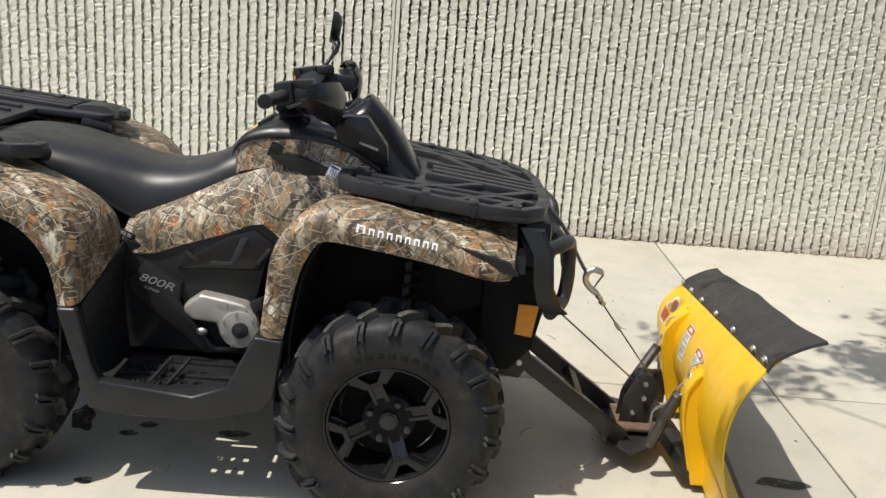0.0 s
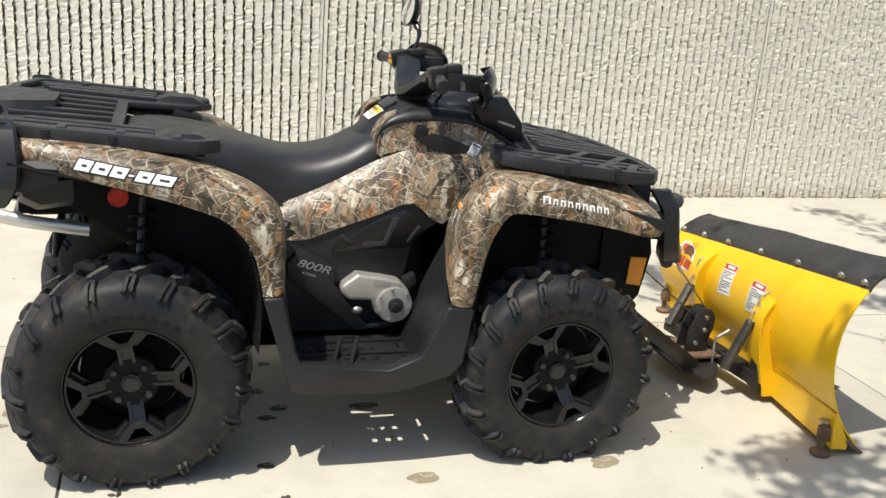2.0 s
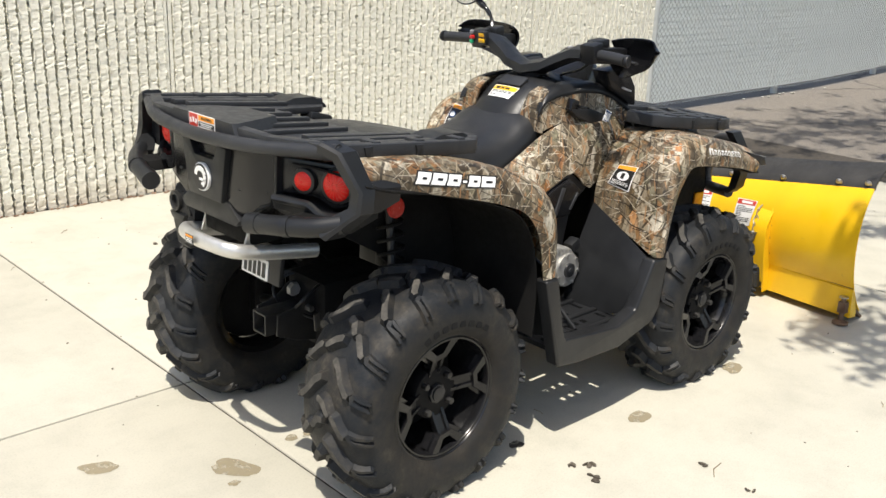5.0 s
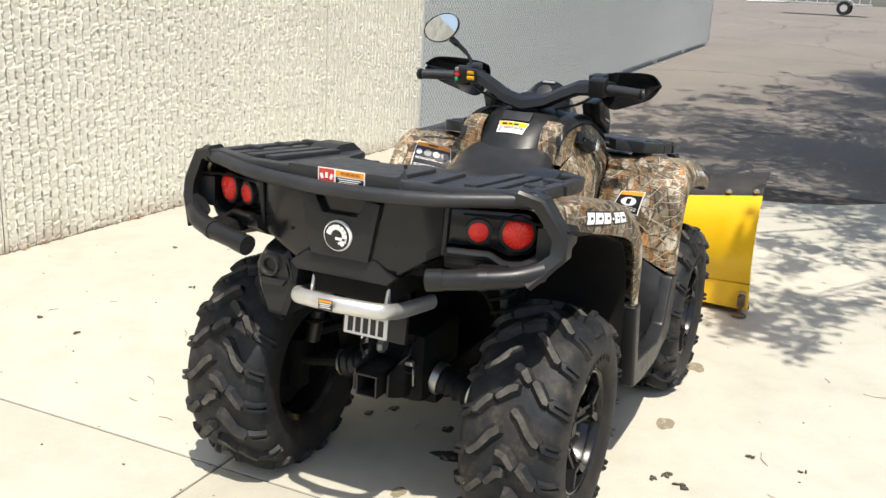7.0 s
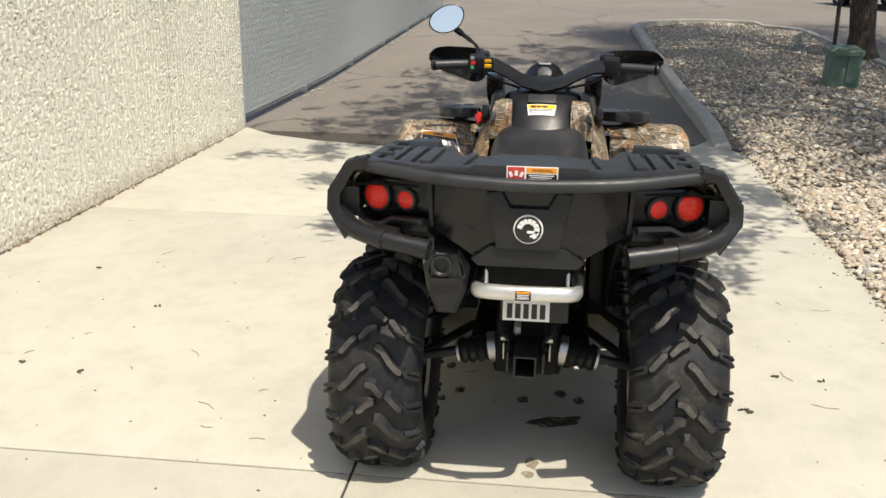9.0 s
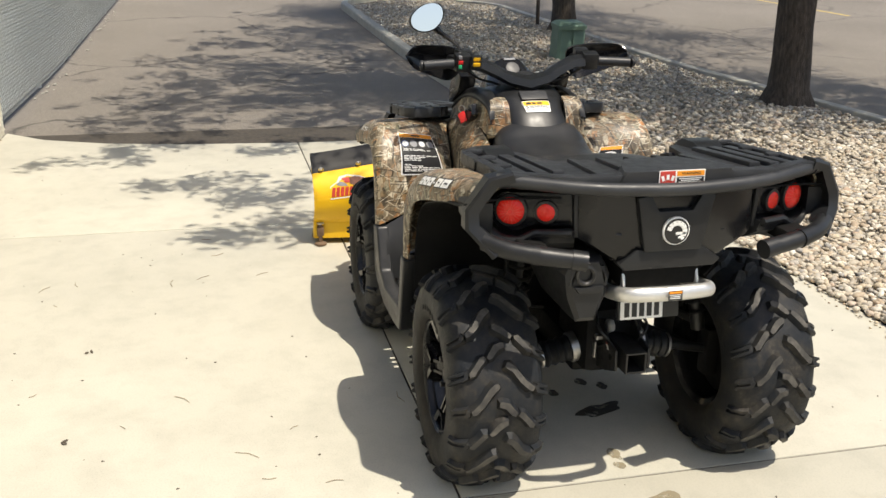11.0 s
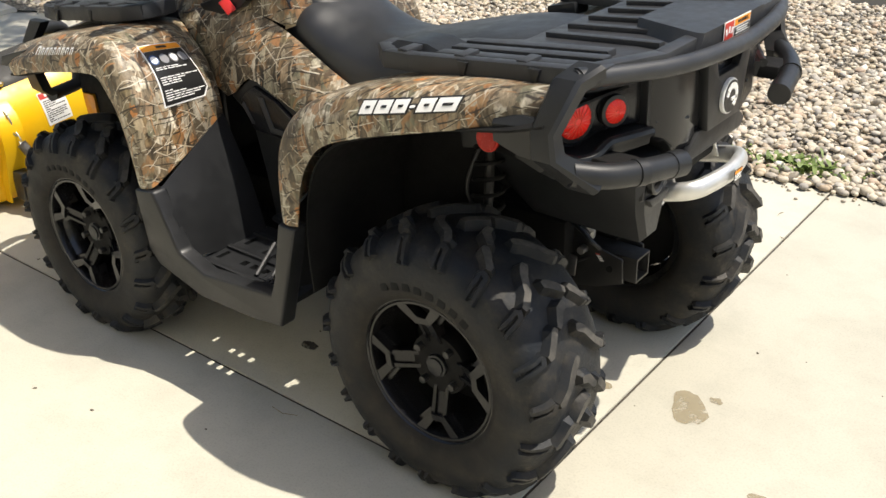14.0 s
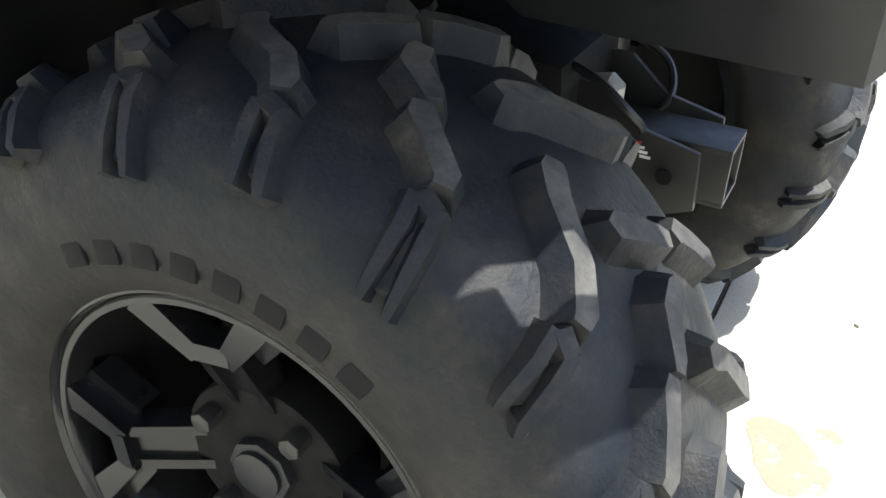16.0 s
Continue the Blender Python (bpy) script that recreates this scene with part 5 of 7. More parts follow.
def make_rear_rack():
    z = lambda x: 1.018 - 0.075 * (x + 0.95) if x > -0.95 else 1.018
    P = lambda x, y, dz=0.0: (x, y, z(x) + dz)
    # pan with a raised rim
    outline = [(-1.045, -0.30), (-1.045, 0.30), (-0.99, 0.43), (-0.95, 0.462), (-0.55, 0.468), (-0.47, 0.455), (-0.41, 0.40), (-0.40, 0.35), (-0.47, 0.265), (-0.60, 0.235), (-0.68, 0.22)]
    outline += [(x, -y) for x, y in outline[::-1] if y > 0.0 and (x, y) != (-1.045, 0.30)]
    bm = plate(outline, "z", -0.012, 0.010, 0.006)
    for v in bm.verts:
        v.co.z += z(v.co.x)
    rack = part("rear_rack", bm, GREY, atv, "ribbed black plastic rear cargo rack")
    for s in (1, -1):
        bm = bmesh.new()
        edge = [P(-1.035, s * 0.02, 0.012), P(-1.035, s * 0.29, 0.012), P(-0.975, s * 0.43, 0.012), P(-0.93, s * 0.452, 0.008), P(-0.56, s * 0.455, 0.006), P(-0.48, s * 0.44, 0.004), P(-0.425, s * 0.39, 0.004), P(-0.425, s * 0.35, 0.004)]
        for a, b in zip(edge, edge[1:]):
            rack_bar(bm, a, b, 0.034, 0.040)
        part("rack_rim", bm, GREY, rack)
        for k, y in enumerate((0.405, 0.352, 0.299)):
            bm = bmesh.new()
            rack_bar(bm, P(-0.97 + 0.02 * k, s * y, 0.016), P(-0.60, s * y, 0.014), 0.034, 0.016)
            part("rack_slat", bm, GREY, rack)
        for x in (-0.99, -0.83, -0.68, -0.53):
            bm = box((0.026, 0.055, 0.014), P(x, s * 0.43, 0.024), None, 0.004)
            part("tie_point", bm, GREY, rack)
        for x in (-0.87, -0.70):
            bm = plate([(x - 0.014, 0.0), (x + 0.014, 0.0), (x + 0.004, -0.034), (x - 0.004, -0.034)], "y", s * 0.462, s * 0.476, 0.003)
            for v in bm.verts:
                v.co.z += z(x) + 0.022
            part("rim_notch", bm, PLASTIC, rack)
        bm = loft([[Vector(P(x, s * y, h)) for y, h in ((0.30, 0.0), (0.31, t), (0.40, t), (0.415, 0.0))] for x, t in ((-0.60, 0.012), (-0.55, 0.030), (-0.47, 0.034), (-0.425, 0.012))])
        part("hand_hold", bevel(bm, 0.006), PLASTIC, rack)
    for y in (0.20, 0.10, 0.0, -0.10, -0.20):
        bm = bmesh.new()
        rack_bar(bm, P(-0.99, y, 0.017), P(-0.72, y * 0.9, 0.014), 0.022, 0.014)
        part("rack_slat", bm, GREY, rack)
    # raised block behind the seat that carries the warning label
    bm = loft([[Vector((x, y * w, z(x) + h)) for y, h in ((-1, -0.02), (-0.82, 0.040), (0.82, 0.040), (1, -0.02))] for x, w in ((-1.062, 0.185), (-1.045, 0.19), (-0.97, 0.16), (-0.88, 0.10))])
    part("rack_block", bevel(bm, 0.006), GREY, rack)


def make_front_rack():
    z = lambda x: 0.955 - 0.125 * (x - 0.45)
    P = lambda x, y, dz=0.0: (x, y, z(x) + dz)
    outline = [(0.66, 0.18), (0.60, 0.24), (0.50, 0.255), (0.445, 0.30), (0.45, 0.41), (0.50, 0.438), (0.90, 0.43), (1.00, 0.39), (1.06, 0.30), (1.085, 0.16)]
    outline += [(x, -y) for x, y in outline[::-1]]
    bm = plate(outline, "z", -0.012, 0.006, 0.006)
    for v in bm.verts:
        v.co.z += z(v.co.x)
    rack = part("front_rack", bm, GREY, atv, "ribbed black plastic front cargo rack")
    for s in (1, -1):
        bm = bmesh.new()
        edge = [P(0.52, s * 0.27, 0.008), P(0.458, s * 0.31, 0.008), P(0.462, s * 0.40, 0.008), P(0.51, s * 0.425, 0.008), P(0.89, s * 0.415, 0.008), P(0.985, s * 0.375, 0.008), P(1.045, s * 0.29, 0.008), P(1.07, s * 0.15, 0.008), P(1.072, 0, 0.008)]
        for a, b in zip(edge, edge[1:]):
            rack_bar(bm, a, b, 0.034, 0.042)
        part("rack_rim", bm, GREY, rack)
        for a, b in (((0.50, 0.36), (0.98, 0.31)), ((0.54, 0.29), (1.02, 0.24)), ((0.60, 0.41), (0.72, 0.27)), ((0.78, 0.41), (0.90, 0.26)), ((0.90, 0.40), (0.99, 0.25)), ((0.74, 0.27), (0.86, 0.12)), ((0.90, 0.25), (1.02, 0.10)), ((0.70, 0.10), (1.05, 0.085)), ((0.72, 0.03), (1.05, 0.028))):
            bm = bmesh.new()
            rack_bar(bm, P(a[0], s * a[1], 0.014), P(b[0], s * b[1], 0.014), 0.034, 0.026)
            part("rack_slat", bm, GREY, rack)
        for x in (0.56, 0.70, 0.84, 0.97):
            part("tie_point", box((0.026, 0.05, 0.012), P(x, s * (0.41 if x < 0.9 else 0.36), 0.028), None, 0.004), GREY, rack)
        for x in (0.66, 0.84):
            bm = plate([(x - 0.012, 0.0), (x + 0.012, 0.0), (x + 0.004, -0.034), (x - 0.004, -0.034)], "y", s * 0.428, s * 0.441, 0.003)
            for v in bm.verts:
                v.co.z += z(x) + 0.02
            part("rim_notch", bm, PLASTIC, rack)
        bm = box((0.16, 0.05, 0.05), P(0.62, s * 0.36, -0.035), None, 0.012)
        part("rack_foot", bm, PLASTIC, rack)
    # plain hood below
    rings = [arch_ring(*a) for a in ((0.58, 0.925, 0.27, 0.80), (0.75, 0.895, 0.27, 0.76), (0.92, 0.865, 0.26, 0.72), (1.03, 0.830, 0.22, 0.70), (1.07, 0.77, 0.19, 0.68))]
    part("hood", loft(rings), PLASTIC, atv, "black plastic hood under the rack")


make_rear_rack(), make_front_rack()


# rear bumper, tail panel and lamps
def make_tail():
    top = bent([(-0.968, 0.488, 1.032), (-1.070, 0.250, 1.018), (-1.090, 0.0, 1.011), (-1.070, -0.250, 1.018), (-0.968, -0.488, 1.032)], 0.09, 6)
    part("bumper_bar", tube(top, 0.0185, 16), GREY, atv, "black rear bumper tube")

    def side(s):
        # bent flat bracket from the end of the top tube out and down to the lower tube
        def ring(x, y, z, w, t, lean):
            out = Vector((0, s * math.cos(lean), math.sin(lean)))
            return [Vector((x + dx * w, s * y, z)) + out * t * dy for dx, dy in ((-1, -1), (-1, 0.55), (-0.75, 1), (0.75, 1), (1, 0.55), (1, -1))]
        rings = [ring(-0.976, 0.448, 1.044, 0.032, 0.014, 1.3), ring(-0.962, 0.500, 1.028, 0.030, 0.017, 0.75), ring(-0.946, 0.552, 0.946, 0.025, 0.019, 0.22), ring(-0.952, 0.552, 0.902, 0.027, 0.020, -0.25), ring(-1.000, 0.495, 0.846, 0.038, 0.023, -0.95)]
        part("bumper_bracket", bevel(loft(rings), 0.004), PLASTIC, atv, "angular black bumper bracket")
        part("bar_clamp", tube([(-0.970, s * 0.484, 1.0318), (-0.984, s * 0.450, 1.030)], 0.0225, 16), PLASTIC, atv)
        line = bent([(-0.985, s * 0.520, 0.866), (-1.030, s * 0.470, 0.852), (-1.066, s * 0.39, 0.843), (-1.084, s * 0.272, 0.826)], 0.04)
        part("bumper_end", tube(line, 0.0255, 16), PLASTIC, atv)
        part("end_collar", tube([(-1.058, s * 0.408, 0.845), (-1.066, s * 0.388, 0.843)], 0.0272, 16), PLASTIC, atv)
        part("end_cap", tube([(-1.078, s * 0.305, 0.831), (-1.086, s * 0.264, 0.825)], 0.0278, 16), PLASTIC, atv)
        part("bumper_stay", plate([(s * 0.36, 0.860), (s * 0.43, 0.865), (s * 0.44, 0.835), (s * 0.35, 0.830)], "x", -1.045, -0.93, 0.004), SHADE_BLACK, atv)
        # lamp pod, turned outwards; along: from the inner lamp to the outer one
        m = Matrix(((0.916, 0.401, 0, -0.976), (-0.401 * s, 0.916 * s, 0, 0.345 * s), (0, 0, 1, 0.938), (0, 0, 0, 1)))
        pod = plate([(-0.082, 0.036), (-0.070, 0.052), (0.125, 0.046), (0.166, 0.012), (0.160, -0.026), (0.128, -0.056), (0.082, -0.066), (0.030, -0.044), (-0.082, -0.042)], "x", 0.010, 0.120, 0.006)
        pod.transform(m)
        part("lamp_housing", pod, GLOSS, atv, "glossy black tail lamp housing")
        # moulded lip that sweeps under the lamps
        lip = [(-0.020, 0.004, -0.056), (-0.022, 0.030, -0.058), (-0.026, 0.070, -0.078), (-0.022, 0.120, -0.074), (-0.008, 0.160, -0.046), (0.010, 0.176, 0.000), (0.022, 0.165, 0.034)]
        lip = [m @ Vector(q) for q in [(-0.026, -0.075, -0.050)] + lip]
        part("housing_lip", tube(smooth_line(lip, 5), 0.011, 8), PLASTIC, atv, "moulded lip under the lamps")
        lower = [[m @ Vector((x, y, z)) for x, z in ((-0.022, zt), (-0.014, zt - 0.035), (0.03, zt - 0.062), (0.12, zt - 0.060), (0.12, zt))] for y, zt in ((-0.080, -0.046), (0.0, -0.052), (0.070, -0.074), (0.120, -0.070), (0.152, -0.048))]
        part("housing_foot", bevel(loft(lower), 0.005), PLASTIC, atv)
        for along, r in ((0.097, 0.0405), (0.0, 0.0275)):
            bowl = m @ pose(0.012, along, -0.003, 0, 90, 0)
            lamp = part("tail_lamp", disc(r + 0.006, 0.030, bowl, 32, None, 0.004), INK, atv, "round red tail lamp")
            own = bmesh.new()
            bmesh.ops.create_uvsphere(own, u_segments=28, v_segments=14, radius=r)
            own.transform(Matrix.Diagonal((0.42, 1, 1, 1)))
            spot = m @ pose(0.002, along, -0.003)
            part("lens", joined(None, own, spot), LENS, lamp, "glossy red lens")
            rays = bmesh.new()
            for k in range(18):
                a = 2 * math.pi * k / 18
                c = Vector((0, math.cos(a), math.sin(a)))
                tube([c * r * q + Vector((-0.44 * r * math.sqrt(1 - q * q), 0, 0)) for q in (0.15, 0.4, 0.65, 0.88)], r * 0.030, 5, rays)
            part("lens_ribs", joined(None, rays, spot), LENSRIB, lamp)
        bm = disc(0.029, 0.008, pose(-0.692, s * 0.376, 0.826, 90, 0, 0), 28, None, 0.002)
        disc(0.024, 0.010, pose(-0.692, s * 0.377, 0.826, 90, 0, 0), 28, bm, 0.002)
        part("side_reflector", bm, REFLEX, atv, "round red side reflector")
        part("reflector_stay", tube([(-0.700, s * 0.372, 0.85), (-0.715, s * 0.36, 0.90)], 0.005, 6), ALU, atv)
        part("reflector_stay", tube([(-0.684, s * 0.372, 0.85), (-0.668, s * 0.36, 0.90)], 0.005, 6), ALU, atv)
        # black flank between the mudguard and the bracket
        bm = loft([[Vector((x, s * y, z)) for y, z in ((0.485, lo), (0.485, hi), (y1 - 0.012, hi), (y1, hi - 0.018), (y1 - 0.004, lo + 0.006))] for x, y1, lo, hi in ((-0.940, 0.540, 0.872, 0.958), (-0.885, 0.549, 0.880, 0.964), (-0.832, 0.556, 0.902, 0.962))])
        part("housing_side", bevel(bm, 0.006), PLASTIC, atv)

    both(side)
    # tail panel
    def ring(x, half, top, low, cut):
        return [Vector((x + dx, y, z)) for dx, y, z in ((0, -half, top), (-0.004, -half, low + cut), (0, -half * 0.55, low), (0, half * 0.55, low), (-0.004, half, low + cut), (0, half, top))]
    rings = [ring(-0.80, 0.27, 1.0, 0.80, 0.06), ring(-1.000, 0.270, 1.0, 0.785, 0.085), ring(-1.028, 0.232, 0.998, 0.785, 0.07), ring(-1.042, 0.185, 0.990, 0.795, 0.055)]
    part("tail_panel", bevel(loft(rings), 0.008), GLOSS, atv, "glossy black tail panel")
    bm = plate([(-0.115, 0.985), (-0.085, 0.83), (0.085, 0.83), (0.115, 0.985), (0.075, 0.992), (0.050, 0.945), (-0.050, 0.945), (-0.075, 0.992)], "x", -1.062, -1.035, 0.006)
    part("tail_shield", bm, PLASTIC, atv)
    bm = plate([(-0.155, 0.795), (-0.10, 0.835), (0.10, 0.835), (0.155, 0.795), (0.135, 0.775), (-0.135, 0.775)], "x", -1.050, -1.00, 0.006)
    part("tail_lip", bm, PLASTIC, atv)
    for s in (1, -1):
        part("tail_crease", tube([(-1.016, s * 0.248, 0.892), (-1.034, s * 0.205, 0.890), (-1.043, s * 0.150, 0.880)], 0.004, 7), PLASTIC, atv)
        bm = plate([(s * 0.268, 1.0), (s * 0.262, 0.87), (s * 0.274, 0.87), (s * 0.280, 1.0)], "x", -1.012, -0.96, 0.003)
        part("panel_seam", bm, PLASTIC, atv)
    # round badge as plain shapes
    badge = part("badge", disc(0.040, 0.010, pose(-1.066, 0, 0.890, 0, 90, 0), 36, None, 0.003), WHITE, atv, "round white and black tail badge")
    part("badge_field", disc(0.036, 0.010, pose(-1.0675, 0, 0.890, 0, 90, 0), 36), INK, badge)
    bm = bmesh.new()
    for k in range(9):
        a = radians(20 + 26 * k)
        box((0.003, 0.010, 0.012), Matrix.Translation((-1.073, 0.024 * math.cos(a), 0.890 + 0.024 * math.sin(a))) @ pose(0, 0, 0, math.degrees(a) + 90, 0, 0), bm)
    ringpts = [[Vector((-1.0735, r * math.cos(a), 0.890 + r * math.sin(a))) for r in (0.0165, 0.0225)] for a in (radians(5 + 25 * k) for k in range(11))]
    loft(ringpts, bm, closed=False)
    box((0.003, 0.030, 0.007), (-1.073, -0.012, 0.884), bm)
    part("badge_mark", bm, WHITE, badge)
    # grab bar, plate and tow hitch
    line = bent([(-0.79, 0.142, 0.662), (-0.98, 0.142, 0.690), (-1.066, 0.134, 0.710), (-1.092, 0.0, 0.716), (-1.066, -0.134, 0.710), (-0.98, -0.142, 0.690), (-0.79, -0.142, 0.662)], 0.055, 7)
    part("grab_bar", tube(line, 0.0195, 16, None, (0.85, 1.1)), ALU, atv, "polished aluminium grab bar")
    for s in (1, -1):
        part("bar_stay", plate([(-0.985, 0.79), (-0.955, 0.79), (-0.985, 0.70), (-1.015, 0.70)], "y", s * 0.108, s * 0.118, 0.004), ALU, atv)
    part("plate_holder", box((0.018, 0.200, 0.120), pose(-0.892, -0.022, 0.622, 0, 6, 0), None, 0.010), PLASTIC, atv)
    plate_ob = part("licence_plate", box((0.003, 0.136, 0.060), pose(-0.905, 0.002, 0.597, 0, 6, 0), None, 0.001), WHITE, atv, "small white licence plate with dark bars")
    for k in range(5):
        part("plate_bar", box((0.002, 0.016, 0.044), pose(-0.9068, 0.050 - 0.0240 * k, 0.597, 0, 6, 0)), INK, plate_ob)
    part("tail_box", box((0.20, 0.24, 0.10), pose(-0.90, -0.0, 0.755), None, 0.012), SHADE_BLACK, atv)


make_tail()


def make_exhaust():
    hexa = lambda x, yc, zc, w, top, low: [Vector((x, yc + u * w, zc + (v * top if v > 0 else v * low))) for u, v in ((-0.55, 1), (0.55, 1), (1, 0.35), (0.85, -0.35), (0.42, -1), (-0.42, -1), (-0.85, -0.35), (-1, 0.35))]
    bm = loft([hexa(-0.62, 0.215, 0.735, 0.05, 0.05, 0.05), hexa(-0.74, 0.225, 0.735, 0.085, 0.085, 0.11), hexa(-0.95, 0.225, 0.735, 0.078, 0.085, 0.115), hexa(-1.005, 0.225, 0.730, 0.066, 0.078, 0.112), hexa(-1.018, 0.225, 0.728, 0.050, 0.066, 0.095)])
    muffler = part("silencer", bevel(bm, 0.008), PLASTIC, atv, "black faceted exhaust silencer cover")
    bm = loft([[Vector((x, 0.237 + r * math.cos(a), 0.762 + r * math.sin(a))) for a in (2 * math.pi * k / 24 for k in range(24))] for x, r in ((-0.99, 0.030), (-1.030, 0.030), (-1.032, 0.024), (-1.028, 0.019), (-0.98, 0.018))])
    part("tail_pipe", bm, STEEL, muffler)
    for s in (1, -1):
        part("silencer_rib", box((0.012, 0.014, 0.060), pose(-1.012, 0.225 + s * 0.044, 0.755, s * 14, 0, 0), None, 0.004), PLASTIC, muffler)
    part("silencer_step", plate([(-0.045, 0.0), (0.045, 0.0), (0.030, -0.020), (-0.030, -0.020)], "x", -1.030, -1.0, 0.004), PLASTIC, muffler).location = (0, 0.225, 0.728)
    part("heat_pipe", tube(smooth_line([(-0.66, 0.20, 0.73), (-0.5, 0.12, 0.66), (-0.3, 0.08, 0.55)], 6), 0.024, 10), RUST, muffler)


make_exhaust()


# underside: frame, axles, springs and hitch
def make_underside():
    part("frame_rail", box((1.35, 0.22, 0.10), (0.02, 0, 0.335), None, 0.015), SHADE_BLACK, atv)
    part("engine_block", box((0.55, 0.34, 0.34), (0.0, 0, 0.53), None, 0.03), SHADE_BLACK, atv)
    part("gearcase", box((0.26, 0.20, 0.22), (-0.60, 0.0, 0.42), None, 0.03), SHADE_BLACK, atv)
    part("rear_frame", box((0.62, 0.36, 0.10), (-0.62, 0, 0.82), None, 0.02), SHADE_BLACK, atv)
    part("front_frame", box((0.40, 0.34, 0.42), (0.80, 0, 0.60), None, 0.03), SHADE_BLACK, atv)
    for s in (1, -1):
        part("inner_guard", plate([(-0.32, 0.42), (-0.30, 0.80), (-0.45, 0.88), (-0.90, 0.93), (-0.90, 0.80), (-0.66, 0.66), (-0.45, 0.45)], "y", s * 0.245, s * 0.258, 0.004), SHADE_BLACK, atv)
        part("inner_guard", plate([(0.35, 0.40), (0.36, 0.72), (0.48, 0.82), (0.95, 0.72), (0.95, 0.58), (0.70, 0.50), (0.5, 0.36)], "y", s * 0.235, s * 0.248, 0.004), SHADE_BLACK, atv)
        for x in (-0.648, 0.648):
            part("drive_shaft", tube([(x, s * 0.10, 0.375), (x, s * 0.42, 0.315)], 0.016, 10), STEEL, atv)
            line = [(x, s * (0.115 + 0.013 * k), 0.372 - 0.0026 * k) for k in range(9)]
            boot = part("axle_boot", tube(line, [0.046 if k % 2 else 0.038 for k in range(9)], 18), PLASTIC, atv, "ribbed rubber axle boot")
            part("boot_clamp", tube([(x, s * 0.100, 0.375), (x, s * 0.124, 0.3705)], 0.050, 18), ZINC, boot)
            part("boot_clamp", tube([(x, s * 0.218, 0.3505), (x, s * 0.226, 0.349)], 0.041, 18), ZINC, boot)
            if x > 0:
                lower = bent([(x + 0.10, s * 0.13, 0.29), (x + 0.02, s * 0.38, 0.245), (x - 0.10, s * 0.13, 0.29)], 0.05)
                upper = bent([(x + 0.08, s * 0.15, 0.44), (x, s * 0.38, 0.385), (x - 0.08, s * 0.15, 0.44)], 0.05)
            else:
                # trailing arms, ahead of the rear axle
                lower, upper = [(x + 0.30, s * 0.20, 0.33), (x + 0.05, s * 0.37, 0.30)], [(x + 0.26, s * 0.20, 0.45), (x + 0.04, s * 0.37, 0.40)]
            part("control_arm", tube(lower, 0.016, 8), STEEL, atv)
            part("control_arm", tube(upper, 0.014, 8), STEEL, atv)
            part("knuckle", box((0.06, 0.05, 0.17), pose(x, s * 0.39, 0.315), None, 0.012), SHADE_BLACK, atv)
            low, high = Vector((x, s * 0.34, 0.40)), Vector((x + 0.02, s * 0.27, 0.80))
            shock = part("shock_absorber", tube([low, low.lerp(high, 0.5)], 0.024, 12), STEEL, atv, "black coil-over shock absorber")
            part("shock_rod", tube([low.lerp(high, 0.45), high], 0.012, 8), STEEL, shock)
            axis = (high - low).normalized()
            e1 = axis.cross(Vector((1, 0, 0))).normalized()
            e2 = axis.cross(e1)
            coil = [low.lerp(high, 0.16 + 0.76 * k / 96) + 0.036 * (math.cos(k * 0.5236) * e1 + math.sin(k * 0.5236) * e2) for k in range(97)]
            part("coil_spring", tube(coil, 0.0058, 6), SHADE_BLACK, shock)
    hitch = part("hitch_plate", plate([(-0.66, 0.50), (-0.755, 0.50), (-0.80, 0.462), (-0.868, 0.447), (-0.872, 0.382), (-0.80, 0.352), (-0.69, 0.328), (-0.66, 0.335)], "y", 0.050, 0.058, 0.002), STEEL, atv, "black steel tow hitch")
    part("hitch_cheek", plate([(-0.66, 0.50), (-0.755, 0.50), (-0.80, 0.462), (-0.868, 0.447), (-0.872, 0.382), (-0.80, 0.352), (-0.69, 0.328), (-0.66, 0.335)], "y", -0.058, -0.050, 0.002), STEEL, hitch)
    for dy, dz, sy, sz in ((0, 0.031, 0.068, 0.006), (0, -0.031, 0.068, 0.006), (0.031, 0, 0.006, 0.057), (-0.031, 0, 0.006, 0.057)):
        part("receiver_wall", box((0.17, sy, sz), (-0.812, dy, 0.414 + dz), None, 0.0015), STEEL, hitch)
    for x, z in ((-0.762, 0.452), (-0.705, 0.352)):
        for s in (1, -1):
            bm = disc(0.011, 0.030, pose(x, s * 0.066, z, 90), 6, None, 0.002)
            part("hitch_bolt", bm, ZINC, hitch)
    # a dark disc stands in for the hole's shaded inside
    part("pin_hole", disc(0.009, 0.003, pose(-0.835, 0.059, 0.414, 90), 16), SHADE_BLACK, hitch)
    for k in range(4):
        part("printed_bar", box((0.012, 0.001, 0.003), pose(-0.800 - 0.004 * k, 0.0586, 0.446 - 0.005 * k), None), WHITE if k else REDINK, hitch)
    # bright metal round the rear axle: cover, brake caliper and bracket plates
    part("heat_shield", bevel(loft([[Vector((-0.545 + dx, y, 0.505 + dz)) for dx, dz in ((-0.03, -0.012), (-0.012, 0.014), (0.02, 0.016), (0.034, -0.006))] for y in (0.035, 0.062, 0.088)]), 0.003), ALU, atv, "crumpled bright heat shield")
    part("caliper", bevel(loft([[Vector((-0.752 + r * math.cos(a), y, 0.482 + r * math.sin(a))) for a in (2 * math.pi * k / 7 for k in range(7))] for y, r in ((0.020, 0.020), (0.034, 0.024), (0.042, 0.017))]), 0.003), CAST, atv, "cast alloy brake caliper")
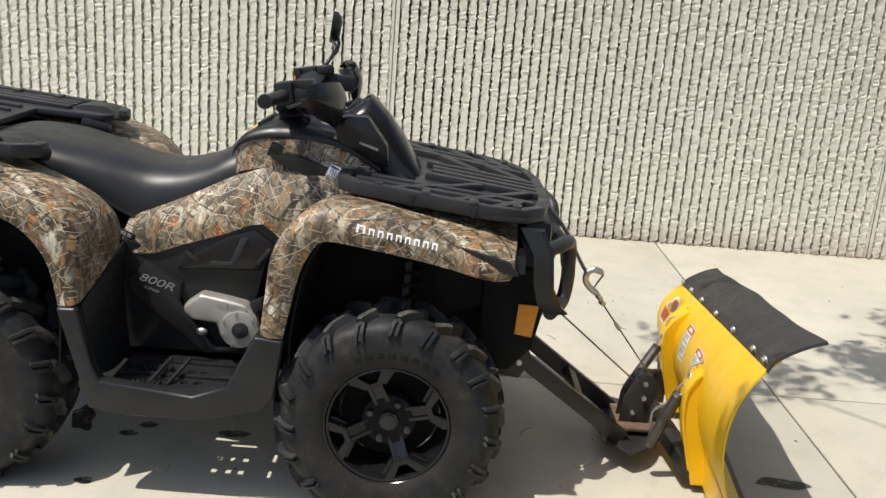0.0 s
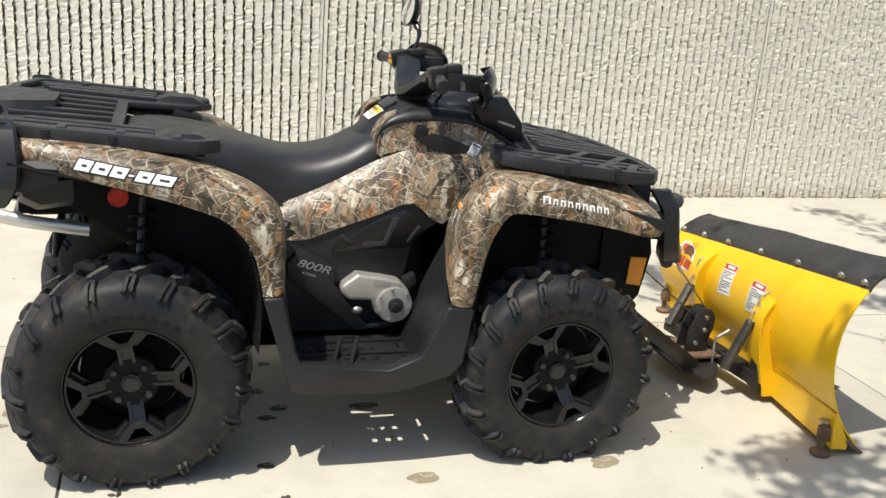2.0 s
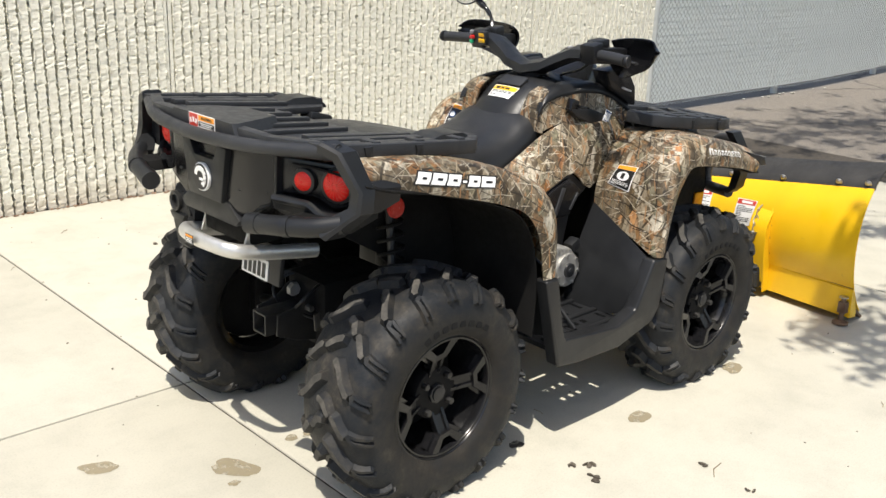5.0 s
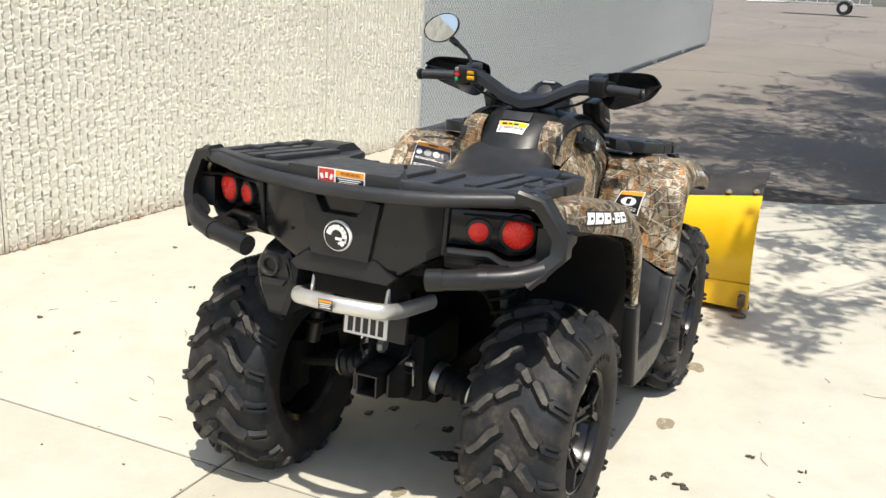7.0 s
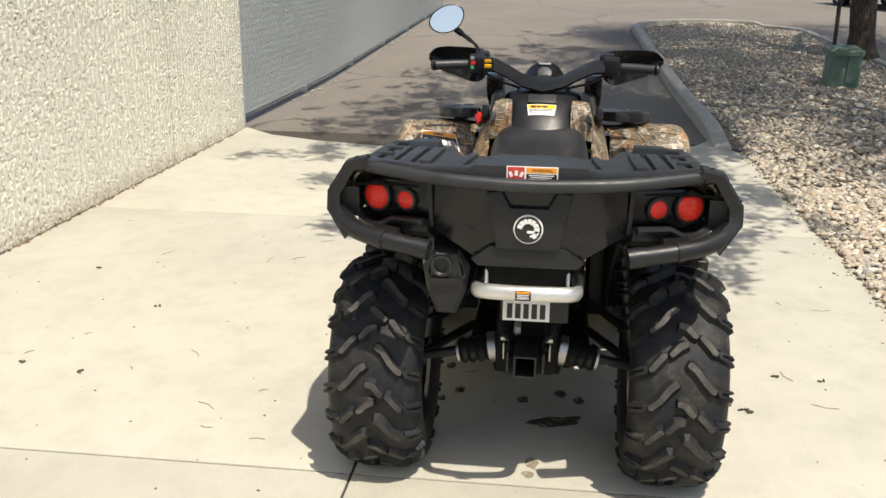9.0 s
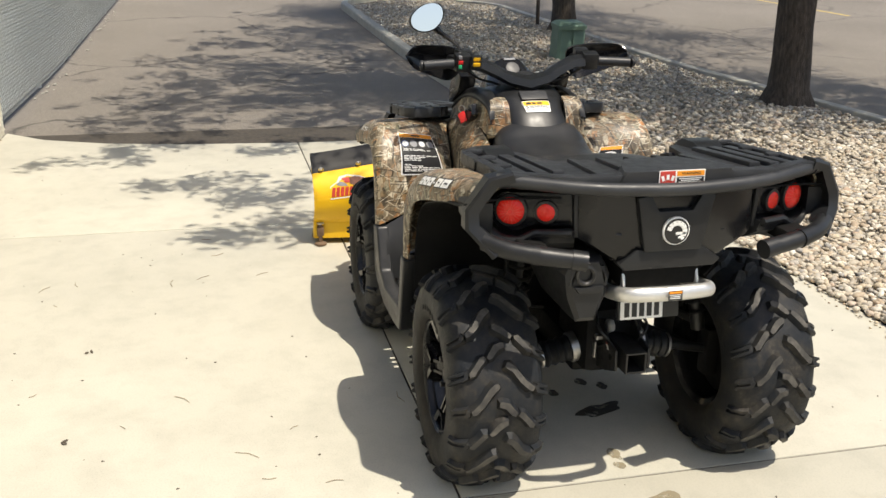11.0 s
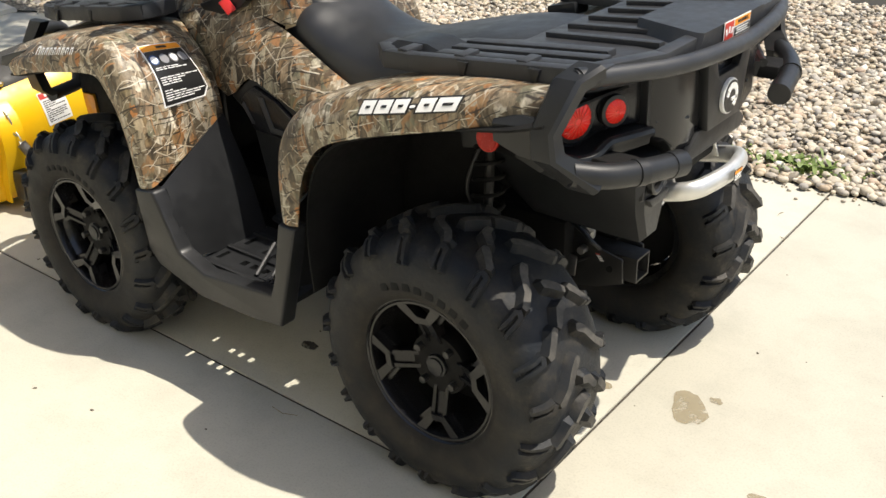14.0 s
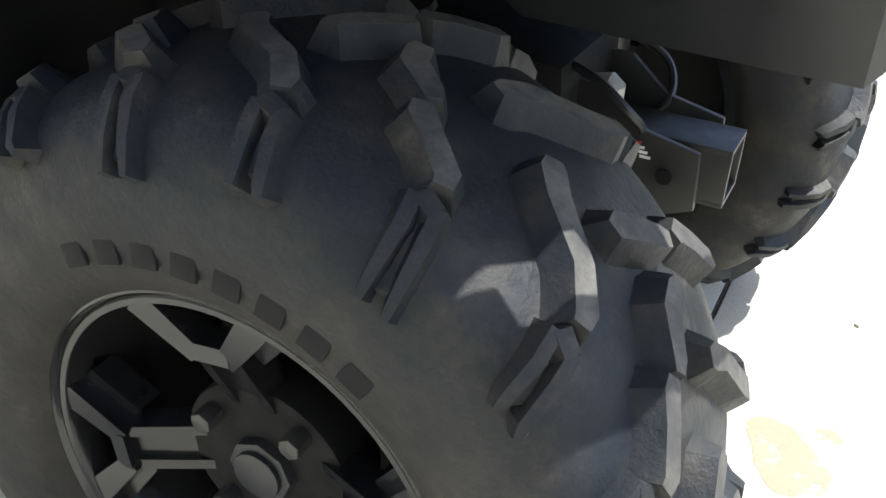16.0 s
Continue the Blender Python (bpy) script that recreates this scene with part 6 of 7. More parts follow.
    for y in (0.072, -0.072):
        part("bracket", plate([(-0.725, 0.372), (-0.745, 0.372), (-0.750, 0.428), (-0.728, 0.432)], "y", y - 0.003, y + 0.003, 0.002), ZINC, atv)
        hose = smooth_line([(-0.66, y * 0.6, 0.52), (-0.74, y, 0.515), (-0.79, y * 1.1, 0.488), (-0.80, y * 0.7, 0.45), (-0.74, y * 0.9, 0.41)], 6)
        part("brake_hose", tube(hose, 0.005, 8), PLASTIC, atv)
    part("skid_plate", box((1.1, 0.42, 0.006), (0.05, 0, 0.282), None, 0.002), SHADE_BLACK, atv)
    part("wiring", tube(smooth_line([(-0.62, 0.30, 0.78), (-0.60, 0.33, 0.66), (-0.68, 0.30, 0.56), (-0.60, 0.20, 0.5)], 6), 0.005, 6), STEEL, atv)
    part("wiring_clip", box((0.05, 0.012, 0.045), pose(-0.56, 0.262, 0.765, 0, 10, 0), None, 0.005), GREY, atv, "grey plastic clip")


make_underside()


# handlebar, guards, switches and mirror
def make_handlebar():
    bm = loft([[Vector((x, y, z)) for x, z in ((c[0] - 0.045, c[1] - 0.018), (c[0] - 0.038, c[1] + 0.010), (c[0], c[1] + 0.024), (c[0] + 0.045, c[1] + 0.012), (c[0] + 0.045, c[1] - 0.022), (c[0], c[1] - 0.032))] for y, c in zip((-0.235, -0.19, -0.13, -0.08, 0.0, 0.08, 0.13, 0.19, 0.235), ((0.275, 1.195), (0.275, 1.192), (0.262, 1.165), (0.248, 1.138), (0.238, 1.120), (0.248, 1.138), (0.262, 1.165), (0.275, 1.192), (0.275, 1.195)))])
    bar = part("handlebar", bevel(bm, 0.006), PLASTIC, atv, "black padded handlebar")
    part("steering_stem", tube([(0.30, 0, 1.02), (0.245, 0, 1.13)], 0.055, 14), PLASTIC, bar)

    def side(s):
        part("grip", tube([(0.262, s * 0.30, 1.192), (0.252, s * 0.36, 1.190), (0.235, s * 0.425, 1.188)], [0.0185, 0.019, 0.0185], 14), GREY, bar, "ribbed rubber grip")
        part("grip_end", disc(0.021, 0.012, pose(0.233, s * 0.43, 1.188, 90, 0, -14 * s), 16, None, 0.003), PLASTIC, bar)
        part("bar_tube", tube([(0.275, s * 0.20, 1.193), (0.262, s * 0.31, 1.192)], 0.013, 10), STEEL, bar)
        part("switch_block", box((0.055, 0.062, 0.066), pose(0.262, s * 0.262, 1.196, 0, -12, 0), None, 0.010), PLASTIC, bar)
        part("master_cylinder", box((0.06, 0.055, 0.032), pose(0.315, s * 0.245, 1.222, 0, -8, 10 * s), None, 0.008), PLASTIC, bar)
        part("brake_lever", tube(smooth_line([(0.33, s * 0.245, 1.195), (0.335, s * 0.30, 1.185), (0.318, s * 0.36, 1.178), (0.300, s * 0.42, 1.176)], 5), 0.006, 8, None, (1.4, 0.8)), STEEL, bar)
        rows = []
        for y, x, lo, hi in ((0.225, 0.432, 1.150, 1.228), (0.252, 0.440, 1.116, 1.236), (0.288, 0.440, 1.104, 1.242), (0.345, 0.428, 1.124, 1.247), (0.405, 0.402, 1.148, 1.249), (0.440, 0.380, 1.170, 1.243), (0.466, 0.358, 1.203, 1.220)):
            rows.append([(x - 0.022, s * y, lo), (x - 0.002, s * y, lo + (hi - lo) * 0.30), (x + 0.002, s * y, lo + (hi - lo) * 0.7), (x - 0.018, s * y, hi)])
        part("hand_guard", shell(rows, 0.005), GLOSS, bar, "black plastic hand guard")
        part("guard_stay", box((0.150, 0.044, 0.056), pose(0.362, s * 0.262, 1.182, 0, 3, 0), None, 0.012), PLASTIC, bar)
        part("cable", tube(smooth_line([(0.29, s * 0.245, 1.165), (0.30, s * 0.18, 1.125), (0.31, s * 0.10, 1.10), (0.33, s * 0.05, 1.06)], 6), 0.005, 7), STEEL, bar)

    both(side)
    for dy, dz, mat, size in ((0.016, 0.022, SILVER, 0.012), (0.014, 0.003, REDKEY, 0.016), (0.016, -0.013, GREENKEY, 0.011)):
        part("switch", box((0.012, size * 1.1, 0.013), pose(0.229, 0.262 + dy, 1.196 + dz, 0, -12, 0), None, 0.002), mat, bar)
    panel = part("switch_panel", box((0.02, 0.042, 0.050), pose(0.228, 0.216, 1.200, 0, -12, 0), None, 0.004), PLASTIC, bar)
    for dz in (0.011, -0.010):
        part("switch", box((0.010, 0.028, 0.014), pose(0.219, 0.216, 1.201 + dz, 0, -12, 0), None, 0.003), YELLOWKEY, bar)
    # mirror on the left side
    stalk = part("mirror", tube(smooth_line([(0.306, 0.252, 1.220), (0.326, 0.272, 1.258), (0.344, 0.318, 1.292), (0.336, 0.358, 1.322)], 5), [0.0065] * 8 + [0.009] * 4 + [0.013] * 4, 10), GLOSS, bar, "black rear-view mirror")
    m = pose(0.318, 0.390, 1.360, 0, 0, 6) @ pose(0, 0, 0, 0, 6.6, 0) @ pose(0, 0, 0, -26, 0, 0)
    rim = [(math.cos(a), math.sin(a)) for a in (2 * math.pi * k / 32 for k in range(32))]
    egg = lambda x, f: [m @ Vector((x, f * 0.074 * c * (1 + 0.10 * sn), f * 0.052 * sn)) for c, sn in rim]
    part("mirror_shell", loft([egg(0.030, 0.45), egg(0.026, 0.75), egg(0.010, 0.98), egg(-0.004, 1.0), egg(-0.006, 0.95), egg(-0.003, 0.93)]), PLASTIC, bar, "black mirror housing")
    bm = loft([egg(-0.0035, 0.93), egg(-0.0045, 0.92)])
    bar.location.z = -0.009
    part("mirror_glass", bm, GLASS, bar, "mirror glass")


make_handlebar()
tag = part("key_tag", box((0.010, 0.030, 0.042), pose(0.278, 0.252, 0.970, 0, 15, -41) @ pose(0, 0, 0, -32, 0, 0), None, 0.004), REDKEY, atv, "red fabric key tag")
part("key_ring", tube([(0.293 + 0.010 * math.cos(a), 0.252 + 0.010 * math.cos(a), 1.000 + 0.014 * math.sin(a)) for a in (2 * math.pi * k / 16 for k in range(17))], 0.0016, 5), ZINC, tag)


# front bumper with its tow strap
def make_front_bumper():
    def side(s):
        rings = [[Vector((x + dx * w, s * (y + dy), z)) for dx, dy in ((-1, -0.016), (-1, 0.016), (0.6, 0.020), (1, 0.010), (1, -0.010))] for x, y, z, w in ((1.02, 0.400, 0.865, 0.035), (1.055, 0.420, 0.80, 0.030), (1.065, 0.430, 0.70, 0.030), (1.09, 0.405, 0.635, 0.035), (1.12, 0.36, 0.60, 0.034))]
        part("bumper_upright", bevel(loft(rings), 0.005), PLASTIC, atv, "black front bumper upright")
        line = bent([(1.05, s * 0.41, 0.80), (1.12, s * 0.36, 0.815), (1.155, s * 0.25, 0.80), (1.165, s * 0.22, 0.66), (1.155, s * 0.23, 0.595), (1.10, s * 0.37, 0.60)], 0.04)
        part("bumper_loop", tube(line, 0.022, 12), GREY, atv)
        part("corner_reflector", plate([(1.008, 0.488), (1.014, 0.588), (1.078, 0.585), (1.064, 0.480)], "y", s * 0.262, s * 0.272, 0.002), AMBER, atv, "amber corner reflector")
        part("nose_side", plate([(0.90, 0.36), (0.90, 0.70), (1.08, 0.70), (1.10, 0.60), (1.07, 0.44), (1.0, 0.36)], "y", s * 0.235, s * 0.262, 0.006), SHADE_BLACK, atv)
        part("head_lamp", loft([[Vector((x, s * y, z)) for y, z in ((0.27, 0.745), (0.27, 0.80), (0.47, 0.80), (0.50, 0.755))] for x in (0.93, 1.0)]), GLOSS, atv, "dark head lamp")

    both(side)
    part("bumper_cross", tube(bent([(1.155, 0.235, 0.72), (1.175, 0, 0.73), (1.155, -0.235, 0.72)], 0.1), 0.020, 12), GREY, atv)
    part("nose", box((0.09, 0.40, 0.16), pose(1.06, 0, 0.76), None, 0.025), PLASTIC, atv)
    part("winch", tube([(1.06, 0.11, 0.52), (1.06, -0.11, 0.52)], 0.055, 18), STEEL, atv, "black electric winch")
    part("fairlead", box((0.03, 0.16, 0.05), (1.125, 0.02, 0.515), None, 0.008), STEEL, atv)
    strap = [(1.08, 0.04, 0.86), (1.13, 0.03, 0.82), (1.19, 0.02, 0.745), (1.235, 0.015, 0.665), (1.262, 0.012, 0.625)]
    part("tow_strap", tube(smooth_line(strap, 4), 0.012, 8, None, (1.7, 0.45)), INK, atv, "black webbing strap")


make_front_bumper()


# ---- snow plough ----
plough = thing("snow_plough", "worn yellow steel snow plough with a black rubber top flap", "snow plough")
PX = lambda y: 1.628 + 0.098 * (y + 0.70)
PTOP = lambda y: 0.612 - 0.151 * (y + 0.705)


def blade_point(y, u, off=0.0):
    """A point of the blade: u from the foot (0) to the top (1); off: metres behind its back."""
    z = 0.045 + u * (PTOP(y) - 0.045)
    bow = 0.1002 -0.6519 * u +1.0325 * u ** 2 -0.9081 * u ** 3 +0.4570 * u ** 4
    return Vector((PX(y) + bow - off, y, z))


def make_blade():
    ys = [-0.732 + 1.436 * k / 28 for k in range(29)]
    rows = [[blade_point(y, u / 16 * 1.05) for u in range(17)] for y in ys]
    own = loft(rows, closed=False)
    bmesh.ops.recalc_face_normals(own, faces=own.faces[:])
    bmesh.ops.solidify(own, geom=own.faces[:], thickness=0.006)
    part("blade", own, YELLOW, plough, "curved yellow blade with scratches")
    # rubber flap, leaning forwards, slightly wavy
    rows = []
    for k, y in enumerate(ys):
        base = blade_point(y, 1.0, 0.010)
        wave = 0.005 * math.sin(y * 7.0 + 1.2) + 0.002 * math.sin(y * 17 + 1)
        lift = 0.088 - 0.002 * (y + 0.7)
        rows.append([base + Vector((-0.004, 0, -0.010)), base + Vector((0.012, 0, 0.022)), base + Vector((0.048 + wave * 0.3, 0, lift * 0.55)), base + Vector((0.092 + wave * 0.6, 0, lift * 0.82)), base + Vector((0.138 + wave, -0.004, lift + wave * 0.4))])
    own = loft([smooth_line(r, 3) for r in rows], closed=False)
    bmesh.ops.recalc_face_normals(own, faces=own.faces[:])
    bmesh.ops.solidify(own, geom=own.faces[:], thickness=0.009)
    flap = part("rubber_flap", own, FLAP, plough, "black rubber snow deflector flap")
    for y in (-0.700, -0.571, -0.306, -0.038, 0.227, 0.45, 0.655):
        p = blade_point(y, 1.0, 0.014) + Vector((0.004, 0, 0.016))
        bm = disc(0.015, 0.004, Matrix.Translation(p) @ pose(0, 0, 0, 0, 64, 0), 18, None, 0.001)
        disc(0.009, 0.014, Matrix.Translation(p + Vector((-0.004, 0, 0.002))) @ pose(0, 0, 0, 0, 64, 0), 6, bm, 0.001)
        part("flap_bolt", bm, ZINC, flap, "zinc bolt and washer")
    # lower stiffener and cutting edge
    rings = []
    for y in (-0.732, 0.704):
        x = PX(y)
        rings.append([Vector((x - 0.004, y, 0.168)), Vector((x - 0.012, y, 0.162)), Vector((x - 0.002, y, 0.034)), Vector((x + 0.060, y, 0.026)), Vector((x + 0.064, y, 0.050))])
    part("stiffener", bevel(loft(rings), 0.003), YELLOW, plough, "yellow lower stiffener")
    rings = [[Vector((PX(y) + dx, y, z)) for dx, z in ((0.050, 0.055), (0.060, 0.062), (0.136, 0.010), (0.126, 0.003))] for y in (-0.732, 0.704)]
    part("cutting_edge", loft(rings), RUST, plough, "worn rusty cutting edge")
    part("edge_seam", tube([(PX(y) - 0.008, y, 0.170) for y in (-0.732, -0.33)], 0.0022, 6), RUST, plough, "dark seam along the stiffener")
    back = ((0.031, -0.040), (0.085, -0.052), (0.143, -0.067), (0.20, -0.082), (0.26, -0.094), (0.31, -0.098), (0.358, -0.094), (0.40, -0.070), (0.442, -0.020))
    for y0, grow in ((-0.28, 1.0), (0.28, 0.97)):
        for dy in (-0.038, 0.038):
            rows = []
            for z, d in back:
                z = 0.031 + (z - 0.031) * grow
                u = (z - 0.045) / (PTOP(y0 + dy) - 0.045)
                front = blade_point(y0 + dy, max(u, 0.0)) if z > 0.15 else Vector((PX(y0 + dy) + 0.030, y0 + dy, z))
                rear = Vector((min(PX(y0 + dy) + d, front.x - 0.004), y0 + dy, z))
                rows.append([Vector((front.x, front.y, z)), rear])
            own = loft(rows, closed=False)
            bmesh.ops.recalc_face_normals(own, faces=own.faces[:])
            bmesh.ops.solidify(own, geom=own.faces[:], thickness=0.006)
            part("rib", own, YELLOW, plough, "yellow upright rib")
        rows = []
        for z, d in back[1:]:
            z = 0.031 + (z - 0.031) * grow
            rows.append([Vector((PX(y0 + dy) + d, y0 + dy, z)) for dy in (-0.044, 0.044)])
        own = loft(rows, closed=False)
        bmesh.ops.recalc_face_normals(own, faces=own.faces[:])
        bmesh.ops.solidify(own, geom=own.faces[:], thickness=0.006)
        part("rib_cover", own, YELLOW, plough, "bent yellow rib cover")
        part("rib_bolt", disc(0.011, 0.012, pose(PX(y0) + 0.0, y0 - 0.044, 0.082, 90), 6, None, 0.002), RUST, plough)
        part("rib_weld", tube([blade_point(y0 - 0.045, u, 0.004) for u in (0.22, 0.35, 0.5, 0.62)], 0.0025, 6), RUST, plough, "dark weld seam")
    for y in (-0.705, 0.672):
        x = PX(y) - 0.010
        shoe = part("skid_shoe", loft([[Vector((x - 0.015 + r * math.cos(a), y + r * math.sin(a), z)) for a in (2 * math.pi * k / 20 for k in range(20))] for z, r in ((0.002, 0.024), (0.006, 0.034), (0.014, 0.034), (0.022, 0.016))]), RUST, plough, "rusty round skid shoe")
        part("shoe_stem", tube([(x - 0.015, y, 0.015), (x - 0.015, y, 0.125)], 0.011, 12), RUST, shoe)
        part("shoe_sleeve", box((0.040, 0.036, 0.052), (x - 0.010, y, 0.082), None, 0.005), RUST, shoe)
        part("shoe_tab", disc(0.020, 0.006, pose(x - 0.020, y, 0.130), 16, None, 0.002), ZINC, shoe)


def make_spring(top, bottom, eye):
    top, bottom, eye = Vector(top), Vector(bottom), Vector(eye)
    d = (bottom - top).normalized()
    e1 = d.cross(Vector((0, 1, 0))).normalized()
    e2 = d.cross(e1)
    turns, steps = 30, 10
    line = [top.lerp(bottom, k / (turns * steps)) + 0.0165 * (math.cos(2 * math.pi * k / steps) * e1 + math.sin(2 * math.pi * k / steps) * e2) for k in range(turns * steps + 1)]
    ob = part("return_spring", tube(line, 0.0036, 5), SPRING, plough, "grey steel return spring")
    gap = eye - top
    for k in range(3):
        c = top + gap * ((k + 0.5) / 3)
        side = e2 if k % 2 else e1
        g = gap.normalized() * gap.length / 4.4
        loop = [c + g * math.cos(a) + side * 0.011 * math.sin(a) for a in (2 * math.pi * j / 12 for j in range(13))]
        part("chain_link", tube(loop, 0.003, 6), ZINC, ob)
    part("eye_bolt", tube([eye - Vector((0.012, 0, 0)), eye + Vector((0.030, 0, 0.018))], 0.004, 8), ZINC, ob)


def make_push_frame():
    part("frame_root", box((0.10, 0.34, 0.10), pose(1.02, 0, 0.385, 0, 10, 0), None, 0.008), STEEL, plough, "black steel mount under the quad bike")
    for s in (1, -1):
        m = look((1.03, s * 0.135, 0.375), (1.43, s * 0.125, 0.085))
        bm = box((0.030, 0.055, 0.50), m @ pose(0, 0, -0.245), None, 0.005)
        part("push_arm", bm, STEEL, plough, "black box-section push arm")
        part("arm_lug", plate([(0.98, 0.30), (0.98, 0.44), (1.06, 0.43), (1.09, 0.36), (1.05, 0.29)], "y", s * 0.150, s * 0.158, 0.003), STEEL, plough)
        part("arm_bolt", disc(0.012, 0.02, pose(1.045, s * 0.165, 0.352, 90), 6, None, 0.002), ZINC, plough)
        part("blade_lug", box((0.07, 0.05, 0.12), pose(1.625, s * 0.28, 0.115), None, 0.006), STEEL, plough)
    part("arm_brace", box((0.035, 0.28, 0.035), pose(1.26, 0, 0.215, 0, 36, 0), None, 0.005), STEEL, plough)
    # quadrant with a toothed rim
    pts = [(1.36, -0.14), (1.36, 0.14)]
    for k in range(25):
        a = radians(78 - 156 * k / 24)
        pts.append((1.40 + 0.165 * math.cos(a), 0.235 * math.sin(a)))
    part("quadrant", plate(pts, "z", 0.072, 0.082, 0.002), STEEL, plough, "black swivel quadrant")
    part("cross_beam", box((0.06, 0.60, 0.055), pose(1.585, 0.0, 0.095, 0, 0, 90 - math.degrees(math.atan2(1, 0.098))), None, 0.006), STEEL, plough)
    part("turntable", box((0.16, 0.20, 0.012), pose(1.50, 0.0, 0.105), None, 0.003), RUST, plough, "muddy rusty turntable plate")
    for y in (-0.045, 0.015):
        tower = plate([(1.425, 0.085), (1.435, 0.20), (1.462, 0.262), (1.490, 0.292), (1.525, 0.290), (1.548, 0.255), (1.545, 0.205), (1.525, 0.155), (1.53, 0.085)], "y", y - 0.004, y + 0.004, 0.002)
        part("pulley_plate", tower, STEEL, plough, "black steel pulley plate")
    pulley = loft([[Vector((1.503 + r * math.cos(a), y, 0.258 + r * math.sin(a))) for a in (2 * math.pi * k / 28 for k in range(28))] for y, r in ((-0.036, 0.034), (-0.028, 0.034), (-0.022, 0.024), (-0.010, 0.024), (-0.004, 0.034), (0.006, 0.034))])
    part("pulley", pulley, STEEL, plough)
    for x, z in ((1.503, 0.258), (1.503, 0.205), (1.470, 0.150)):
        part("pulley_bolt", disc(0.009, 0.012, pose(x, -0.055, z, 90), 6, None, 0.0015), ZINC, plough)
    part("lock_pin", tube(bent([(1.53, -0.10, 0.08), (1.525, -0.10, 0.185), (1.575, -0.115, 0.225)], 0.02), 0.006, 8), ZINC, plough)
    make_spring((1.560, -0.262, 0.325), (1.495, -0.235, 0.118), (1.600, -0.255, 0.420))
    make_spring((1.608, 0.262, 0.285), (1.500, 0.215, 0.120), (1.650, 0.275, 0.392))


make_blade(), make_push_frame()

rope = thing("winch_cable", "steel winch cable with a forged hook, running over the plough's pulley", "winch cable", at=(1.14, 0.0, 0.51))


def roped(name, bm, mat, parent=None, label=""):
    bm.transform(Matrix.Translation((-1.14, 0.0, -0.51)))
    return part(name, bm, mat, parent or rope, label)


wrap = [(1.14, 0.0, 0.515), (1.482, -0.016, 0.243), (1.497, -0.016, 0.233), (1.515, -0.016, 0.236), (1.528, -0.016, 0.253), (1.522, -0.016, 0.278), (1.326, 0.022, 0.522)]
roped("cable", tube(bent(wrap, 0.02), 0.0032, 6), SPRING)
roped("cable_clamp", tube([(1.400, 0.008, 0.429), (1.382, 0.011, 0.452)], 0.007, 8), ZINC)
hook = bent([(1.330, 0.022, 0.520), (1.312, 0.022, 0.548), (1.285, 0.018, 0.565), (1.262, 0.015, 0.590), (1.262, 0.013, 0.622), (1.285, 0.012, 0.640), (1.315, 0.014, 0.628), (1.322, 0.015, 0.612)], 0.02)
h = roped("hook", tube(hook, [0.007] * 4 + [0.011] * (len(hook) - 8) + [0.008, 0.007, 0.005, 0.003], 10), ZINC, None, "forged steel hook")
roped("latch", tube([(1.296, 0.018, 0.572), (1.318, 0.015, 0.615)], 0.0035, 6), ZINC, h)
for k in (0, 1):
    roped("shackle_bolt", disc(0.009, 0.028, pose(1.318 + 0.012 * k, 0.022, 0.535 - 0.018 * k, 90, 0, 20), 10, None, 0.002), ZINC, h)


# ---- labels and marks on the vehicle and the plough ----
from mathutils.bvhtree import BVHTree


class Decal:
    """A printed sheet that follows the surface it sticks to; corners: top left, top right, bottom right, bottom left."""
    def __init__(self, host, corners, parent):
        me = host.data
        self.tree = BVHTree.FromPolygons([v.co[:] for v in me.vertices], [tuple(q.vertices) for q in me.polygons])
        self.c = [Vector(q) for q in corners]
        a, b, c, d = self.c
        self.out = (d - a).cross(b - a).normalized()
        self.parent = parent

    def at(self, u, v, lift):
        a, b, c, d = self.c
        p = a.lerp(b, u).lerp(d.lerp(c, u), v)
        hit, n, _, far = self.tree.ray_cast(p + self.out * 0.06, -self.out, 0.16)
        if hit is None:
            hit = p
        return hit + self.out * lift

    def sheet(self, name, mat, points=None, lift=0.0015, label="", parent=None, grid=6):
        """points: a polygon in 0..1 across and down; none: the whole sheet."""
        own = bmesh.new()
        if points is None or len(points) == 4:
            q = points or [(0, 0), (1, 0), (1, 1), (0, 1)]
            rows = []
            for i in range(grid + 1):
                t = i / grid
                l = (q[0][0] + (q[3][0] - q[0][0]) * t, q[0][1] + (q[3][1] - q[0][1]) * t)
                r = (q[1][0] + (q[2][0] - q[1][0]) * t, q[1][1] + (q[2][1] - q[1][1]) * t)
                rows.append([self.at(l[0] + (r[0] - l[0]) * j / grid, l[1] + (r[1] - l[1]) * j / grid, lift) for j in range(grid + 1)])
            joined(own, loft(rows, closed=False))
        else:
            own.faces.new([own.verts.new(self.at(u, v, lift)) for u, v in points])
        return part(name, own, mat, parent or self.parent, label)

    def rects(self, name, mat, boxes, lift=0.0028, parent=None, slant=0.0, grid=2):
        own = bmesh.new()
        for u0, v0, u1, v1 in boxes:
            rows = [[self.at(u0 + (u1 - u0) * i / grid + slant * (1 - (v0 + (v1 - v0) * j / grid)), v0 + (v1 - v0) * j / grid, lift) for i in range(grid + 1)] for j in range(grid + 1)]
            loft(rows, own, closed=False)
        return part(name, own, mat, parent or self.parent)


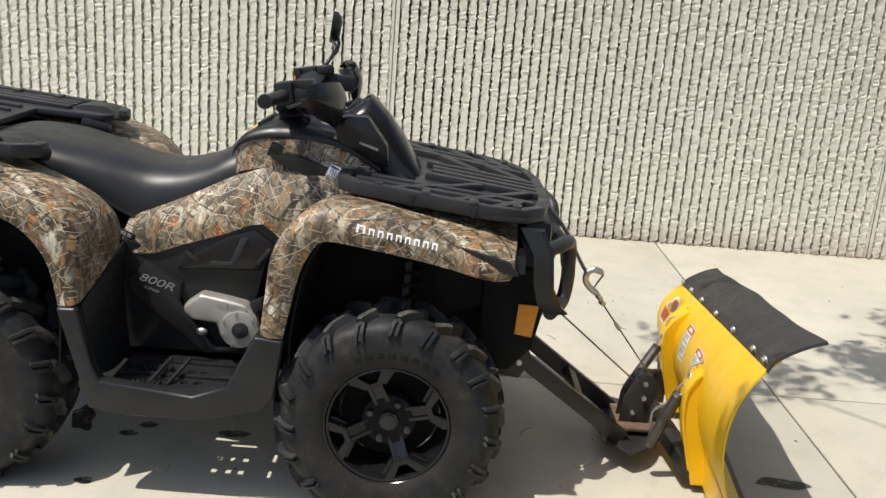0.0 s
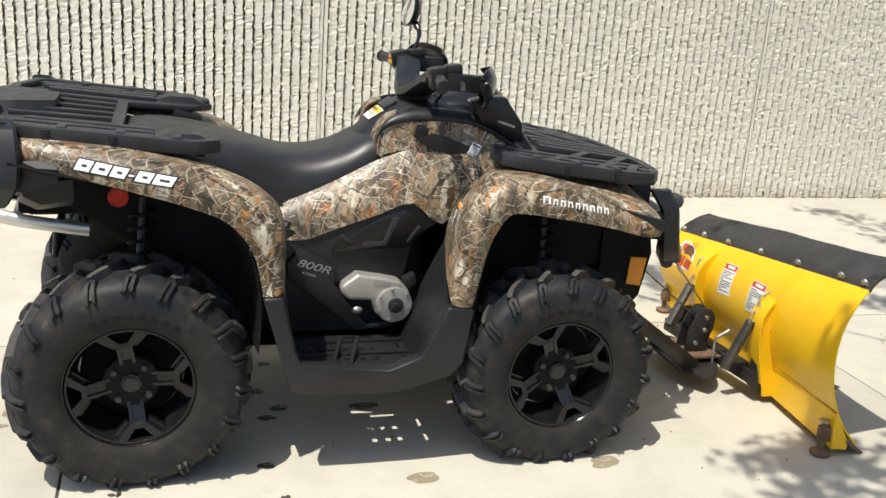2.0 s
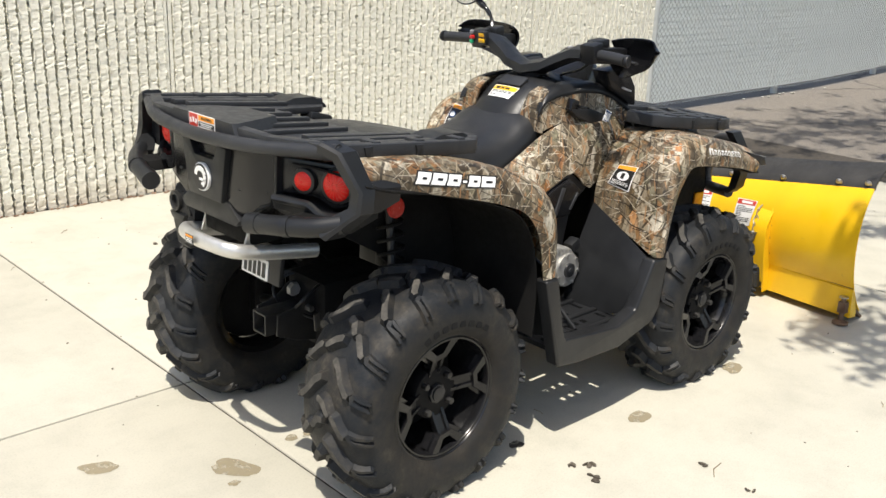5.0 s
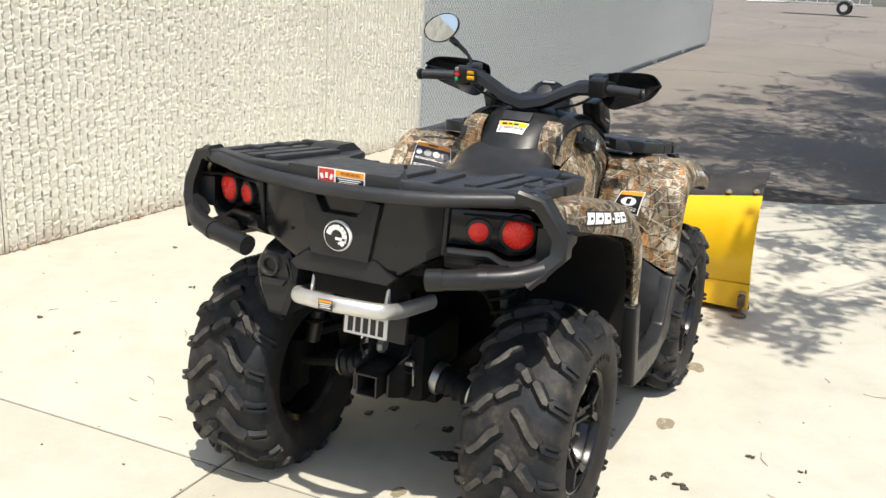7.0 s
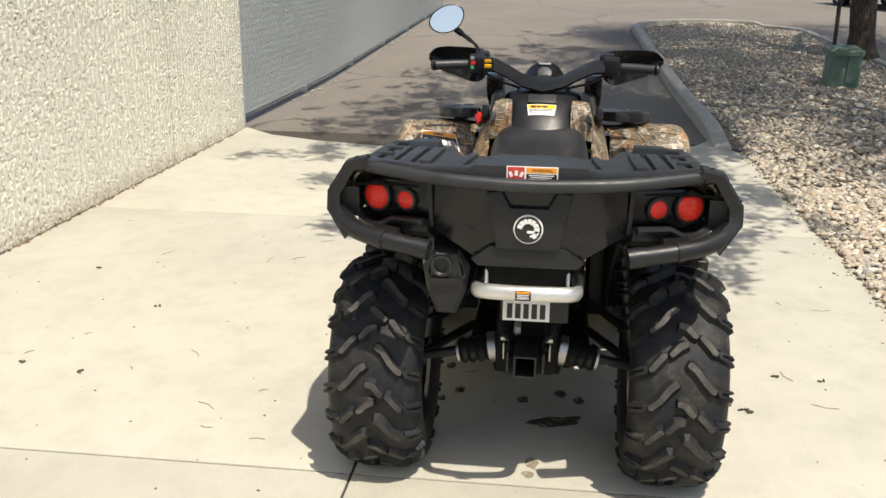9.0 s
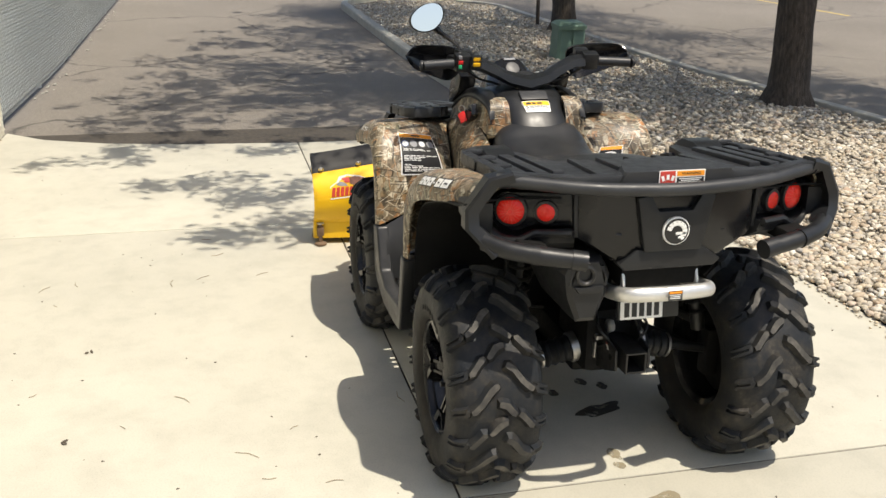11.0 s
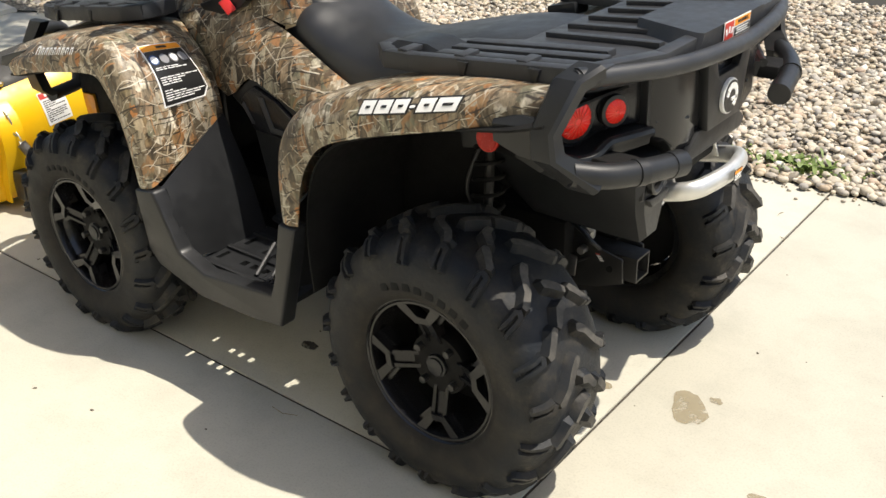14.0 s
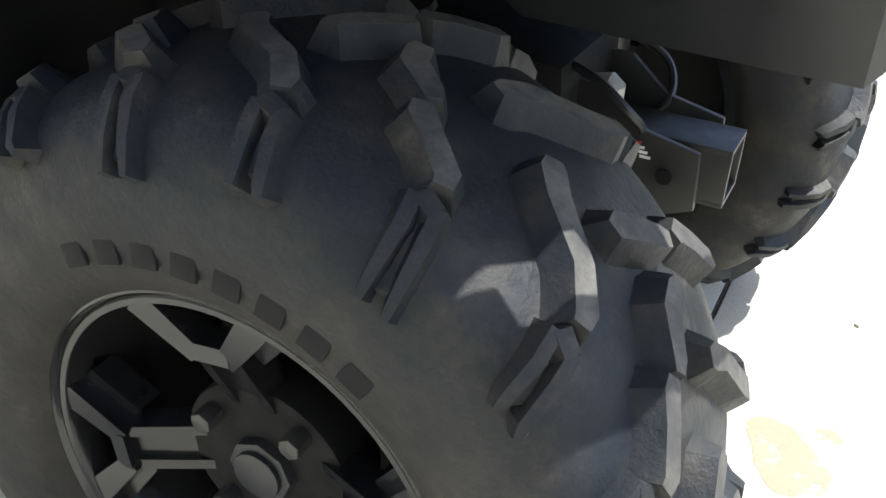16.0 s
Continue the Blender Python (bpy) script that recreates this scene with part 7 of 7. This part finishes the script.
def lettering(text, size, m, mat, parent, name="lettering", lean=0.0):
    cu = bpy.data.curves.new("text", "FONT")
    cu.body, cu.size, cu.align_x, cu.align_y, cu.shear, cu.extrude = text, size, "CENTER", "CENTER", lean, 0.0004
    tmp = new("text", cu)
    bpy.context.view_layer.update()
    me = bpy.data.meshes.new_from_object(tmp.evaluated_get(bpy.context.evaluated_depsgraph_get()))
    bpy.data.objects.remove(tmp)
    me.transform(m)
    me.materials.clear()
    me.materials.append(mat)
    ob = new(name, me)
    ob.name = name
    ob.parent = parent
    return ob


def named(start, side):
    """The part of the vehicle with that name on that side."""
    found = [o for o in atv.children if o.name.split(".")[0] == start]
    return max(found, key=lambda o: side * sum(v.co.y for v in o.data.vertices) / len(o.data.vertices))


def lines(rng, v0, v1, count, u0=0.07, u1=0.93):
    out = []
    for k in range(count):
        v = v0 + (v1 - v0) * k / count
        h = (v1 - v0) / count * 0.45
        u = u0
        while u < u1 - 0.06:
            w = min(rng.uniform(0.06, 0.20), u1 - u)
            out.append((u, v, u + w, v + h))
            u += w + 0.025
            if rng.random() < 0.12:
                break
    return out


def wide_mark(d, name):
    """A maker's name as six slanted white blocks with dark edges."""
    glyphs = [(0.02, 0.17), (0.19, 0.35), (0.37, 0.52), (0.545, 0.595), (0.62, 0.77), (0.79, 0.985)]
    back = d.rects(name, INK, [(a - 0.018, (0.40 if b - a < 0.1 else 0.02), b + 0.018, (0.72 if b - a < 0.1 else 1.0)) for a, b in glyphs], 0.0016, slant=0.04)
    tagged(back, "white name mark with dark edges")
    for a, b in glyphs:
        d.rects("mark_block", WHITE, [(a, (0.48 if b - a < 0.1 else 0.12), b, (0.64 if b - a < 0.1 else 0.90))], 0.0026, back, slant=0.04)
        if b - a > 0.1:
            d.rects("mark_gap", INK, [(a + 0.055, 0.42, b - 0.045, 0.58)], 0.0034, back, slant=0.04)


def make_marks():
    rng = random.Random(9)
    rf_r, rf_l = named("rear_fender", -1), named("rear_fender", 1)
    ff_r, ff_l = named("front_fender", -1), named("front_fender", 1)
    wide_mark(Decal(rf_r, [(-0.791, -0.562, 0.983), (-0.537, -0.603, 0.940), (-0.544, -0.606, 0.908), (-0.799, -0.563, 0.945)], atv), "name_mark")
    wide_mark(Decal(rf_l, [(-0.522, 0.597, 0.945), (-0.758, 0.562, 0.987), (-0.758, 0.570, 0.954), (-0.526, 0.604, 0.912)], atv), "name_mark")
    for host, tl, tr, h in ((ff_r, (0.520, -0.600, 0.891), (0.752, -0.586, 0.852), 0.021), (ff_l, (0.725, 0.582, 0.866), (0.510, 0.592, 0.901), 0.021)):
        tl, tr = Vector(tl), Vector(tr)
        d = Decal(host, [tl, tr, tr - Vector((0, 0, h)), tl - Vector((0, 0, h))], atv)
        glyphs = [(0.0, 0.125)] + [(0.145 + 0.107 * k, 0.225 + 0.107 * k) for k in range(8)]
        top = lambda a: 0.0 if a == 0.0 else 0.16
        mark = d.rects("model_mark", WHITE, [q for a, b in glyphs for q in ((a, top(a), a + (b - a) * 0.22, 1.0), (a + (b - a) * 0.62, top(a), a + (b - a) * 0.84, 1.0), (a + (b - a) * 0.22, 0.78 if int(a * 19) % 2 else top(a), a + (b - a) * 0.62, 1.0 if int(a * 19) % 2 else top(a) + 0.22))], 0.0018, slant=0.01)
        tagged(mark, "small white model mark")
    # large safety label on the left front mudguard
    d = Decal(ff_l, [(0.371, 0.498, 0.897), (0.392, 0.358, 0.877), (0.323, 0.314, 0.727), (0.288, 0.498, 0.742)], atv)
    label = d.sheet("safety_label", WHITE, [(0, 0), (1, 0), (1, 0.86), (0, 0.86)], 0.0022, "black safety label with an orange header", grid=10)
    d.sheet("label_foot", WHITE, [(0, 0.86), (1, 0.86), (0.86, 1), (0, 1)], 0.0022, parent=label)
    d.sheet("foot_field", INK, [(0.025, 0.85), (0.970, 0.85), (0.845, 0.978), (0.025, 0.978)], 0.0030, parent=label)
    d.sheet("label_field", INK, [(0.025, 0.12), (0.975, 0.12), (0.975, 0.85), (0.025, 0.85)], 0.0030, parent=label, grid=10)
    d.sheet("label_header", ORANGE, [(0.02, 0.015), (0.98, 0.015), (0.98, 0.115), (0.02, 0.115)], 0.0034, parent=label)
    d.rects("header_bar", INK, [(0.36, 0.045, 0.62, 0.085)], 0.0042, label)
    for k in range(4):
        c = 0.14 + 0.235 * k
        d.sheet("pictogram", SILVER if k else BLUEINK, [(c + 0.10 * math.cos(a), 0.27 + 0.085 * math.sin(a)) for a in (2 * math.pi * j / 16 for j in range(16))], 0.0040, parent=label)
        d.sheet("pictogram_ring", WHITE, [(c + 0.075 * math.cos(a), 0.27 + 0.064 * math.sin(a)) for a in (2 * math.pi * j / 12 for j in range(12))], 0.0045, parent=label) if k % 2 == 0 else None
    d.rects("print_line", WHITE, lines(rng, 0.40, 0.46, 2) + lines(rng, 0.56, 0.70, 4) + lines(rng, 0.76, 0.94, 5), 0.0042, label, grid=1)
    # small label on the right front mudguard
    d = Decal(ff_r, [(0.336, -0.367, 0.814), (0.320, -0.462, 0.822), (0.297, -0.444, 0.736), (0.316, -0.333, 0.745)], atv)
    label = d.sheet("caution_label", WHITE, None, 0.0020, "small black caution label with an orange header")
    d.sheet("label_field", INK, [(0.04, 0.20), (0.96, 0.20), (0.96, 0.97), (0.04, 0.97)], 0.0028, parent=label)
    d.sheet("label_header", ORANGE, [(0.03, 0.02), (0.97, 0.02), (0.97, 0.19), (0.03, 0.19)], 0.0030, parent=label)
    d.sheet("pictogram", WHITE, [(0.5 + 0.30 * math.cos(a), 0.48 + 0.20 * math.sin(a)) for a in (2 * math.pi * j / 18 for j in range(18))], 0.0036, parent=label)
    d.sheet("pictogram_bar", INK, [(0.42, 0.36), (0.58, 0.36), (0.58, 0.60), (0.42, 0.60)], 0.0042, parent=label, grid=1)
    d.rects("print_line", WHITE, lines(rng, 0.72, 0.95, 4, 0.1, 0.9), 0.0036, label, grid=1)
    # label on the console
    d = Decal(named("console", 1), [(0.141, 0.056, 1.048), (0.141, -0.056, 1.048), (0.094, -0.049, 1.013), (0.094, 0.049, 1.013)], atv)
    label = d.sheet("console_label", WHITE, None, 0.0030, "white warning label with a yellow header")
    d.sheet("label_header", YELLOWKEY, [(0.02, 0.05), (0.98, 0.05), (0.98, 0.42), (0.02, 0.42)], 0.0038, parent=label)
    d.rects("print_line", INK, [(0.12, 0.14, 0.30, 0.34), (0.34, 0.16, 0.70, 0.32)] + lines(rng, 0.48, 0.95, 4, 0.06, 0.94), 0.0044, label, grid=1)
    # label on the rack's block, facing backwards
    m = pose(-1.0645, -0.005, 1.040, 90, 0, -90)
    label = part("rack_label", box((0.135, 0.040, 0.001), m), WHITE, atv, "warning label with a red picture field")
    part("label_field", box((0.080, 0.018, 0.001), m @ pose(0.0245, -0.009, 0.0006)), INK, label)
    part("label_header", box((0.080, 0.014, 0.001), m @ pose(0.0245, 0.010, 0.0006)), ORANGE, label)
    part("picture_field", box((0.044, 0.035, 0.001), m @ pose(-0.0425, 0, 0.0006)), REDINK, label)
    bm = bmesh.new()
    for k in range(3):
        box((0.008, 0.014, 0.001), m @ pose(-0.056 + 0.014 * k, -0.002 + 0.003 * (k % 2), 0.0012, 0, 0, 20 - 20 * k), bm)
    part("picture_bar", bm, WHITE, label)
    bm = bmesh.new()
    for k in range(3):
        box((0.066 - 0.012 * (k % 2), 0.0022, 0.001), m @ pose(0.0235, -0.004 - 0.005 * k, 0.0012), bm)
    part("print_line", bm, WHITE, label)
    lettering("WARNING", 0.0115, m @ pose(0.026, 0.010, 0.0014), INK, label)
    # label on the grab bar
    m = pose(-1.1105, 0.006, 0.717, 90, 0, -90)
    label = part("bar_label", box((0.042, 0.028, 0.001), m, None), INK, atv, "small black label on the grab bar")
    part("label_header", box((0.038, 0.006, 0.001), m @ pose(0, 0.009, 0.0006)), ORANGE, label)
    bm = bmesh.new()
    for k in range(3):
        box((0.034 - 0.006 * (k % 2), 0.002, 0.001), m @ pose(-0.001, 0.002 - 0.005 * k, 0.0008), bm)
    part("print_line", bm, WHITE, label)
    # engine size on the right cover, blue tag by the pocket
    lettering("800R", 0.036, pose(-0.112, -0.2935, 0.578, 90, 16, 0) @ Matrix.Diagonal((1.5, 1, 1, 1)), SILVER, atv, "engine_size", 0.25)
    lettering("V-TWIN", 0.013, pose(-0.128, -0.2935, 0.553, 90, 16, 0), SILVER, atv, "engine_type", 0.25)
    tag = part("shop_tag", box((0.034, 0.002, 0.042), pose(0.412, -0.2385, 0.955, 0, 24, 0), None), WHITE, atv, "small blue and white tag")
    part("tag_field", box((0.029, 0.002, 0.036), pose(0.412, -0.2392, 0.955, 0, 24, 0)), BLUEINK, tag)
    bm = bmesh.new()
    for k in range(4):
        box((0.005, 0.002, 0.028), pose(0.401 + 0.0065 * k, -0.2400, 0.958 - 0.003 * k, 0, 24, 0), bm)
    part("tag_bar", bm, WHITE, tag)
    m = pose(-0.212, -0.262, 0.716, 90, 18, -12)
    trim = part("trim_badge", box((0.060, 0.022, 0.004), m, None, 0.002), INK, atv, "small dark trim badge")
    bm = bmesh.new()
    box((0.018, 0.012, 0.002), m @ pose(-0.010, 0, 0.0025), bm)
    box((0.014, 0.012, 0.002), m @ pose(0.010, 0, 0.0025), bm)
    part("badge_bar", bm, SILVER, trim)

    # plough: two white labels and the maker's picture
    blade = next(o for o in plough.children if o.name.split(".")[0] == "blade")
    for c in ([(1.687, 0.123, 0.428), (1.676, 0.021, 0.440), (1.642, 0.012, 0.318), (1.652, 0.113, 0.301)], [(1.651, -0.126, 0.438), (1.638, -0.231, 0.446), (1.621, -0.212, 0.326), (1.630, -0.124, 0.313)]):
        d = Decal(blade, c, plough)
        label = d.sheet("warning_label", WHITE, None, 0.0016, "white warning label with a red header")
        d.sheet("label_header", REDINK, [(0.03, 0.02), (0.97, 0.02), (0.97, 0.20), (0.03, 0.20)], 0.0024, parent=label)
        d.rects("header_bar", WHITE, [(0.25, 0.06, 0.80, 0.15)], 0.0030, label)
        d.rects("print_line", INK, lines(rng, 0.26, 0.95, 11, 0.08, 0.92), 0.0024, label, grid=1)
    d = Decal(blade, [(1.762, 0.596, 0.396), (1.712, 0.366, 0.394), (1.679, 0.377, 0.277), (1.701, 0.621, 0.269)], plough)
    logo = d.sheet("maker_picture", WHITE, [(0.0, 0.52), (0.14, 0.30), (0.16, 0.10), (0.34, 0.0), (0.62, 0.02), (0.84, 0.16), (0.88, 0.34), (1.0, 0.40), (0.97, 0.88), (0.5, 0.94), (0.03, 1.0)], 0.0016, "white, brown and red maker's picture")
    d.sheet("picture_shape", BROWNINK, [(0.40, 0.12), (0.55, 0.06), (0.72, 0.10), (0.82, 0.22), (0.80, 0.34), (0.84, 0.46), (0.74, 0.38), (0.60, 0.40), (0.52, 0.46), (0.44, 0.38)], 0.0024, parent=logo)
    d.sheet("picture_shade", REDINK, [(0.22, 0.16), (0.40, 0.10), (0.44, 0.34), (0.34, 0.36)], 0.0024, parent=logo)
    d.sheet("picture_snow", SILVER, [(0.12, 0.44), (0.20, 0.30), (0.32, 0.36), (0.40, 0.48), (0.24, 0.50)], 0.0024, parent=logo)
    d.rects("picture_bar", REDINK, [(0.05 + 0.098 * k, 0.56 - 0.012 * k, 0.125 + 0.098 * k, 0.92 - 0.010 * k) for k in range(6)] + [(0.68 + 0.075 * k, 0.51, 0.735 + 0.075 * k, 0.86) for k in range(4)], 0.0030, logo)


make_marks()


# ---- marks on the ground and small loose things ----
def make_blob(name, at, size, mat, label, category, seed, turn=0.0):
    rng = random.Random(seed)
    n = 26
    pts = []
    for k in range(n):
        a = 2 * math.pi * k / n
        r = 1 + 0.35 * noise.noise(Vector((math.cos(a) * 1.3 + seed, math.sin(a) * 1.3, seed * 0.7))) + rng.uniform(-0.06, 0.06)
        pts.append((size[0] * r * math.cos(a), size[1] * r * math.sin(a)))
    bm = bmesh.new()
    bm.faces.new([bm.verts.new((u, v, 0)) for u, v in pts])
    ob = part(name, bm, mat)
    ob.matrix_world = pose(*at, 0.0018, 0, 0, turn)
    tagged(ob, label, category, kind="structure")


for i, (x, y, w, h, turn) in enumerate(((-0.42, -0.11, 0.075, 0.030, -70), (-0.26, 0.02, 0.020, 0.016, 0), (-0.29, 0.32, 0.018, 0.012, 0), (-0.19, -0.12, 0.022, 0.016, 20), (0.01, 0.32, 0.024, 0.014, 0), (-0.27, -0.51, 0.020, 0.016, 10), (0.10, -0.14, 0.040, 0.020, 0), (1.97, -0.21, 0.075, 0.026, 0), (-0.24, -0.19, 0.022, 0.016, 0), (-0.21, 0.26, 0.02, 0.013, 0))):
    make_blob("oil_stain", (x, y), (w * 1.3, h * 1.3), OIL, "dark dried oil drip on the concrete", "oil stain", i + 3, turn)
for i, (x, y, w, h, turn) in enumerate(((-1.03, -0.06, 0.075, 0.045, -60), (-1.078, -0.135, 0.018, 0.014, 0), (-1.34, 0.19, 0.055, 0.034, -40), (-0.73, -0.03, 0.035, 0.022, 0), (0.82, -0.645, 0.055, 0.035, 20), (-0.80, -0.02, 0.022, 0.018, 0), (0.20, -0.65, 0.05, 0.03, 0))):
    make_blob("damp_stain", (x, y), (w, h), WET, "damp brown stain on the concrete", "stain", i + 31, turn)


def make_bits():
    rng = random.Random(5)
    bm = bmesh.new()
    spots = [(-0.24, -0.81), (0.10, -0.97), (-0.19, -0.74), (0.07, -1.14), (-0.71, -0.60), (0.48, 1.77), (0.99, 2.31), (-0.21, 2.04), (-0.27, 1.77), (-0.24, -0.71), (-0.23, -0.79)]
    for x, y in spots:
        for _ in range(3):
            ball(rng.uniform(0.005, 0.011), pose(x + rng.uniform(-0.012, 0.012), y + rng.uniform(-0.012, 0.012), 0.004, rng.uniform(0, 90), 0, rng.uniform(0, 180)) @ Matrix.Diagonal((1.5, 0.9, 0.5, 1)), bm, 1)
    for _ in range(240):
        x, y = rng.uniform(-3.0, 4.3), rng.uniform(-1.65, 2.8)
        ball(rng.uniform(0.0015, 0.0045), pose(x, y, 0.001, 0, 0, rng.uniform(0, 180)) @ Matrix.Diagonal((1.6, 1, 0.5, 1)), bm, 1)
    tagged(part("crumbs", bm, simple("dry_soil", (0.05, 0.04, 0.03), (0.12, 0.10, 0.075), 30, (0.8, 0.9))), "dry soil crumbs scattered on the concrete", "crumbs", kind="stuff")
    bm = bmesh.new()
    for _ in range(46):
        x, y = rng.uniform(-2.6, 2.5), rng.uniform(-1.6, 2.6)
        a, l = rng.uniform(0, 6.28), rng.uniform(0.012, 0.05)
        d = Vector((math.cos(a), math.sin(a), 0)) * l
        c = Vector((x, y, 0.003))
        tube([c - d, c + Vector((-d.y, d.x, 0)) * 0.25, c + d], 0.0012, 4, bm)
    tagged(part("twigs", bm, simple("dry_twig", (0.16, 0.12, 0.07), (0.34, 0.27, 0.17), 20, (0.7, 0.9))), "dry grass stems and twigs on the concrete", "twigs", kind="stuff")


def make_weeds(at, count, wide, seed, label):
    rng = random.Random(seed)
    bm = bmesh.new()
    for _ in range(count):
        a, r = rng.uniform(0, 6.28), abs(rng.gauss(0, wide))
        c = Vector((at[0] + math.cos(a) * r * 1.6, at[1] + math.sin(a) * r * 0.7, 0.01))
        t = rng.uniform(0, 6.28)
        out = Vector((math.cos(t), math.sin(t), 0))
        l, w = rng.uniform(0.03, 0.08), rng.uniform(0.006, 0.012)
        side = Vector((-out.y, out.x, 0)) * w
        tip = c + out * l * 0.7 + Vector((0, 0, l * rng.uniform(0.3, 0.8)))
        mid = c.lerp(tip, 0.55) + Vector((0, 0, 0.012))
        v = [bm.verts.new(q) for q in (c, mid + side, tip, mid - side)]
        bm.faces.new(v)
    tagged(part("weeds", bm, WEED), label, "weeds", kind="stuff")


make_bits()
make_weeds((-0.66, -1.83), 260, 0.09, 3, "low green weeds at the edge of the stones")
make_weeds((-0.75, -1.80), 90, 0.06, 5, "low green weeds beside the concrete")
make_weeds((0.26, -3.02), 160, 0.10, 8, "a leafy weed growing among the stones")


# ---- things far down the road ----
def make_trailer():
    tr = thing("utility_trailer", "low silver utility trailer parked far down the asphalt", "trailer", at=(44.5, 1.9, rise(44.5)))
    for y in (1.6, -1.6):
        part("side_rail", box((1.3, 0.05, 0.10), (0, y * 0.55, 0.62), None, 0.01), ALU, tr)
    part("deck", box((1.5, 3.6, 0.07), (0, 0, 0.48), None, 0.01), ALU, tr)
    for k in range(9):
        part("stake_post", box((0.05, 0.05, 0.30), (-0.72, -1.75 + 0.44 * k, 0.66), None, 0.006), ALU, tr)
    part("top_rail", box((0.05, 3.6, 0.05), (-0.72, 0, 0.80), None, 0.008), ALU, tr)
    part("drawbar", tube([(0, 1.7, 0.46), (0, 3.6, 0.40)], 0.05, 8), ALU, tr)
    for x in (-0.80, 0.80):
        w = part("wheel", tube([(x - 0.09, -0.7, 0.30), (x + 0.09, -0.7, 0.30)], 0.30, 20), RUBBER, tr)
        part("rim", tube([(x - 0.10, -0.7, 0.30), (x + 0.10, -0.7, 0.30)], 0.16, 16), ALU, w)
        part("mudguard", tube([(x, -1.1, 0.42), (x, -0.95, 0.62), (x, -0.45, 0.62), (x, -0.3, 0.42)], 0.09, 8, None, (1, 0.2)), ALU, tr)


def make_car():
    car = thing("parked_car", "dark parked car across the far road", "car", at=(24.2, -9.0, rise(24.2)))
    prof = [(-2.1, 0.35), (-2.15, 0.75), (-1.95, 0.92), (-1.1, 1.0), (-0.5, 1.40), (0.8, 1.42), (1.5, 1.02), (2.1, 0.92), (2.2, 0.6), (2.1, 0.32)]
    part("body", plate(prof, "y", -0.85, 0.85, 0.06), CARPAINT, car)
    for s in (-1, 1):
        part("side_glass", plate([(-1.0, 1.02), (-0.48, 1.33), (0.75, 1.35), (1.3, 1.04)], "y", s * 0.855, s * 0.865, 0.004), GLOSS, car)
        for x in (-1.35, 1.35):
            w = part("wheel", tube([(x, s * 0.68, 0.32), (x, s * 0.88, 0.32)], 0.32, 24), RUBBER, car)
            part("rim", tube([(x, s * 0.68, 0.32), (x, s * 0.895, 0.32)], 0.19, 18), ALU, w)
    car.rotation_euler = (0, 0, radians(20))


def make_road_line():
    xs = [15 + k for k in range(24)]
    bm = loft([[Vector((x, y, rise(x) - 0.010)) for y in (-12.30, -12.19)] for x in xs], closed=False)
    tagged(part("road_line", bm, simple("worn_yellow_line", (0.45, 0.33, 0.08), (0.58, 0.44, 0.14), 9, (0.7, 0.9))), "thin worn yellow line painted on the far road", "road marking", kind="structure")


make_trailer(), make_car(), make_road_line()
